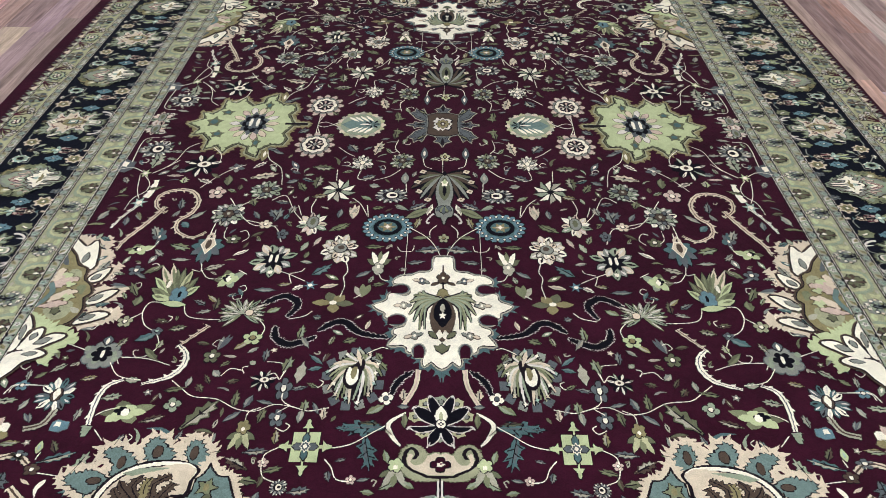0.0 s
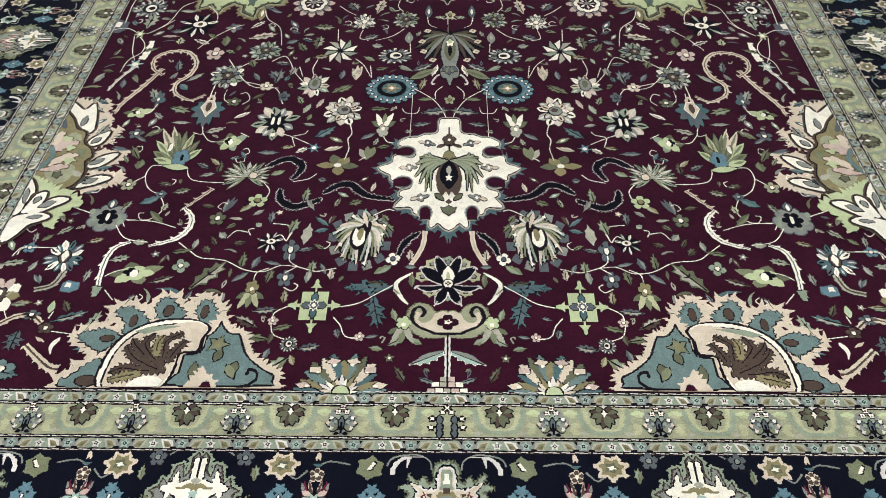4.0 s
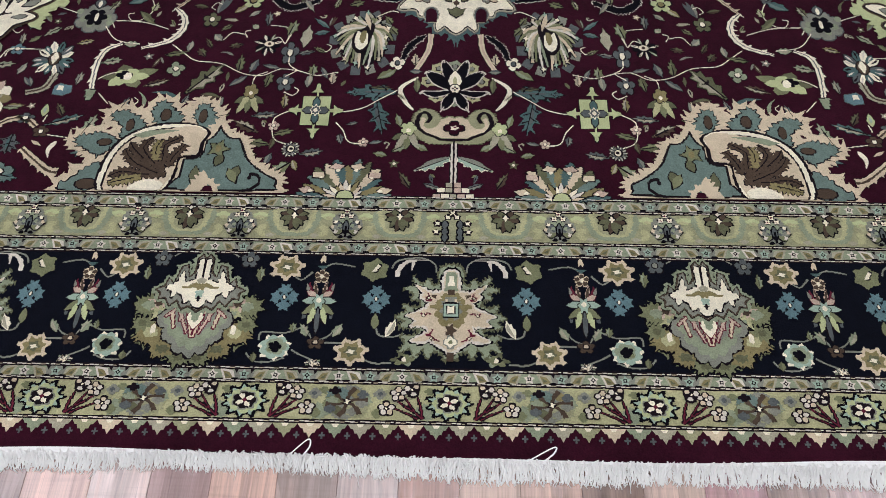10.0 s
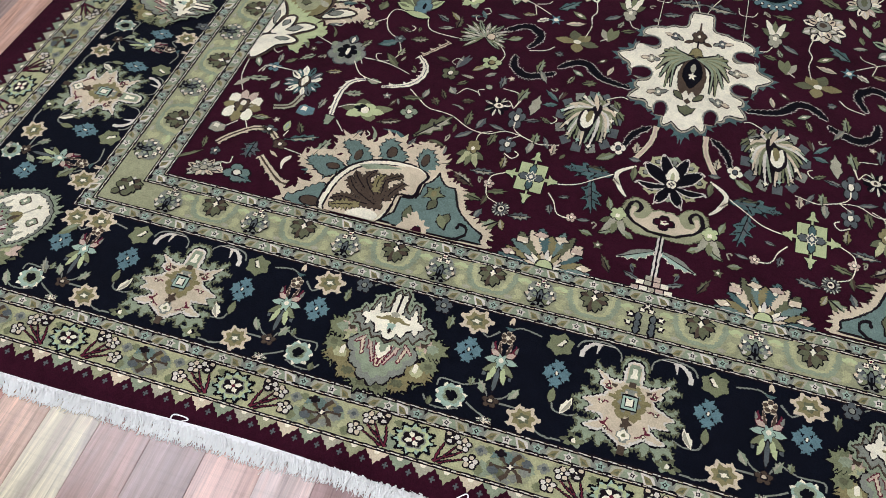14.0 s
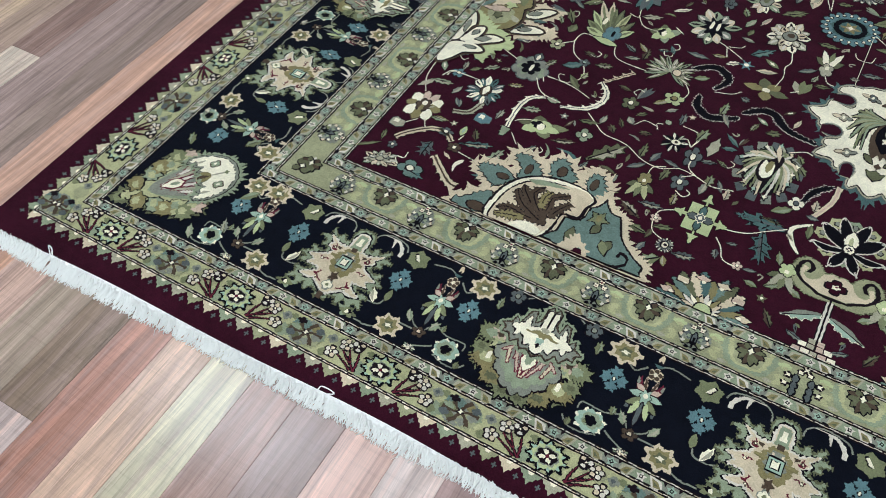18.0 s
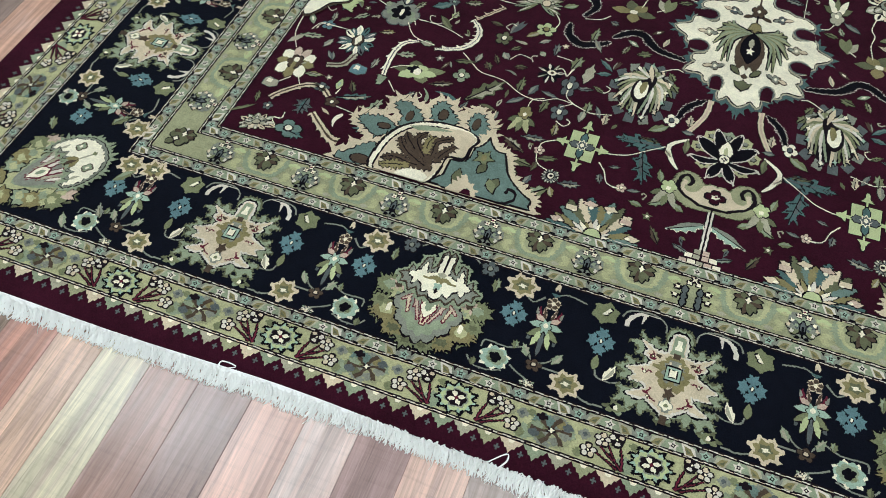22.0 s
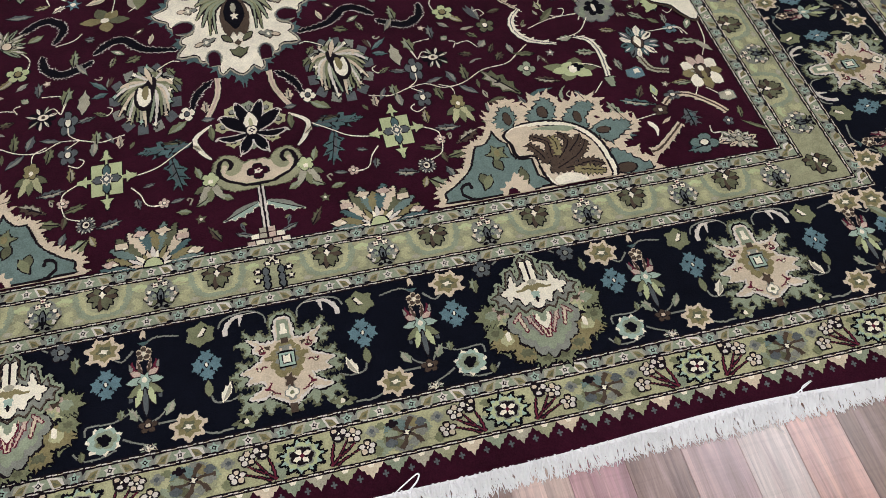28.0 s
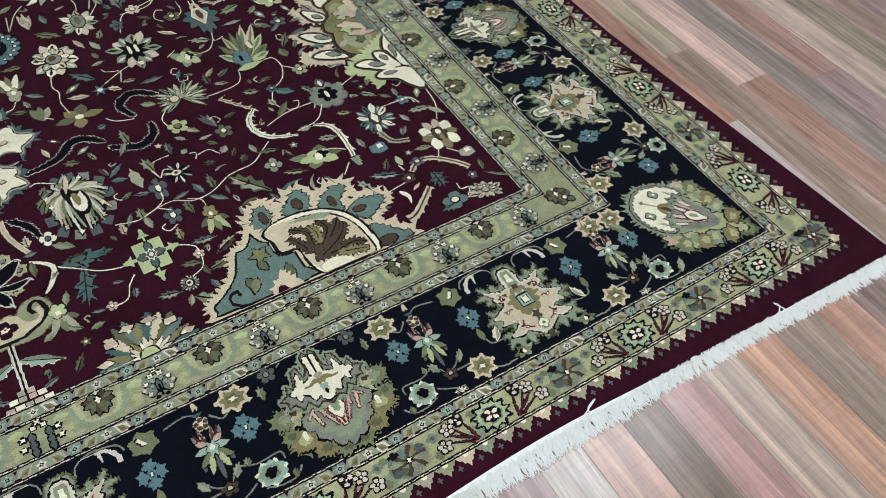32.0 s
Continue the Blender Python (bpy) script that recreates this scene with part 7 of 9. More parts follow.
lay("leaf", -0.800, -0.799, -0.769, -0.821, 0.0165, "slate")
lay("leaf", -0.779, -0.698, -0.751, -0.729, 0.0173, "grey")
lay("leaf", -0.561, -0.914, -0.592, -0.885, 0.0157, "gold")
lay("leaf", -0.563, -0.941, -0.562, -0.893, 0.0207, "brown")
lay("leaf", -0.891, -1.273, -0.873, -1.297, 0.0127, "slate")
lay("leaf", -0.778, -1.293, -0.774, -1.257, 0.0156, "grey")
lay("leaf", -0.706, -1.175, -0.672, -1.175, 0.0210, "sage")
lay("leaf", -0.611, -1.206, -0.562, -1.195, 0.0177, "olive")
lay("leaf", -0.566, -1.195, -0.561, -1.164, 0.0179, "grey")
lay("leaf", -0.527, -1.209, -0.544, -1.185, 0.0192, "brown")
lay("leaf", -0.517, -1.142, -0.498, -1.163, 0.0212, "grey")
lay("leaf", -0.450, -1.252, -0.449, -1.201, 0.0204, "olive")
lay("leaf", -0.463, -1.291, -0.429, -1.261, 0.0184, "slate")
lay("leaf", -0.388, -1.293, -0.380, -1.251, 0.0184, "olive")
lay("leaf", -0.402, -1.231, -0.361, -1.241, 0.0130, "slate")
lay("leaf", -0.343, -1.349, -0.345, -1.309, 0.0178, "gold")
lay("leaf", -0.303, -1.293, -0.299, -1.254, 0.0198, "grey")
lay("leaf", -0.296, -1.264, -0.295, -1.227, 0.0201, "moss")
lay("leaf", -0.323, -1.180, -0.316, -1.112, 0.0274, "stone")
lay("leaf", -0.252, -1.283, -0.253, -1.247, 0.0170, "beige")
lay("leaf", -0.161, -1.266, -0.122, -1.239, 0.0257, "moss")
lay("leaf", -0.177, -1.289, -0.124, -1.294, 0.0126, "brown")
lay("leaf", -0.095, -1.244, -0.068, -1.245, 0.0158, "slate")
lay("leaf", -0.084, -1.226, -0.085, -1.192, 0.0190, "beige")
lay("leaf", -0.077, -1.304, -0.079, -1.262, 0.0182, "olive")
lay("leaf", -0.120, -1.456, -0.092, -1.439, 0.0178, "moss")
lay("leaf", -0.051, -1.453, -0.078, -1.439, 0.0178, "moss")
lay("leaf", -0.056, -1.532, -0.020, -1.546, 0.0132, "slate")
lay("leaf", -0.310, -1.480, -0.300, -1.505, 0.0173, "gold")
lay("leaf", -0.357, -1.418, -0.315, -1.406, 0.0156, "olive")
lay("leaf", -0.358, -1.455, -0.352, -1.421, 0.0141, "brown")
lay("leaf", -0.225, -1.414, -0.220, -1.440, 0.0167, "slate")
lay("leaf", -0.166, -1.437, -0.140, -1.431, 0.0115, "slate")
lay("leaf", -0.213, -1.390, -0.191, -1.384, 0.0092, "slate")
lay("leaf", -0.106, -1.395, -0.116, -1.360, 0.0159, "moss")
lay("leaf", -0.341, -0.801, -0.293, -0.755, 0.0296, "teal")
lay("leaf", -0.314, -0.851, -0.269, -0.838, 0.0215, "beige")
lay("leaf", -0.384, -0.862, -0.356, -0.841, 0.0161, "ivory")
lay("leaf", -0.480, -0.861, -0.423, -0.863, 0.0195, "slate")
lay("leaf", -0.423, -0.843, -0.387, -0.836, 0.0162, "gold")
lay("leaf", -0.565, -0.723, -0.526, -0.695, 0.0173, "ivory")
lay("leaf", -0.481, -0.565, -0.472, -0.496, 0.0293, "slate")
lay("leaf", -0.321, -0.610, -0.273, -0.569, 0.0224, "olive")
lay("leaf", -0.213, -0.679, -0.160, -0.678, 0.0214, "olive")
lay("leaf", -0.227, -0.809, -0.189, -0.782, 0.0202, "slate")
lay("leaf", -0.081, -0.594, -0.068, -0.537, 0.0185, "gold")
lay("leaf", -0.087, -0.639, -0.035, -0.631, 0.0198, "olive")
lay("leaf", -0.095, -0.749, -0.047, -0.740, 0.0207, "slate")
lay("leaf", -0.485, -1.076, -0.457, -1.049, 0.0207, "gold")
lay("leaf", -0.359, -1.145, -0.346, -1.097, 0.0247, "moss")
lay("leaf", -0.272, -1.122, -0.308, -1.090, 0.0140, "teal")
lay("leaf", -0.139, -1.107, -0.154, -1.081, 0.0188, "olive")
lay("leaf", -0.185, -1.005, -0.176, -0.973, 0.0149, "beige")
lay("leaf", -0.234, -1.048, -0.202, -1.036, 0.0209, "olive")
lay("leaf", -0.335, -1.029, -0.310, -1.071, 0.0144, "grey")
lay("leaf", -0.340, -1.039, -0.335, -0.990, 0.0213, "moss")
lay("leaf", -0.433, -0.947, -0.401, -0.930, 0.0239, "moss")
lay("leaf", -0.316, -0.960, -0.295, -0.966, 0.0185, "slate")
lay("leaf", -0.337, -0.635, -0.355, -0.679, 0.0157, "rose")
lay("leaf", -0.394, -0.660, -0.409, -0.623, 0.0198, "moss")
lay("leaf", -0.371, -0.732, -0.364, -0.703, 0.0172, "olive")
lay("leaf", -0.407, -1.114, -0.407, -1.072, 0.0172, "slate")
lay("leaf", -0.272, -0.527, -0.252, -0.490, 0.0254, "beige")
lay("leaf", -0.115, -0.777, -0.094, -0.772, 0.0167, "grey")
lay("leaf", -0.438, -1.124, -0.427, -1.113, 0.0217, "sage")
lay("leaf", -0.912, -1.357, -0.872, -1.354, 0.0135, "moss")
lay("leaf", -0.943, -1.337, -0.915, -1.321, 0.0165, "gold")
lay("leaf", -0.647, -0.962, -0.645, -0.982, 0.0101, "olive")
lay("leaf", -0.693, -1.074, -0.651, -1.116, 0.0236, "olive")
lay("leaf", -0.925, -1.180, -0.929, -1.145, 0.0136, "grey")
lay("leaf", -0.912, -1.173, -0.889, -1.152, 0.0151, "olive")
lay("leaf", -0.874, -1.524, -0.827, -1.533, 0.0267, "teal")
lay("leaf", -0.263, -1.268, -0.279, -1.235, 0.0143, "slate")
lay("leaf", -0.125, -1.139, -0.146, -1.113, 0.0215, "olive")
lay("leaf", -0.994, -1.279, -0.964, -1.239, 0.0174, "stone")
lay("leaf", -0.905, -1.351, -0.865, -1.350, 0.0136, "gold")
lay("leaf", -1.016, -1.518, -0.967, -1.480, 0.0116, "olive")
lay("leaf", -0.971, -1.473, -0.978, -1.439, 0.0118, "olive")
lay("leaf", -0.870, -1.300, -0.880, -1.272, 0.0126, "slate")
lay("stem_leaf", -0.008, -1.470, -0.079, -1.504, -0.034)
lay("feather", -0.188, -1.308, -0.221, -1.305, 0.0166, "teal")
lay("feather", -0.117, -1.304, -0.221, -1.308, 0.0471, "teal")
lay("feather", -0.157, -1.326, -0.139, -1.413, 0.0453, "teal", "slate")
lay("leaf", -0.116, -1.307, -0.097, -1.326, 0.0124, "beige")
vine([(-0.643, -0.550), (-0.647, -0.622), (-0.642, -0.661)])
vine([(-0.641, -0.752), (-0.634, -0.789), (-0.658, -0.784)])
vine([(-0.633, -0.784), (-0.608, -0.818), (-0.562, -0.820)])
vine([(-0.781, -0.662), (-0.791, -0.698), (-0.807, -0.706)])
vine([(-0.698, -0.915), (-0.729, -0.915), (-0.736, -0.953), (-0.717, -0.997), (-0.682, -1.024), (-0.665, -1.066), (-0.681, -1.098), (-0.705, -1.104), (-0.717, -1.085), (-0.706, -1.081)])
vine([(-0.642, -0.919), (-0.619, -0.966), (-0.533, -0.976)])
vine([(-0.762, -0.977), (-0.736, -0.953)])
vine([(-0.891, -1.056), (-0.820, -1.086)])
vine([(-0.741, -1.104), (-0.676, -1.109), (-0.620, -1.129)])
vine([(-0.602, -1.175), (-0.568, -1.204), (-0.542, -1.222), (-0.489, -1.229), (-0.441, -1.256), (-0.398, -1.261), (-0.364, -1.243), (-0.326, -1.247), (-0.286, -1.259), (-0.243, -1.250)])
vine([(-0.415, -1.287), (-0.412, -1.264), (-0.389, -1.251)])
vine([(-0.326, -1.247), (-0.347, -1.228), (-0.348, -1.194)])
vine([(-0.351, -1.264), (-0.329, -1.247)])
vine([(-0.348, -1.306), (-0.330, -1.315), (-0.319, -1.302), (-0.328, -1.293)])
vine([(-0.454, -1.142), (-0.480, -1.138), (-0.496, -1.160)])
vine([(-0.446, -1.151), (-0.453, -1.135), (-0.441, -1.129)])
vine([(-0.394, -1.159), (-0.377, -1.150), (-0.362, -1.168), (-0.360, -1.123), (-0.401, -1.114)])
vine([(-0.353, -1.141), (-0.360, -1.162)])
vine([(-0.333, -1.358), (-0.357, -1.375), (-0.359, -1.406), (-0.351, -1.430), (-0.329, -1.441)])
vine([(-0.226, -1.358), (-0.185, -1.347), (-0.145, -1.318), (-0.117, -1.298)])
vine([(-0.235, -1.385), (-0.219, -1.405), (-0.210, -1.428), (-0.198, -1.437), (-0.177, -1.438)])
vine([(-0.561, -0.560), (-0.503, -0.580), (-0.470, -0.596), (-0.446, -0.660)])
vine([(-0.567, -0.616), (-0.550, -0.611), (-0.538, -0.641), (-0.553, -0.661)])
vine([(-0.424, -0.485), (-0.409, -0.533)])
vine([(-0.428, -0.787), (-0.398, -0.801), (-0.355, -0.827)])
vine([(-0.398, -0.796), (-0.371, -0.787), (-0.364, -0.774)])
vine([(-0.401, -0.801), (-0.390, -0.836)])
vine([(-0.448, -0.971), (-0.427, -1.001), (-0.431, -1.030)])
vine([(-0.262, -0.731), (-0.250, -0.782), (-0.258, -0.809), (-0.252, -0.844), (-0.259, -0.887)])
vine([(-0.168, -0.795), (-0.158, -0.817), (-0.141, -0.822)])
vine([(-0.223, -0.891), (-0.205, -0.876)])
vine([(-0.224, -0.479), (-0.217, -0.537)])
vine([(-0.100, -0.604), (-0.100, -0.707), (-0.100, -0.804)])
vine([(-0.125, -0.678), (-0.115, -0.697), (-0.086, -0.697), (-0.080, -0.673)])
vine([(-0.096, -0.589), (-0.047, -0.634), (-0.022, -0.678), (-0.006, -0.725)])
vine([(-0.020, -0.578), (-0.038, -0.604), (-0.038, -0.634)])
vine([(-0.173, -1.085), (-0.142, -1.066), (-0.126, -1.070)])
vine([(-0.375, -0.971), (-0.339, -0.960), (-0.322, -0.942)])
vine([(-0.511, -0.801), (-0.536, -0.784)])
vine([(-0.950, -1.215), (-0.939, -1.194), (-0.870, -1.194)])
vine([(-0.801, -1.426), (-0.756, -1.433)])
vine([(-0.818, -1.393), (-0.814, -1.375)])
vine([(-0.737, -1.277), (-0.720, -1.264), (-0.701, -1.257)])
vine([(-0.726, -1.315), (-0.701, -1.343)])
vine([(-0.758, -1.122), (-0.737, -1.153), (-0.714, -1.168), (-0.672, -1.175)])
vine([(-0.751, -1.104), (-0.738, -1.126)])
vine([(-0.998, -1.187), (-0.990, -1.242), (-0.966, -1.287)])
vine([(-0.959, -1.220), (-0.950, -1.196), (-0.930, -1.190)])
vine([(-0.919, -1.370), (-0.900, -1.401)])
vine([(-0.899, -1.521), (-0.915, -1.501), (-0.896, -1.498), (-0.896, -1.480)])
vine([(-0.951, -1.399), (-0.933, -1.378)])
frond([(-0.948, -1.451), (-0.928, -1.423), (-0.889, -1.389), (-0.854, -1.386), (-0.829, -1.405)], 0.012, 0.012, teeth=0.004, mid="brown")
frond([(-0.841, -1.460), (-0.808, -1.489), (-0.775, -1.514), (-0.756, -1.518)], 0.012, 0.02, teeth=0.006)
frond([(-0.876, -1.316), (-0.841, -1.302), (-0.829, -1.261)], 0.012, 0.014, teeth=0.004, colour="stone")
frond([(-0.562, -0.996), (-0.589, -1.031), (-0.616, -1.066)], 0.008, 0.004, teeth=0.011, colour="beige")
frond([(-0.617, -1.062), (-0.592, -1.092), (-0.589, -1.128), (-0.612, -1.164), (-0.667, -1.187)], 0.006, 0.005, colour="ivory", mid="slate", teeth=0.011, wm=0.013)
frond([(-0.710, -1.174), (-0.740, -1.193), (-0.750, -1.237), (-0.744, -1.303)], 0.005, 0.008, colour="ivory", mid="slate", teeth=0.007, wm=0.011)
frond([(-0.743, -1.306), (-0.744, -1.334)], 0.02, 0.008, colour="sage", mid=None, teeth=0.006)
frond([(-0.053, -1.135), (-0.058, -1.185), (-0.081, -1.239)], 0.012, 0.01, colour="beige", mid="rose", teeth=0.0)
frond([(-0.076, -1.262), (-0.110, -1.291), (-0.101, -1.326), (-0.083, -1.350)], 0.003, 0.003, colour="ivory", mid=None, teeth=0.0, wm=0.011)
cloud_band([(-0.064, -1.139), (-0.096, -1.171), (-0.112, -1.216)], 0.016)
cloud_band([(-0.450, -0.922), (-0.417, -0.893), (-0.386, -0.888), (-0.360, -0.917), (-0.379, -0.963)], 0.025)
cloud_band([(-0.403, -0.995), (-0.394, -1.036), (-0.364, -1.056), (-0.331, -1.049), (-0.299, -1.029)], 0.025)
cloud_band([(-0.298, -1.012), (-0.266, -0.984), (-0.233, -0.982), (-0.195, -1.017), (-0.128, -1.032)], 0.025)
# stem below the scroll
m = Motif(0.0005, 0.004)
m.fill([(-0.0085, -1.429), (0.0085, -1.429), (0.0085, -1.534), (-0.0085, -1.534)], "dark", 0)
m.fill([(-0.0062, -1.429), (0.0062, -1.429), (0.0062, -1.534), (-0.0062, -1.534)], "thread", 1)
m.fill([(-0.0022, -1.429), (0.0022, -1.429), (0.0022, -1.534), (-0.0022, -1.534)], "dark", 2)
laid("stem", m, "y")
# cartouche on the near guard
KNOT[:] = 0.0023, 0.0023
m = Motif(0.0006, 0.014)
m.low = -1.5605
whole = m
m = whole.sub("flame_petal")
o = spline([(-0.752, -1.560), (-0.721, -1.519), (-0.690, -1.489), (-0.674, -1.489), (-0.669, -1.523), (-0.674, -1.560)], True, 3)
o = toothed(o, 0.022, 0.008, 0.6)
m.fill(toothed(grow(o, 0.004), 0.015, 0.02, 0.6), "beige", 3)
m.fill(grow(o, -0.0055), "dark", 4)
m.fill(grow(o, -0.0085), "seafoam", 5)
m.fill(ellipse(-0.691, -1.545, 0.0251, 0.0136, 9, 0), "dark", 6)
m.fill(ellipse(-0.691, -1.545, 0.0218, 0.0118, 9, 0), "brown", 7)
m = whole.sub("flame_petal")
o = spline([(-0.746, -1.430), (-0.722, -1.421), (-0.689, -1.415), (-0.648, -1.439), (-0.665, -1.461), (-0.682, -1.482), (-0.727, -1.461)], True, 3)
o = toothed(o, 0.022, 0.008, 0.6)
m.fill(toothed(grow(o, 0.004), 0.015, 0.02, 0.6), "beige", 3)
m.fill(grow(o, -0.0055), "dark", 4)
m.fill(grow(o, -0.0085), "seafoam", 5)
m.fill(ellipse(-0.681, -1.444, 0.0157, 0.0098, 9, 0), "dark", 6)
m.fill(ellipse(-0.681, -1.444, 0.0136, 0.0085, 9, 0), "brown", 7)
m = whole.sub("flame_petal")
o = spline([(-0.689, -1.373), (-0.658, -1.358), (-0.621, -1.380), (-0.603, -1.406), (-0.633, -1.432), (-0.661, -1.435), (-0.661, -1.406)], True, 3)
o = toothed(o, 0.022, 0.008, 0.6)
m.fill(toothed(grow(o, 0.004), 0.015, 0.02, 0.6), "beige", 3)
m.fill(grow(o, -0.0055), "dark", 4)
m.fill(grow(o, -0.0085), "seafoam", 5)
m.fill(ellipse(-0.641, -1.400, 0.0093, 0.0170, 9, 0), "dark", 6)
m.fill(ellipse(-0.641, -1.400, 0.0081, 0.0147, 9, 0), "brown", 7)
m = whole.sub("flame_petal")
o = spline([(-0.594, -1.395), (-0.608, -1.358), (-0.588, -1.330), (-0.553, -1.357), (-0.534, -1.390), (-0.559, -1.405)], True, 3)
o = toothed(o, 0.022, 0.008, 0.6)
m.fill(toothed(grow(o, 0.004), 0.015, 0.02, 0.6), "beige", 3)
m.fill(grow(o, -0.0055), "dark", 4)
m.fill(grow(o, -0.0085), "seafoam", 5)
m.fill(ellipse(-0.575, -1.373, 0.0121, 0.0173, 9, 0), "dark", 6)
m.fill(ellipse(-0.575, -1.373, 0.0105, 0.0151, 9, 0), "brown", 7)
m = whole.sub("flame_petal")
o = spline([(-0.513, -1.396), (-0.522, -1.365), (-0.504, -1.335), (-0.479, -1.357), (-0.466, -1.398), (-0.482, -1.419)], True, 3)
o = toothed(o, 0.022, 0.008, 0.6)
m.fill(toothed(grow(o, 0.004), 0.015, 0.02, 0.6), "beige", 3)
m.fill(grow(o, -0.0055), "dark", 4)
m.fill(grow(o, -0.0085), "seafoam", 5)
m.fill(ellipse(-0.500, -1.375, 0.0094, 0.0190, 9, 0), "dark", 6)
m.fill(ellipse(-0.500, -1.375, 0.0081, 0.0165, 9, 0), "brown", 7)
m = whole.sub("wing")
o = spline([(-0.543, -1.562), (-0.526, -1.523), (-0.524, -1.480), (-0.493, -1.473), (-0.489, -1.437), (-0.475, -1.422), (-0.461, -1.391), (-0.437, -1.422), (-0.413, -1.427), (-0.398, -1.458), (-0.385, -1.483), (-0.354, -1.510), (-0.328, -1.526), (-0.327, -1.545), (-0.342, -1.563)], True, 3)
m.fill(toothed(grow(o, 0.004), 0.013, 0.012, 0.5), "beige", 9)
m.fill(grow(o, -0.006), "dark", 10)
m.fill(grow(o, -0.0105), "seafoam", 11)
m = whole.sub("dome")
m.fill(spline([(-0.669, -1.562), (-0.675, -1.509), (-0.662, -1.454), (-0.626, -1.415), (-0.573, -1.395), (-0.515, -1.396), (-0.477, -1.416), (-0.485, -1.442), (-0.489, -1.479), (-0.524, -1.483), (-0.526, -1.523), (-0.545, -1.564), (-0.609, -1.566)], True, 3), "dark", 12)
m.fill(spline([(-0.664, -1.562), (-0.670, -1.512), (-0.657, -1.458), (-0.623, -1.419), (-0.572, -1.401), (-0.514, -1.400), (-0.483, -1.418), (-0.491, -1.441), (-0.495, -1.473), (-0.529, -1.478), (-0.532, -1.521), (-0.549, -1.562), (-0.610, -1.564)], True, 3), "ivory", 13)
m.fill(spline([(-0.657, -1.562), (-0.661, -1.516), (-0.649, -1.463), (-0.618, -1.426), (-0.570, -1.410), (-0.517, -1.409), (-0.491, -1.422), (-0.498, -1.439), (-0.501, -1.468), (-0.536, -1.474), (-0.538, -1.521), (-0.554, -1.562), (-0.610, -1.564)], True, 3), "dark", 14)
m.fill(spline([(-0.654, -1.562), (-0.657, -1.517), (-0.646, -1.466), (-0.615, -1.430), (-0.569, -1.413), (-0.518, -1.412), (-0.495, -1.424), (-0.500, -1.439), (-0.505, -1.466), (-0.539, -1.471), (-0.541, -1.521), (-0.557, -1.562), (-0.610, -1.564)], True, 3), "beige", 15)
m.fill([(-0.589, -1.426), (-0.545, -1.407), (-0.505, -1.405), (-0.483, -1.418), (-0.491, -1.443), (-0.494, -1.474), (-0.528, -1.479), (-0.531, -1.522), (-0.549, -1.560), (-0.585, -1.560), (-0.590, -1.480)], "beige", 16)
for c, pts in (("brown", [(-0.545, -1.526), (-0.580, -1.512), (-0.616, -1.490), (-0.634, -1.464)]), ("brown", [(-0.551, -1.516), (-0.588, -1.479), (-0.599, -1.457), (-0.586, -1.434)]),
               ("brown", [(-0.556, -1.511), (-0.559, -1.473), (-0.558, -1.451), (-0.530, -1.433)]), ("brown", [(-0.556, -1.523), (-0.596, -1.523), (-0.627, -1.518), (-0.652, -1.530)]),
               ("brown", [(-0.545, -1.505), (-0.537, -1.479), (-0.520, -1.452)]), ("brown", [(-0.579, -1.500), (-0.611, -1.470), (-0.628, -1.448)]),
               ("gold", [(-0.590, -1.530), (-0.620, -1.537), (-0.648, -1.546)]), ("gold", [(-0.570, -1.490), (-0.574, -1.460), (-0.566, -1.440)])):
    m = whole.sub("leaf")
    p = spline(pts, False, 4)
    o = toothed(band_outline(p, 0.005, 0.003, 0.015), 0.014, 0.007, 0.5)
    m.fill(grow(o, 0.0022), "dark", 16)
    m.fill(o, c, 17)
    m.fill(band_outline(p[2:], 0.0025, 0.002), "dark", 18)
m.fill(spline([(-0.609, -1.559), (-0.589, -1.539), (-0.557, -1.538), (-0.544, -1.549), (-0.561, -1.564)], True, 3), "ivory", 18)
m.fill([(-0.628, -1.429), (-0.597, -1.417), (-0.557, -1.414), (-0.534, -1.414), (-0.567, -1.423), (-0.607, -1.435)], "sage", 17)
m = whole.sub("blossom")
m.lined(zigzag(5, 0.022, 0.011, -0.455, -1.459), "moss", 12, "dark", 0.003)
m.fill(ellipse(-0.455, -1.459, 0.006, 0.009, 7), "gold", 15)
m.lined(petal(-0.488, -1.554, -0.491, -1.501, 0.018), "olive", 12, "dark", 0.002)
m.lined(petal(-0.419, -1.534, -0.410, -1.500, 0.018), "olive", 12, "dark", 0.002)
m.lined(petal(-0.409, -1.540, -0.428, -1.507, 0.018), "moss", 12, "dark", 0.002)
m.lined(petal(-0.455, -1.500, -0.445, -1.473, 0.018), "olive", 12, "dark", 0.002)
m.fill(band_outline(spline([(-0.400, -1.560), (-0.384, -1.556), (-0.367, -1.542), (-0.368, -1.524), (-0.382, -1.519), (-0.386, -1.531)], False, 5), 0.006, 0.006), "dark", 13)
m.fill(toothed(spline([(-0.502, -1.563), (-0.484, -1.534), (-0.474, -1.511), (-0.464, -1.527), (-0.446, -1.543), (-0.439, -1.563), (-0.448, -1.563), (-0.460, -1.543), (-0.472, -1.563)], True, 3), 0.02, 0.008), "beige", 13)
m.fill([(-0.472, -1.563), (-0.467, -1.547), (-0.455, -1.548), (-0.448, -1.563)], "burgundy", 14)
m = whole
laid("cartouche", m)
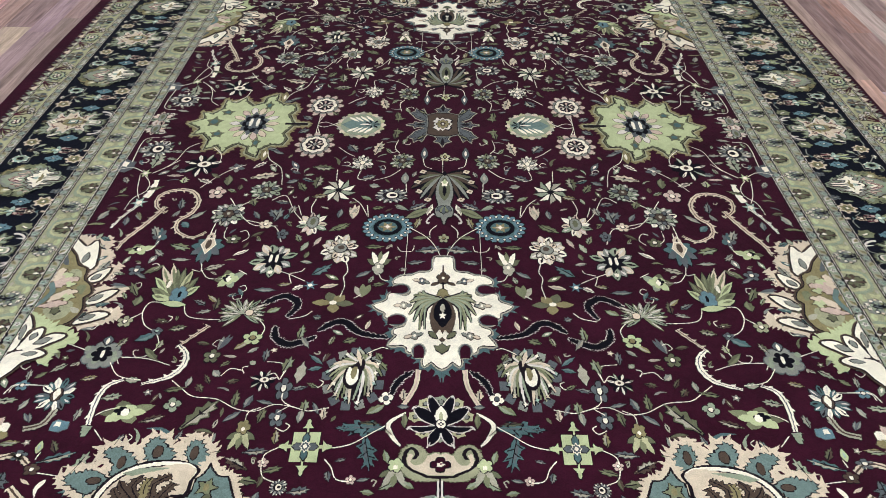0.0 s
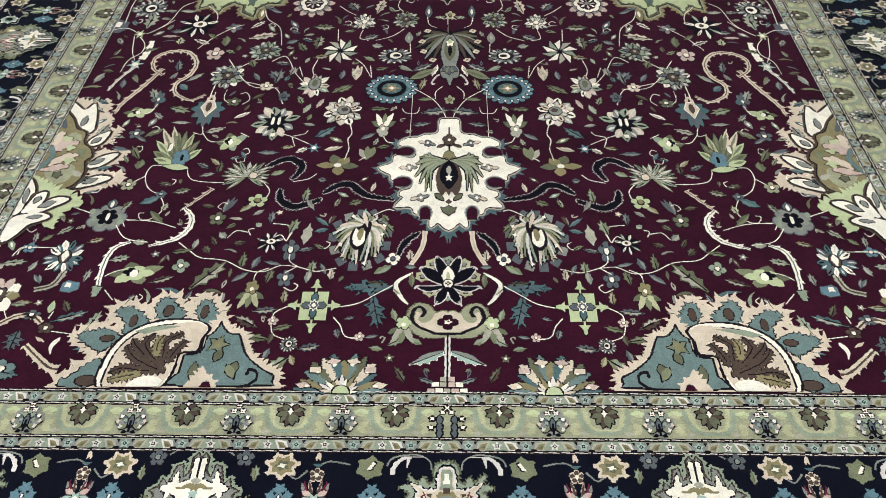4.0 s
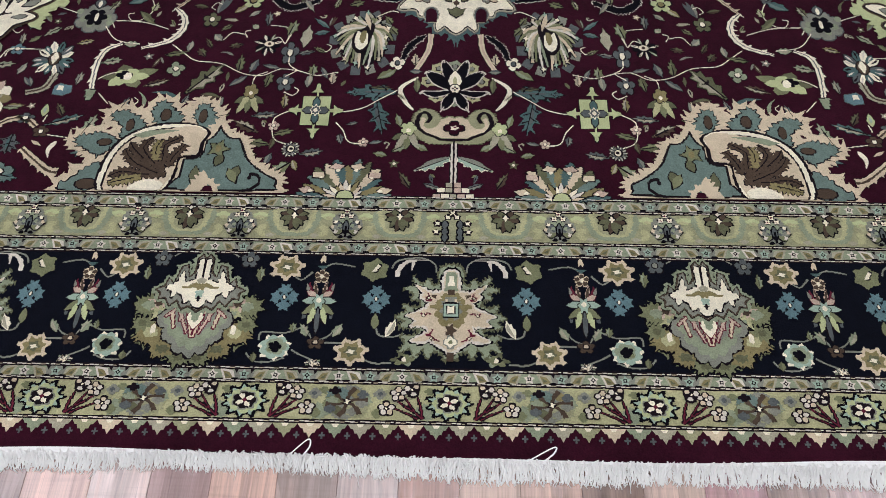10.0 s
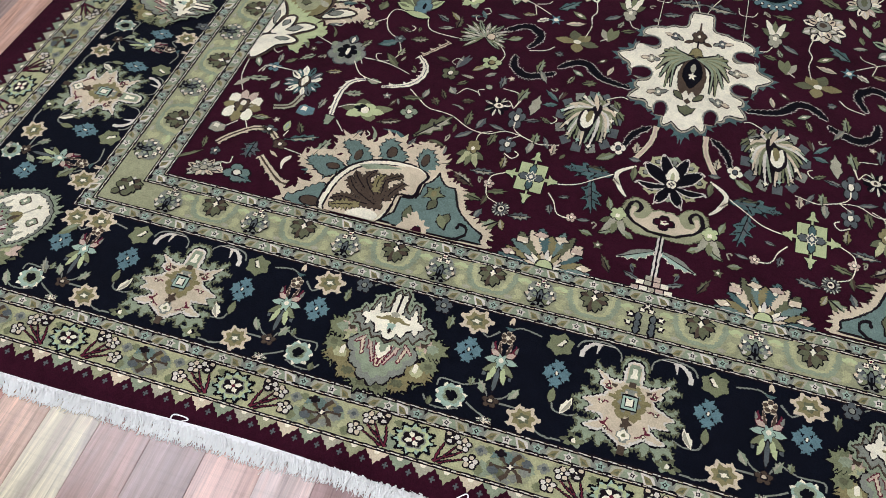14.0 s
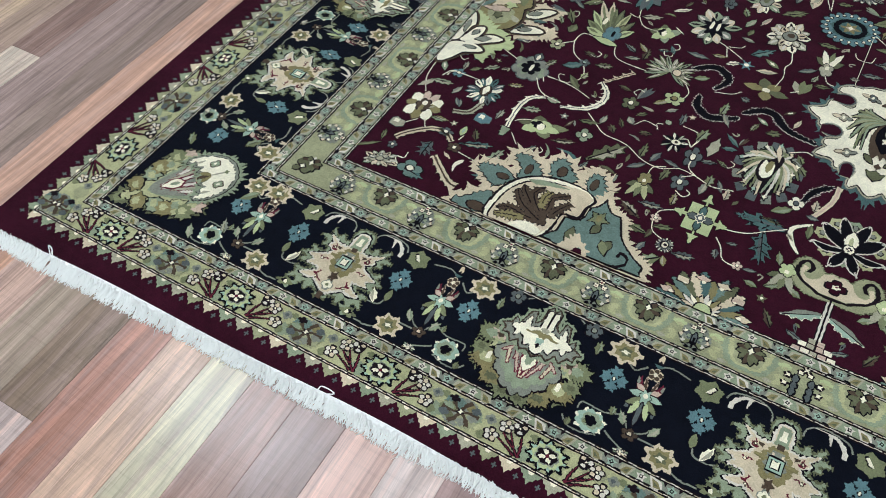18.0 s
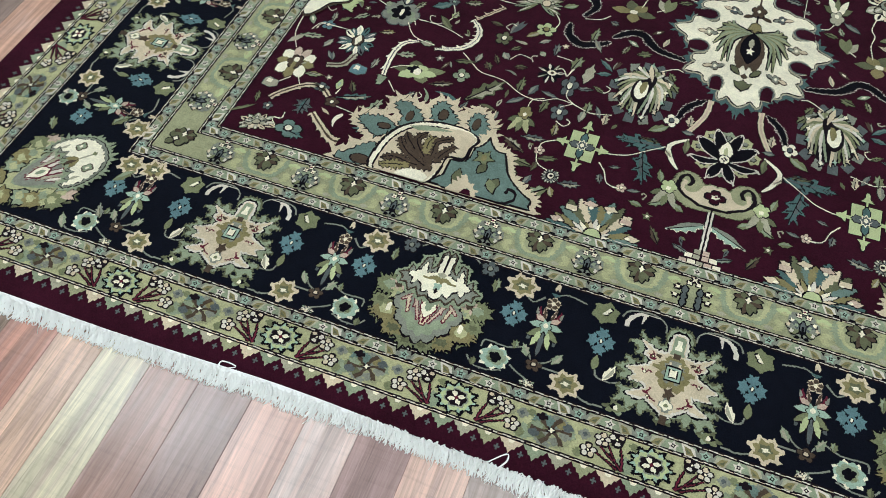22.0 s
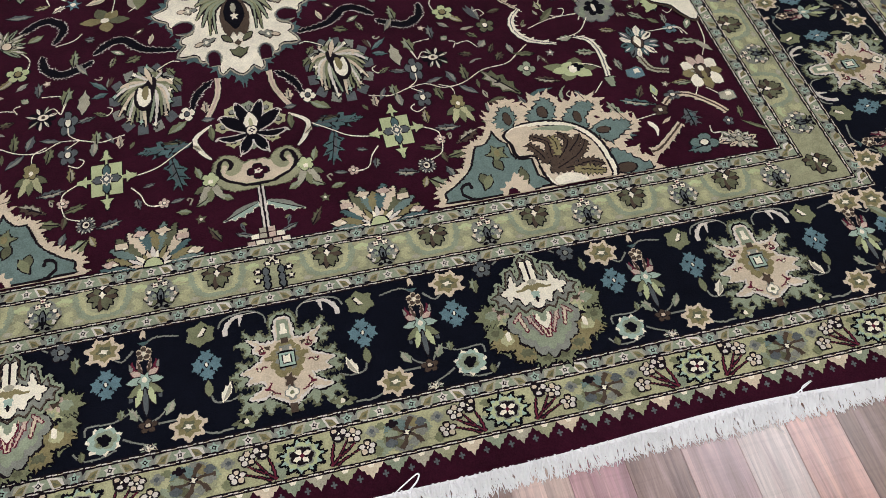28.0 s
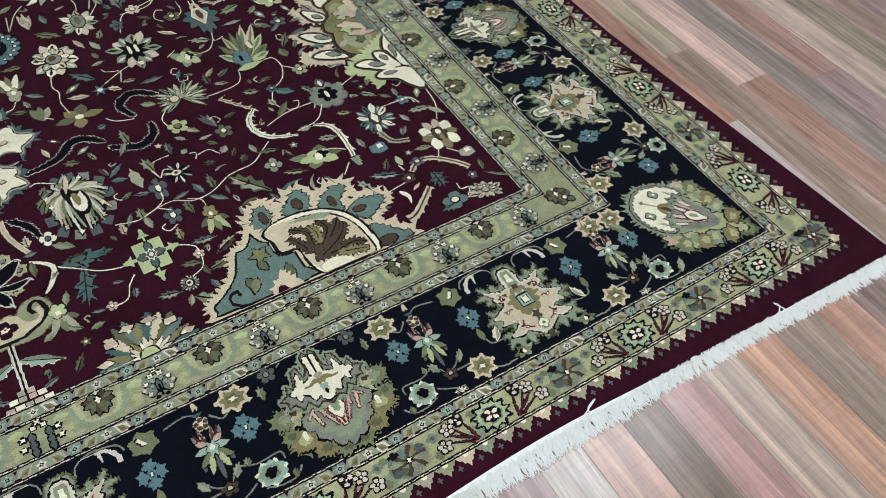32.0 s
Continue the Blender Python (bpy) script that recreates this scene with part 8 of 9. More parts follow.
# cartouche on the side guard
m = Motif(0.0006, 0.014)
m.side = -1.0035
whole = m
m = whole.sub("flame_petal")
m.fill(toothed([(-0.915, -0.644), (-0.954, -0.656), (-1.011, -0.636), (-1.013, -0.651), (-1.015, -0.690), (-0.924, -0.791), (-0.906, -0.769), (-0.880, -0.762), (-0.887, -0.717), (-0.908, -0.700), (-0.903, -0.674)], 0.014, 0.013, 0.5), "beige", 0)
o = spline([(-0.946, -0.663), (-0.967, -0.692), (-1.011, -0.654), (-1.013, -0.690), (-0.968, -0.748), (-0.926, -0.787), (-0.920, -0.753)], True, 3)
m.fill(grow(o, 0.0075), "brown", 1)
m.fill(grow(o, 0.0035), "dark", 2)
m.fill(o, "ivory", 3)
m.lined(petal(-0.952, -0.716, -0.953, -0.761, 0.016), "grey", 4, "dark", 0.002)
m = whole.sub("flame_petal")
m.fill(toothed([(-0.846, -0.765), (-0.874, -0.774), (-0.916, -0.767), (-0.921, -0.820), (-0.911, -0.843), (-0.875, -0.832), (-0.854, -0.821), (-0.859, -0.798)], 0.014, 0.013, 0.5), "beige", 0)
o = spline([(-0.871, -0.783), (-0.893, -0.793), (-0.911, -0.813), (-0.916, -0.834), (-0.902, -0.840), (-0.881, -0.828)], True, 3)
m.fill(grow(o, 0.0075), "brown", 1)
m.fill(grow(o, 0.0035), "dark", 2)
m.fill(o, "ivory", 3)
m.lined(petal(-0.906, -0.830, -0.888, -0.807, 0.016), "grey", 4, "dark", 0.002)
m = whole.sub("flame_petal")
m.fill(toothed([(-0.800, -0.856), (-0.829, -0.859), (-0.872, -0.855), (-0.893, -0.910), (-0.870, -0.935), (-0.835, -0.910), (-0.820, -0.896)], 0.014, 0.013, 0.5), "beige", 0)
o = spline([(-0.824, -0.871), (-0.852, -0.874), (-0.875, -0.892), (-0.889, -0.918), (-0.873, -0.924), (-0.849, -0.910)], True, 3)
m.fill(grow(o, 0.0075), "brown", 1)
m.fill(grow(o, 0.0035), "dark", 2)
m.fill(o, "ivory", 3)
m.lined(petal(-0.884, -0.913, -0.854, -0.890, 0.016), "grey", 4, "dark", 0.002)
m = whole.sub("flame_petal")
m.fill(toothed([(-0.787, -0.967), (-0.794, -0.943), (-0.826, -0.939), (-0.865, -0.935), (-0.895, -0.996), (-0.867, -1.010), (-0.838, -1.000), (-0.808, -0.981)], 0.014, 0.013, 0.5), "beige", 0)
o = spline([(-0.818, -0.960), (-0.845, -0.953), (-0.870, -0.963), (-0.893, -0.996), (-0.865, -0.990), (-0.837, -0.977)], True, 3)
m.fill(grow(o, 0.0075), "brown", 1)
m.fill(grow(o, 0.0035), "dark", 2)
m.fill(o, "ivory", 3)
m.lined(petal(-0.880, -0.981, -0.848, -0.964, 0.016), "grey", 4, "dark", 0.002)
m = whole.sub("heart")
o = spline([(-1.017, -0.698), (-0.984, -0.732), (-0.962, -0.773), (-0.933, -0.790), (-0.927, -0.828), (-0.901, -0.855), (-0.889, -0.884), (-0.901, -0.902), (-0.889, -0.942), (-0.894, -0.973), (-0.909, -0.996), (-0.942, -1.006), (-0.983, -0.995), (-1.019, -0.964), (-1.010, -0.827), (-1.010, -0.731)], True, 3)
m.fill(grow(o, 0.008), "brown", 8)
m.fill(grow(o, 0.003), "dark", 9)
m.fill(o, "gold", 10)
m.fill(spline([(-0.940, -0.801), (-0.959, -0.790), (-0.974, -0.804), (-0.958, -0.835), (-0.933, -0.835)], True, 3), "guard", 11)
m.fill(spline([(-0.908, -0.858), (-0.926, -0.854), (-0.928, -0.877), (-0.908, -0.891)], True, 3), "moss", 11)
m.fill(spline([(-0.916, -0.924), (-0.947, -0.916), (-0.984, -0.944), (-0.950, -0.985), (-0.918, -0.972)], True, 3), "guard", 11)
m.fill(spline([(-1.008, -0.723), (-1.003, -0.764), (-0.985, -0.772)], True, 3), "slate", 11)
m.fill(spline([(-0.894, -0.945), (-0.918, -0.938), (-0.910, -0.955), (-0.894, -0.960)], True, 3), "stone", 11)
o = toothed([(-0.936, -0.828), (-0.965, -0.827), (-0.986, -0.812), (-0.994, -0.842), (-0.993, -0.872), (-0.969, -0.857)], 0.014, 0.006)
m.fill(grow(o, 0.0025), "brown", 12)
m.fill(o, "rose", 13)
o = toothed([(-0.920, -0.880), (-0.949, -0.873), (-0.975, -0.894), (-0.983, -0.923), (-0.953, -0.902)], 0.014, 0.006)
m.fill(grow(o, 0.0025), "brown", 12)
m.fill(o, "beige", 13)
o = toothed([(-0.931, -0.923), (-0.957, -0.916), (-1.001, -0.938), (-0.958, -0.939)], 0.014, 0.006)
m.fill(grow(o, 0.0025), "brown", 12)
m.fill(o, "rose", 13)
o = toothed([(-0.983, -0.792), (-1.002, -0.796), (-0.999, -0.842), (-0.987, -0.835)], 0.014, 0.006)
m.fill(grow(o, 0.0025), "brown", 12)
m.fill(o, "beige", 13)
o = toothed([(-0.956, -0.812), (-0.982, -0.808), (-0.970, -0.827)], 0.014, 0.006)
m.fill(grow(o, 0.0025), "brown", 12)
m.fill(o, "lime", 13)
o = toothed([(-0.937, -0.850), (-0.963, -0.846), (-0.952, -0.865)], 0.014, 0.006)
m.fill(grow(o, 0.0025), "brown", 12)
m.fill(o, "lime", 13)
o = toothed([(-0.925, -0.898), (-0.951, -0.894), (-0.938, -0.916)], 0.014, 0.006)
m.fill(grow(o, 0.0025), "brown", 12)
m.fill(o, "lime", 13)
m.lined(zigzag(5, 0.014, 0.008, -0.950, -0.955), "olive", 13, "dark", 0.002)
m.fill(band_outline(spline([(-1.001, -0.849), (-0.985, -0.879), (-0.992, -0.912), (-1.006, -0.938)], False, 4), 0.014, 0.012), "seafoam", 15)
m = whole.sub("acanthus")
m.fill(toothed([(-0.855, -1.052), (-0.875, -1.033), (-0.895, -1.027), (-0.905, -1.007), (-0.927, -1.009), (-0.964, -0.985), (-1.001, -0.956), (-1.019, -0.964), (-1.011, -1.018), (-0.939, -1.107), (-0.912, -1.132), (-0.898, -1.123), (-0.898, -1.099), (-0.891, -1.071), (-0.875, -1.065)], 0.016, 0.016, 0.5), "lime", 10)
m = whole.sub("flame_petal")
o = spline([(-0.890, -1.042), (-0.917, -1.035), (-0.940, -1.048), (-0.958, -1.070), (-0.973, -1.088), (-0.951, -1.089), (-0.919, -1.067)], True, 3)
m.fill(grow(o, 0.0075), "brown", 13)
m.fill(grow(o, 0.0035), "dark", 14)
m.fill(o, "ivory", 15)
m.lined(petal(-0.954, -1.070, -0.919, -1.050, 0.018), "grey", 16, "dark", 0.002)
m = whole.sub("flame_petal")
o = spline([(-0.951, -1.019), (-0.971, -1.025), (-0.981, -1.057), (-0.986, -1.088), (-0.970, -1.085), (-0.950, -1.057)], True, 3)
m.fill(grow(o, 0.0075), "brown", 13)
m.fill(grow(o, 0.0035), "dark", 14)
m.fill(o, "ivory", 15)
m.lined(petal(-0.968, -1.057, -0.960, -1.032, 0.014), "grey", 16, "dark", 0.002)
m = whole.sub("flame_petal")
o = spline([(-1.004, -0.971), (-1.008, -0.991), (-1.012, -1.037), (-1.013, -1.088), (-0.991, -1.088), (-0.987, -1.031), (-0.981, -1.012)], True, 3)
m.fill(grow(o, 0.0075), "brown", 13)
m.fill(grow(o, 0.0035), "dark", 14)
m.fill(o, "ivory", 15)
m.lined(petal(-0.992, -1.057, -1.000, -1.005, 0.012), "grey", 16, "dark", 0.002)
m = whole.sub("flame_petal")
o = spline([(-0.915, -1.101), (-0.937, -1.089), (-0.972, -1.092), (-1.001, -1.106), (-1.009, -1.148), (-0.994, -1.183), (-0.971, -1.157), (-0.957, -1.128), (-0.935, -1.116)], True, 3)
m.fill(grow(o, 0.0075), "brown", 13)
m.fill(grow(o, 0.0035), "dark", 14)
m.fill(o, "ivory", 15)
m.lined(petal(-0.967, -1.104, -0.933, -1.100, 0.012), "grey", 16, "dark", 0.002)
m = whole
laid("side_cartouche", m)
KNOT[:] = 0.0, 0.0
# main border: the parts of half a repeat, in its own length and across the border

# ---- small leaves and buds between the larger motifs ----
rs = random.Random(23)
spots = 0
for _ in range(7000):
    x, y = -rs.uniform(0.03, 0.985), -rs.uniform(0.02, 1.53)
    need = rs.choice((0.013, 0.017, 0.022))
    if all((x - a) ** 2 + (y - b) ** 2 > (r + need) ** 2 for a, b, r in taken):
        kind = rs.choice(("leaf", "leaf", "leaf", "serrated_leaf", "half_moon", "split_leaf", "bud"))
        col = rs.choice((("olive",), ("slate",), ("moss",), ("grey",), ("teal",), ("brown",), ("sage",)))
        put(kind, x, y, need * rs.uniform(0.5, 0.65), need * rs.uniform(1.1, 1.4), *col, rot=rs.choice((30, 60, 80, 105, 130, -20, 160)))
        spots += 1
        if spots % 5 == 0:
            a = rs.uniform(0, math.tau)
            vine([(x, y), (x + 0.016 * math.cos(a), y + 0.016 * math.sin(a)), (x + 0.026 * math.cos(a + 0.7), y + 0.026 * math.sin(a + 0.7)), (x + 0.022 * math.cos(a + 1.2), y + 0.022 * math.sin(a + 1.2))], w=0.002)

# ---- finer sprays in the gaps that are left, too many to count ----
m = Motif(0.0, 1.0)
for _ in range(700):
    x, y = -rs.uniform(0.02, 0.99), -rs.uniform(0.02, 1.54)
    need = rs.choice((0.009, 0.011))
    if all((x - a) ** 2 + (y - b) ** 2 > (r * 0.92 + need) ** 2 for a, b, r in taken):
        taken.append((x, y, need))
        a, ln = rs.uniform(0, math.tau), need * rs.uniform(1.0, 1.5)
        c, s = math.cos(a), math.sin(a)
        col = rs.choice(("olive", "slate", "moss", "grey", "stone", "sage", "beige", "brown", "stone"))
        KNOT[:] = 0.0016, 0.0016
        m.knot = tuple(KNOT)
        KNOT[:] = 0.0, 0.0
        m.tick[0] = 0
        kind = rs.random()
        if kind < 0.62:
            m.fill(petal(x - c * ln, y - s * ln, x + c * ln, y + s * ln, need * 0.8, rs.uniform(0.35, 0.6)), col, 0)
            if kind < 0.3:
                m.fill(petal(x - c * ln * 0.6, y - s * ln * 0.6, x + c * ln * 0.5, y + s * ln * 0.5, need * 0.25), "dark" if col != "brown" else "stone", 1)
            if kind < 0.2:
                m.fill(petal(x - c * ln, y - s * ln, x - c * ln * 0.2 - s * ln * 0.8, y - s * ln * 0.2 + c * ln * 0.8, need * 0.5), rs.choice(("stone", "moss", "grey")), 0)
        elif kind < 0.9:
            m.fill(zigzag(5, need, need * 0.5, x, y, a), col, 0)
            m.fill(ellipse(x, y, need * 0.3, n=5), "ivory", 1)
        else:
            m.fill(band_outline(spline([(x - c * ln, y - s * ln), (x, y), (x - s * ln * 0.6, y + c * ln * 0.6), (x - s * ln * 0.6 - c * ln * 0.4, y + c * ln * 0.6 - s * ln * 0.4)], False, 4), 0.003, 0.0024), "stone", 0)
tagged(laid("fine_sprays", m), "scattered tiny leaves, blossoms and curls knotted in wool", kind="stuff")
REPEAT, MID_FRONT, MID_SIDE = 0.437, 1.799, 1.262
vine_meshes = {}


def plane(ax, bx, cx, ay, by, cy):
    return Matrix(((ax, bx, 0, cx), (ay, by, 0, cy), (0, 0, 1, 0), (0, 0, 0, 1)))


def border_repeat(frame_of, cut):
    """Half a repeat of the main border, from its star towards its palmette."""
    def border(kind, u, v, hw, hh, *colours, rot=0.0):
        if u < cut:
            place(kind, colours, frame_of @ pose(-u * REPEAT, v, TOP, 0, 0, rot) @ Matrix.Diagonal((hw, hh, 1, 1)), "q")

    def border_vine(pts):
        if max(p[0] for p in pts) < cut + 0.1:
            key = tuple(pts)
            if key not in vine_meshes:
                KNOT[:] = 0.0014, 0.0014
                mo = Motif(0.0004, 0.01)
                KNOT[:] = 0.0, 0.0
                mo.fill(band_outline(spline([(-u * REPEAT, v) for u, v in pts], False, 5), 0.0032, 0.0026), "grey", 0)
                vine_meshes[key] = mo.mesh("vine")
            for mx, my in sides("q"):
                ob = new("vine", vine_meshes[key])
                ob.parent = rug
                ob.matrix_basis = Matrix.Diagonal((mx, my, 1, 1)) @ frame_of @ pose(0, 0, TOP)

    border("blob_leaf", 0.308, 0.077, 0.0269, 0.0242, "moss")
    border("snowflake", 0.295, 0.019, 0.0244, 0.0275, "aqua")
    border("bud", 0.294, -0.023, 0.0086, 0.0149, "moss", "moss")
    border("leaf", 0.232, -0.036, 0.0095, 0.0185, "ivory", "ivory", rot=-25)
    border("toothed_flower", 0.377, -0.080, 0.0282, 0.0244)
    border("tassel", 0.519, 0.028, 0.0324, 0.0778)
    border("snowflake", 0.658, 0.020, 0.0245, 0.0265, "aqua")
    border("toothed_flower", 0.663, 0.080, 0.0301, 0.0254)
    border("ring_flower", 0.669, -0.074, 0.0292, 0.0256)
    border("small_flower", 0.817, 0.094, 0.0161, 0.0164, "slate", "grey")
    border("leaf", 0.767, 0.066, 0.0080, 0.0160, "moss", "olive")
    border("leaf", 0.436, -0.041, 0.0086, 0.0147, "sage", "sage", rot=-30)
    border("leaf", 0.567, -0.041, 0.0086, 0.0147, "sage", "sage", rot=30)
    border("small_flower", 0.516, -0.065, 0.0142, 0.0113, "brown", "beige")
    border("lotus", 0.518, -0.100, 0.0140, 0.0090, "beige", "ivory")
    border("leafy_flower", 0.174, -0.092, 0.0242, 0.0151, "moss", "sage")
    border("leaf", 0.745, -0.093, 0.0075, 0.0091, "olive", "olive")
    border("leaf", 0.609, -0.037, 0.0067, 0.0095, "moss", "olive")
    border("hook", 0.152, 0.084, 0.030, 0.020, "thread")
    border_vine([(0.558, 0.071), (0.600, 0.055), (0.637, 0.066)])
    border_vine([(0.734, -0.061), (0.723, -0.046), (0.639, -0.048), (0.577, -0.037)])
    border_vine([(0.288, -0.036), (0.273, -0.049), (0.225, -0.052), (0.178, -0.045)])
    border_vine([(0.479, -0.065), (0.414, -0.064)])
    border_vine([(0.240, 0.081), (0.223, 0.095), (0.173, 0.102), (0.108, 0.102), (0.067, 0.090), (0.061, 0.074)])
    border_vine([(0.775, -0.085), (0.743, -0.099), (0.689, -0.101), (0.627, -0.093)])
    border_vine([(0.605, -0.078), (0.564, -0.088), (0.524, -0.095)])
    border_vine([(0.865, 0.100), (0.906, 0.110), (0.949, 0.107)])
    border_vine([(0.327, -0.094), (0.284, -0.100), (0.220, -0.099)])
    border_vine([(0.448, -0.043), (0.475, -0.054), (0.506, -0.060)])
    border_vine([(0.553, -0.043), (0.533, -0.056)])
    border_vine([(0.514, 0.080), (0.470, 0.089), (0.389, 0.083)])


def along(star, palm, side):
    k = (star - palm) / REPEAT
    return plane(0, -1.1, MID_SIDE, k, 0, star) if side else plane(k, 0, star, 0, 1, -MID_FRONT)


for star, palm, cut in ((0.0, -0.437, 2), (-0.85, -0.437, 2), (-0.85, -1.262, 0.74)):
    border_repeat(along(star, palm, False), cut)
for star, palm, cut in ((0.0, -0.355, 2), (-0.71, -0.355, 2), (-0.71, -1.05, 2), (-1.385, -1.05, 2), (-1.385, -1.78, 0.6)):
    border_repeat(along(star, palm, True), cut)
put("border_star", 0, -MID_FRONT, 0.088, 0.094, sym="y")
put("border_palmette", -0.433, -MID_FRONT, 0.098, 0.103)
put("border_star", -0.845, -MID_FRONT, 0.088, 0.094)
for y, kind in ((0.0, "border_star"), (-0.36, "border_palmette"), (-0.71, "border_star"), (-1.05, "border_palmette"), (-1.385, "border_star")):
    put(kind, MID_SIDE, y, 0.083, 0.106, rot=90, sym="q" if y else "x")
put("corner_palmette", 1.28, -1.80, 0.105, 0.135, rot=45)
for x, y, kind in ((1.165, -1.63, "toothed_flower"), (1.07, -1.715, "toothed_flower")):
    put(kind, x, y, 0.03, 0.026)
for x, y in ((1.21, -1.62), (1.12, -1.75)):
    put("leaf", x, y, 0.012, 0.024, "moss", "olive", rot=40)

# ---- guard bands ----
GX, GY = 1.063, 1.626  # middle of the inner guard
PX, PY = 0.1933, 0.2018
for i in range(-6, 6):
    if abs(i + 0.5) < 5:
        put("guard_halo", (i + 0.5) * PX, -GY, 0.072, 0.030, sym="y")
    put("guard_dark_flower", (i + 0.5) * PX, -GY + 0.009, 0.026, 0.0235, sym="y")
for i in range(-5, 6):
    put("guard_bouquet" if i else "guard_plant", i * PX, -GY, 0.029 if i else 0.034, 0.031, sym="y")
for i in range(-7, 8):
    put("guard_halo", GX + 0.012, i * PY, 0.074, 0.033, rot=90, sym="x")
    put("guard_dark_flower", GX + 0.003, i * PY, 0.027, 0.0255, rot=90, sym="x")
for i in range(-8, 8):
    put("guard_bouquet", GX + 0.012, (i + 0.5) * PY, 0.03, 0.033, rot=90, sym="x")
for sx in (-1, 1):
    put("guard_square", sx * (GX + 0.012), -GY, 0.024, 0.022, sym="y")
OX, OY = 1.459, 1.967  # middle of the outer guard
QX, QY = 0.327, 0.3558
for i in range(-4, 5):
    put("guard_rosette", i * QX, -OY, 0.038, 0.03, sym="y")
for i in range(-5, 5):
    put("guard_blue_flower", (i + 0.5) * QX, -OY, 0.04, 0.03, sym="y")
    for s, k in ((0.24, 1), (0.76, -1)):
        if abs(i + s) * QX < 1.42:
            put("berry_branch", (i + s) * QX, -OY, 0.038 * k, 0.028, sym="y")
            put("guard_cloud", (i + s + 0.05) * QX, -OY, 0.05, 0.03, "guardlight", "sage", sym="y")
for i in range(-5, 6):
    put("guard_rosette", OX, i * QY, 0.038, 0.033, rot=90, sym="x")
for i in range(-5, 5):
    put("guard_blue_flower", OX, (i + 0.5) * QY, 0.04, 0.033, rot=90, sym="x")
    for s, k in ((0.24, 1), (0.76, -1)):
        put("berry_branch", OX, (i + s) * QY, 0.038 * k, 0.03, rot=90, sym="x")
        put("guard_cloud", OX, (i + s + 0.05) * QY, 0.045, 0.03, "guardlight", "sage", rot=90, sym="x")


for sy in (-1, 1):
    put("berry_branch", OX, sy * 1.868, 0.034 * sy, 0.03, rot=90, sym="x")
    put("guard_cloud", OX, sy * 1.9, 0.04, 0.03, "guardlight", "sage", rot=90, sym="x")
    for x, y, kind, cs in ((1.36, 1.60, "ring_flower", ()), (1.345, 1.675, "leaf", ("moss", "olive")), (1.3, 1.64, "snowflake", ("aqua",)), (1.17, 1.885, "leaf", ("sage", "sage")), (1.115, 1.84, "leaf", ("grey", "olive"))):
        put(kind, x, sy * y, 0.024 if kind != "leaf" else 0.009, 0.024 if kind != "leaf" else 0.02, *cs, rot=sy * 30, sym="x")


put("guard_blue_flower", OX, -OY, 0.036, 0.03)


def run_of(d, kind_step, draw, name, label):
    """A narrow guard: small pieces set one after another round the rug, as one piece of stuff."""
    m = Motif(0.0, 1.0)
    hx, hy = ext(d)
    for n, (px, py, ux, uy, ln, k) in enumerate(((-hx, -hy, 1, 0, 2 * hx, 1.0), (hx, -hy, 0, 1, 2 * hy, KX), (hx, hy, -1, 0, 2 * hx, 1.0), (-hx, hy, 0, -1, 2 * hy, KX))):
        cnt = round(ln / kind_step)
        st = ln / cnt
        for i in range(cnt):
            s = (i + 0.5) * st

            def at(a, b, px=px, py=py, ux=ux, uy=uy, s=s, k=k):
                return (px + ux * (s + a) - uy * b * k, py + uy * (s + a) + ux * b * k)
            m.tick[0] = 0
            draw(m, i, at)
    ob = laid(name, m, "1")
    tagged(ob, label, kind="stuff")


def narrow(m, i, at):
    def poly(o, c, lv):
        m.fill([at(*p) for p in o], c, lv)
    if i % 2:
        blue = i % 4 == 1
        poly([(-0.02, -0.0092), (0.02, -0.0092), (0.015, 0.0092), (-0.015, 0.0092)], "grey" if blue else "sage", 0)
        if blue:
            for k in (-1, 1):
                poly([(k * 0.02, -0.0094), (k * 0.008, -0.0094), (k * 0.009, -0.0056), (k * 0.019, -0.0056)], "black", 1)
        poly(zigzag(5, 0.0096, 0.005, turn=0.3), "mint" if blue else "thread", 2)
        poly(zigzag(4, 0.0046, 0.0028, turn=0.4 * (i % 3)), "dark", 3)
        poly(ellipse(0, 0, 0.0017, n=5), "mint" if blue else "thread", 4)
    else:
        f = 1 if i % 4 else -1
        poly([(f * -0.013, -0.009), (f * 0.006, -0.009), (f * 0.014, 0.0092), (f * 0.006, 0.0092), (f * -0.008, 0.006)], "stone" if i % 8 else "thread", 1)
        poly([(f * -0.009, -0.0062), (f * 0.003, -0.0078), (f * 0.009, 0.006), (f * -0.002, 0.0035)], "gold", 2)
        poly([(f * -0.004, -0.004), (f * 0.003, -0.005), (f * 0.005, 0.002)], "olive", 3)
        poly([(f * -0.014, 0.002), (f * -0.009, 0.0092), (f * -0.016, 0.0092)], "dark", 1)


def dashed(m, i, at):
    w = 0.0016 + 0.0005 * ((i * 7) % 3 - 1)
    a, b = (-0.0036, 0.0036) if i % 7 else (-0.0036, 0.001)
    k = 0.0005 * ((i * 5) % 3 - 1)
    m.fill([at(a, -w / 2 + k), at(b, -w / 2 + k), at(b, w / 2 + k), at(a, w / 2 + k)], "thread" if i % 3 else "beige", 1)


for d in LINES:
    run_of(d + 0.003, 0.008, dashed, "line_stitches", "broken ivory line between two dark lines of a guard band")
for d in (0.0205, 0.1185, 0.3635):
    run_of(d, 0.0258, narrow, "guard_sprays", "small ivory, blue and gold sprays of a guard band")


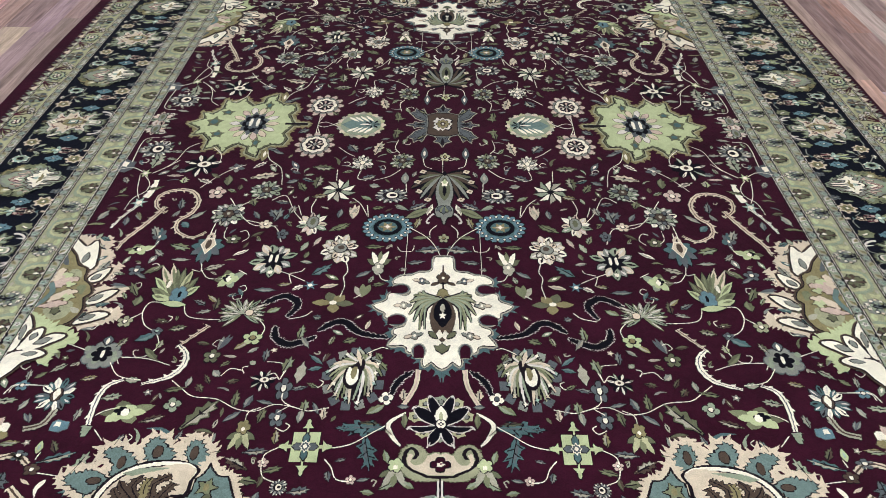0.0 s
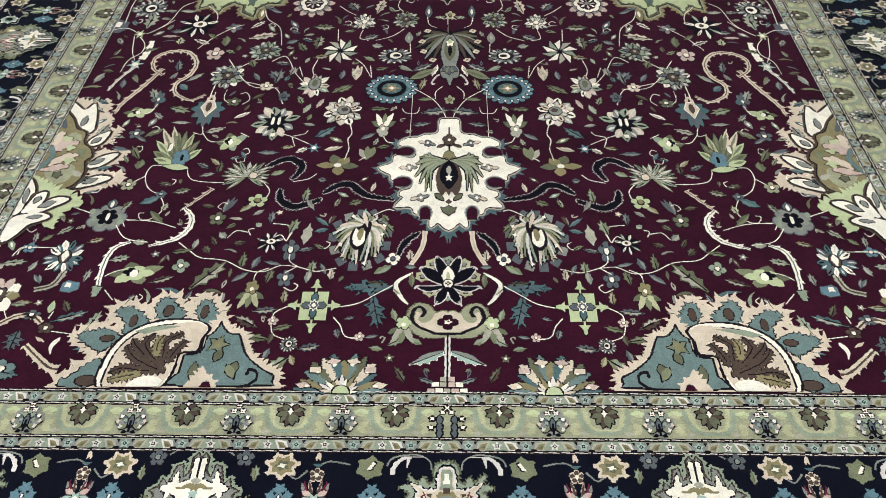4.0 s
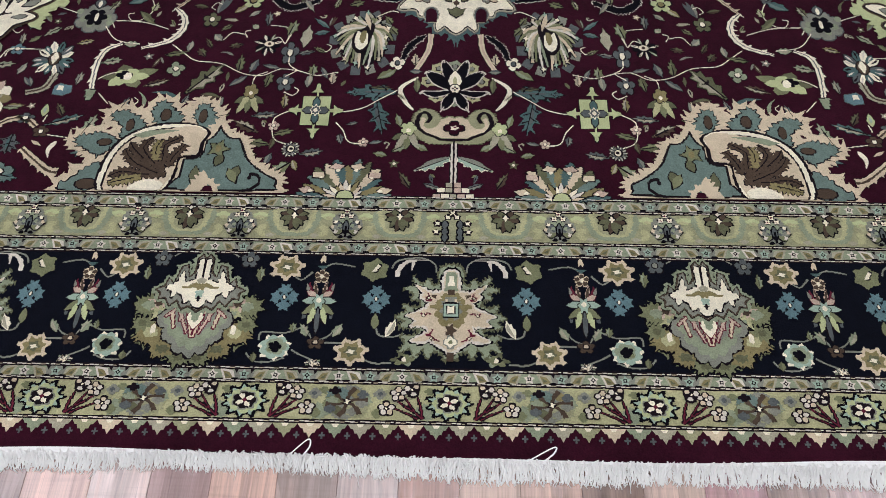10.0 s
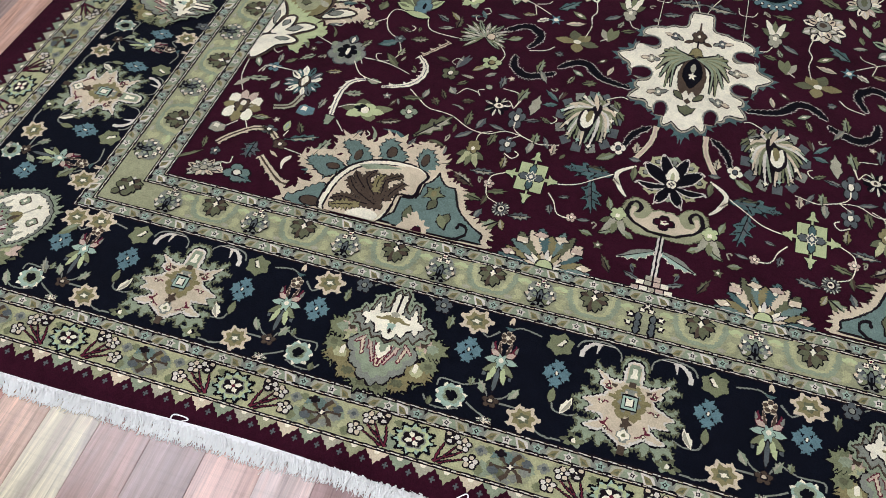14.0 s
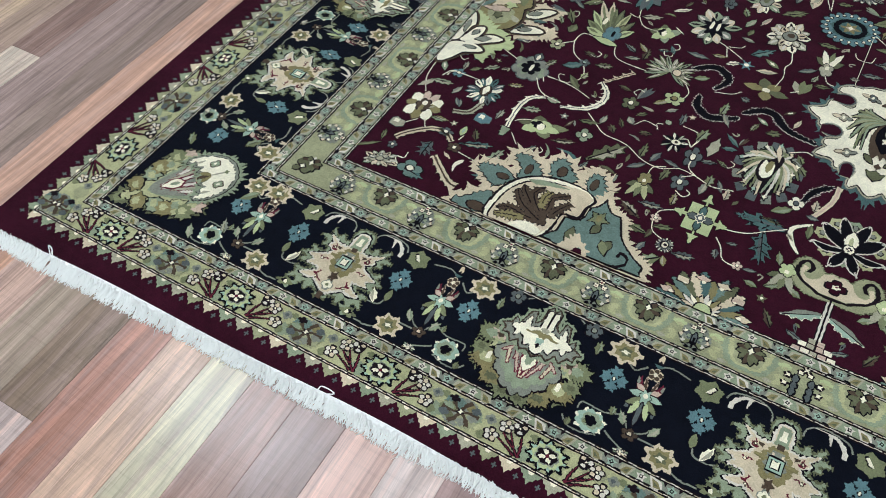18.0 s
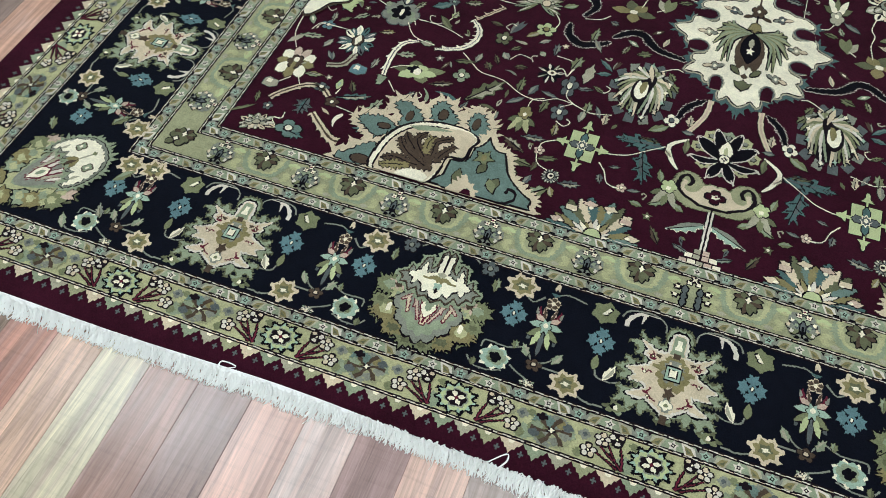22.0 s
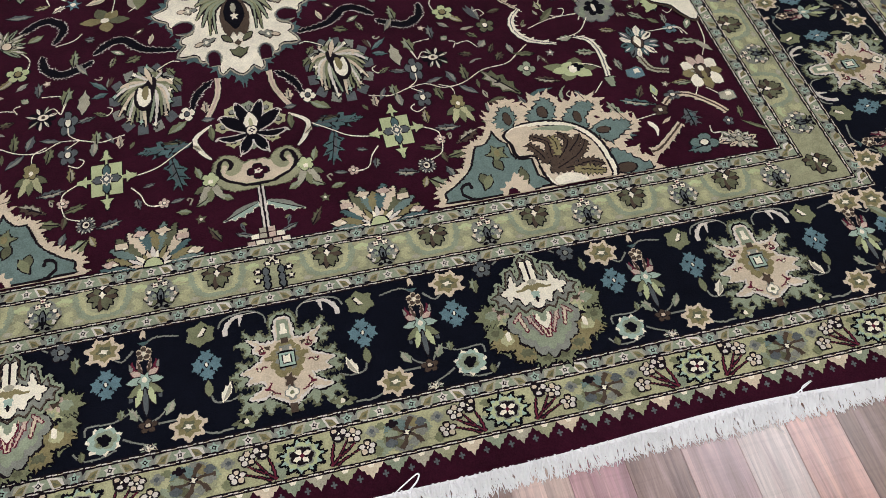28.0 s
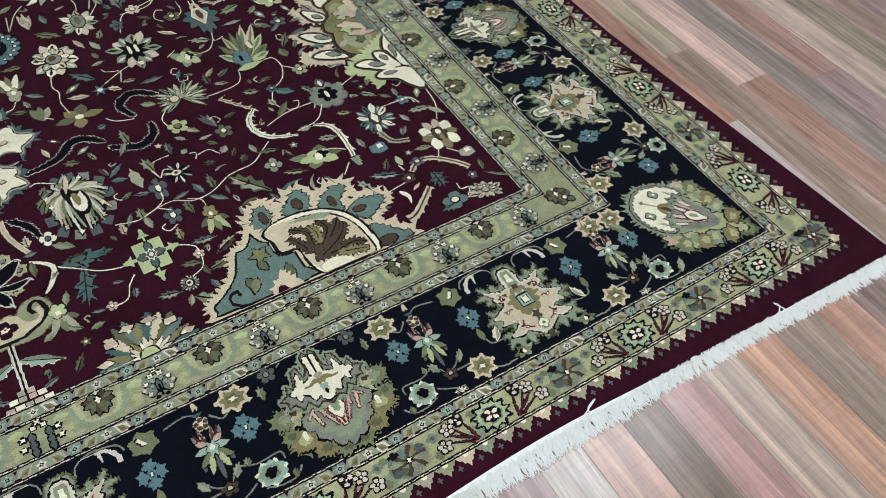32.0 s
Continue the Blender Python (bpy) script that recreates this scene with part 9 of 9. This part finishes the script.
def tooth_edge(m, i, at):
    c = ("beige", "sage", "stone", "guard")[i % 4]
    o = [(-0.02, 0.011), (0.02, 0.011), (0.0145, 0.003), (0.011, 0.003), (0.0085, -0.004), (0.0045, -0.004), (0.0, -0.0125), (-0.0045, -0.004), (-0.0085, -0.004), (-0.011, 0.003), (-0.0145, 0.003)]
    m.fill([at(*p) for p in o], c, 0)
    m.fill([at(*p) for p in [(-0.006, 0.011), (0.006, 0.011), (0.003, 0.006), (-0.003, 0.006)]], "ivory", 1)
    for w, h in ((0.0048, 0.0015), (0.0015, 0.0055)):
        m.fill([at(0.02 + x, -0.008 + y) for x, y in ((-w, -h), (w, -h), (w, h), (-w, h))], "slate", 0)


run_of(0.455, 0.0395, tooth_edge, "tooth_edging", "row of beige and sage teeth along the burgundy edge")

# ---- fringe at both ends ----
for sy in (-1, 1):
    rf = random.Random(5 + sy)
    v, f = [], []

    def strand(x, y, z, dx, ln, w):
        """A limp cotton strand that lies down on the floor."""
        n, s = 4, len(v)
        bend = rf.uniform(-0.012, 0.012)
        for i in range(n + 1):
            u = i / n
            cx, cy = x + dx * u + bend * math.sin(2.6 * u), y - ln * u
            cz = max(0.0014, z * (1 - u) ** 1.5 + 0.0016)
            ww = w * (1 - 0.55 * u)
            v.extend(((cx - ww, sy * -cy, cz - 0.001), (cx, sy * -cy, cz + ww * 0.9), (cx + ww, sy * -cy, cz - 0.001)))
        for i in range(n):
            a = s + 3 * i
            f.extend(((a, a + 1, a + 4, a + 3), (a + 1, a + 2, a + 5, a + 4)))

    hx, hy = ext(0.497)
    x = -hx - 0.012
    while x < hx + 0.022:
        wave = 0.007 * math.sin(3.1 * x) + 0.005 * math.sin(9 * x + 1) + 0.003 * math.sin(31 * x)
        k = rf.uniform(-0.008, 0.011)
        for j in range(5):
            strand(x + rf.uniform(-0.0017, 0.0017), -hy - bowed(x) + rf.uniform(-0.005, 0.002), rf.uniform(0.004, 0.0138), k + rf.uniform(-0.008, 0.008), 0.027 + 0.4 * wave + rf.uniform(-0.006, 0.005), rf.uniform(0.0013, 0.0021))
        x += 0.0039
    for j in range(14):
        u = rf.uniform(-hx, hx)
        strand(u, -hy - bowed(u) - 0.004, 0.009, rf.uniform(-0.025, 0.025), 0.026 + rf.uniform(0.006, 0.02), 0.0011)
    fringe = tagged(link_mesh("fringe", v, f, [COTTON], parent=rug, label="short ivory cotton fringe"), kind="stuff")
    # the woven end from which the strands hang
    n = 220
    vv, ff = [], []
    for i in range(n + 1):
        x = -hx - 0.014 + (2 * hx + 0.039) * i / n
        j = rf.uniform(-0.0012, 0.0012)
        lap = 0.0015 + 0.0035 * math.sin(4.1 * x + sy) + 0.0028 * math.sin(9.7 * x + 1)
        for yy, zz in ((lap, 0.009), (lap - 0.0008, 0.0128), (-0.0035 + j, 0.0112 + 0.0008 * math.sin(60 * x)), (-0.009 + j, 0.003)):
            vv.append((x, sy * (hy + bowed(x) - yy), zz))
    for i in range(n):
        for q in range(3):
            a = 4 * i + q
            ff.append((a, a + 1, a + 5, a + 4))
    link_mesh("woven_end", vv, ff, [COTTON], parent=rug, label="ivory cotton flatwoven end")
    for i in range(6):
        u = -hx + 2 * hx * (i + rf.uniform(0.2, 0.8)) / 6
        pts = spline([(u, hy + 0.004), (u + rf.uniform(-0.02, 0.02), hy - 0.012), (u + rf.uniform(-0.03, 0.03), hy - 0.018 * rf.random() - 0.004), (u + rf.uniform(-0.04, 0.04), hy + 0.006)], False, 5)
        o = band_outline(pts, 0.0028, 0.002)
        link_mesh("stray_thread", [(x, sy * (y + bowed(x)), TOP + 0.0022 if y < hy - 0.001 else 0.0125) for x, y in o], [tuple(range(len(o)))], [COTTON], parent=rug)


# ---- planks of the floor, running the length of the rug ----
rng = random.Random(7)
plank_meshes = {}
TONES = dict(tan=(206, 168, 150), stone=(184, 155, 141), umber=(144, 118, 109), pale=(202, 183, 173), red=(182, 138, 123), sand=(213, 178, 160), cream=(219, 194, 178), brown=(168, 134, 122), ash=(161, 136, 126),
             blush=(216, 182, 167), dove=(208, 191, 184), mauve=(174, 146, 141), orange=(202, 157, 139), salmon=(226, 187, 170))


def plank(x0, x1, y0, y1, tone):
    length, width = round((y1 - y0) * 20) / 20, round((x1 - x0) * 400) / 400
    key = (length, width)
    if key not in plank_meshes:
        g, e = 0.0002, 0.0007
        h, w = length / 2, width / 2
        outer = [(-w + g, -h + g), (w - g, -h + g), (w - g, h - g), (-w + g, h - g)]
        inner = [(-w + e, -h + e), (w - e, -h + e), (w - e, h - e), (-w + e, h - e)]
        v = [(x, y, -0.0035) for x, y in outer] + [(x, y, -0.0006) for x, y in outer] + [(x, y, 0.0) for x, y in inner]
        f = [(8, 9, 10, 11)] + [(i, (i + 1) % 4, 4 + (i + 1) % 4, 4 + i) for i in range(4)] + [(4 + i, 4 + (i + 1) % 4, 8 + (i + 1) % 4, 8 + i) for i in range(4)]
        me = bpy.data.meshes.new("plank")
        me.from_pydata(v, [], f)
        me.materials.append(WOOD)
        plank_meshes[key] = me
    ob = new("plank", plank_meshes[key])
    ob.location = ((x0 + x1) / 2, (y0 + y1) / 2, 0)
    ob.scale = ((x1 - x0) / width, (y1 - y0) / length, 1)
    ob.color = (*srgb(*(c * rng.uniform(0.96, 1.04) for c in TONES[tone])), 1)
    ob.parent = floor


far_v, far_f = [], []


def far_plank(x0, x1, y0, y1):
    """A plank away from the rug, one of many in a single sheet."""
    s = len(far_v)
    vs, fs = box(x0 + 0.0003, y0 + 0.0003, -0.0035, x1 - 0.0003, y1 - 0.0003, 0.0)
    far_v.extend(vs)
    far_f.extend(tuple(s + k for k in q) for q in fs)


# seams between the planks, and the planks beside the rug: where a run starts and how its pieces look from there on
SEAMS = [-1.99, -1.887, -1.766, -1.671, -1.556, -1.443, -1.342, -1.230, -1.133, -1.035, -0.942, -0.846, -0.750, -0.650, -0.548, -0.457, -0.363, -0.262]
SEAMS += [-0.262 + 0.932 * k / 10 for k in range(1, 10)] + [0.670, 0.757, 0.846, 0.934, 1.031, 1.125, 1.225, 1.332, 1.425, 1.520, 1.606, 1.698, 1.800]
while SEAMS[0] > -ROOM_X + 0.1:
    SEAMS.insert(0, SEAMS[0] - 0.0985)
while SEAMS[-1] < ROOM_X - 0.1:
    SEAMS.append(SEAMS[-1] + 0.0965)
KNOWN = {-1.99: ((-2.5, "cream"), (-1.632, "umber"), (-0.7, "sand")), -1.887: ((-2.9, "mauve"), (-1.1, "tan")), -1.766: ((-3.0, "ash"), (-1.0, "stone")), -1.671: ((-2.6, "orange"), (-1.0, "stone")), -1.556: ((-2.9, "orange"), (-1.5, "orange")),
         -1.443: ((-2.9, "tan"), (-1.9, "brown")), -1.342: ((-2.9, "stone"), (-1.9, "ash")), -1.23: ((-3.0, "pale"), (-2.343, "umber"), (-1.8, "umber")), -1.133: ((-2.8, "red"), (-1.9, "red")), -1.035: ((-2.9, "sand"), (-1.9, "tan")),
         -0.942: ((-2.8, "cream"), (-1.8, "cream")), -0.846: ((-2.9, "brown"), (-1.9, "ash")), -0.75: ((-2.7, "ash"), (-1.8, "ash")), -0.65: ((-2.8, "blush"), (-1.9, "tan")), -0.548: ((-2.9, "dove"), (-1.9, "pale")),
         -0.457: ((-2.8, "mauve"), (-1.9, "ash")), -0.363: ((-2.9, "blush"), (-2.0, "tan")), -0.262: ((-2.8, "mauve"), (-1.9, "ash")),
         0.67: ((-2.9, "dove"), (-1.9, "ash")), 0.757: ((-2.8, "blush"), (-1.9, "tan")), 0.846: ((-2.9, "umber"), (-1.9, "ash")), 0.934: ((-2.7, "stone"), (-1.8, "tan")), 1.031: ((-2.9, "pale"), (-2.0, "pale")), 1.125: ((-2.8, "orange"), (-1.9, "tan")),
         1.225: ((-2.9, "ash"), (-1.9, "ash")), 1.332: ((-2.8, "orange"), (-1.9, "red")), 1.425: ((-2.9, "ash"), (-1.9, "ash")), 1.52: ((-2.7, "dove"), (-1.62, "red"), (-0.8, "tan")), 1.606: ((-2.7, "ash"), (-1.36, "stone"), (-0.6, "pale")),
         1.698: ((-2.6, "brown"), (-1.53, "salmon"), (-0.8, "ash")), 1.8: ((-2.7, "ash"), (-1.16, "dove"), (-0.5, "tan"))}
MIXED = ("stone", "mauve", "tan", "brown", "ash", "umber", "pale", "red", "stone", "sand", "mauve", "ash")
for x0, x1 in zip(SEAMS, SEAMS[1:]):
    near = -2.95 < x0 and x1 < 2.95
    if not near:
        y = ROOM_Y0
        while y < ROOM_Y1:
            ln = rng.choice((0.6, 0.75, 0.9, 1.05, 1.2))
            far_plank(x0, x1, y, min(y + ln, ROOM_Y1))
            y += ln
        continue
    runs = list(KNOWN.get(round(x0, 3), ()))
    if not runs:
        runs = [(-3.1 + rng.uniform(0, 0.9), rng.choice(MIXED))]
    first = runs[0][0]
    while runs[-1][0] < 2.0:
        runs.append((runs[-1][0] + rng.choice((0.75, 0.9, 1.05, 1.2)), rng.choice(MIXED)))
    for (y, tone), (y2, _) in zip(runs, runs[1:]):
        if not (x0 > -1.42 and x1 < 1.42 and y > -1.98 and y2 < 1.98):
            plank(x0, x1, y, y2, tone)
    y = runs[-1][0]
    while y < ROOM_Y1:
        far_plank(x0, x1, y, min(y + 0.9, ROOM_Y1))
        y += 0.9
    while first > ROOM_Y0:
        far_plank(x0, x1, max(first - 0.9, ROOM_Y0), first)
        first -= 0.9
tagged(link_mesh("far_planks", far_v, far_f, [WOOD_FAR], parent=floor, label="wood-look planks out towards the walls"), kind="stuff")
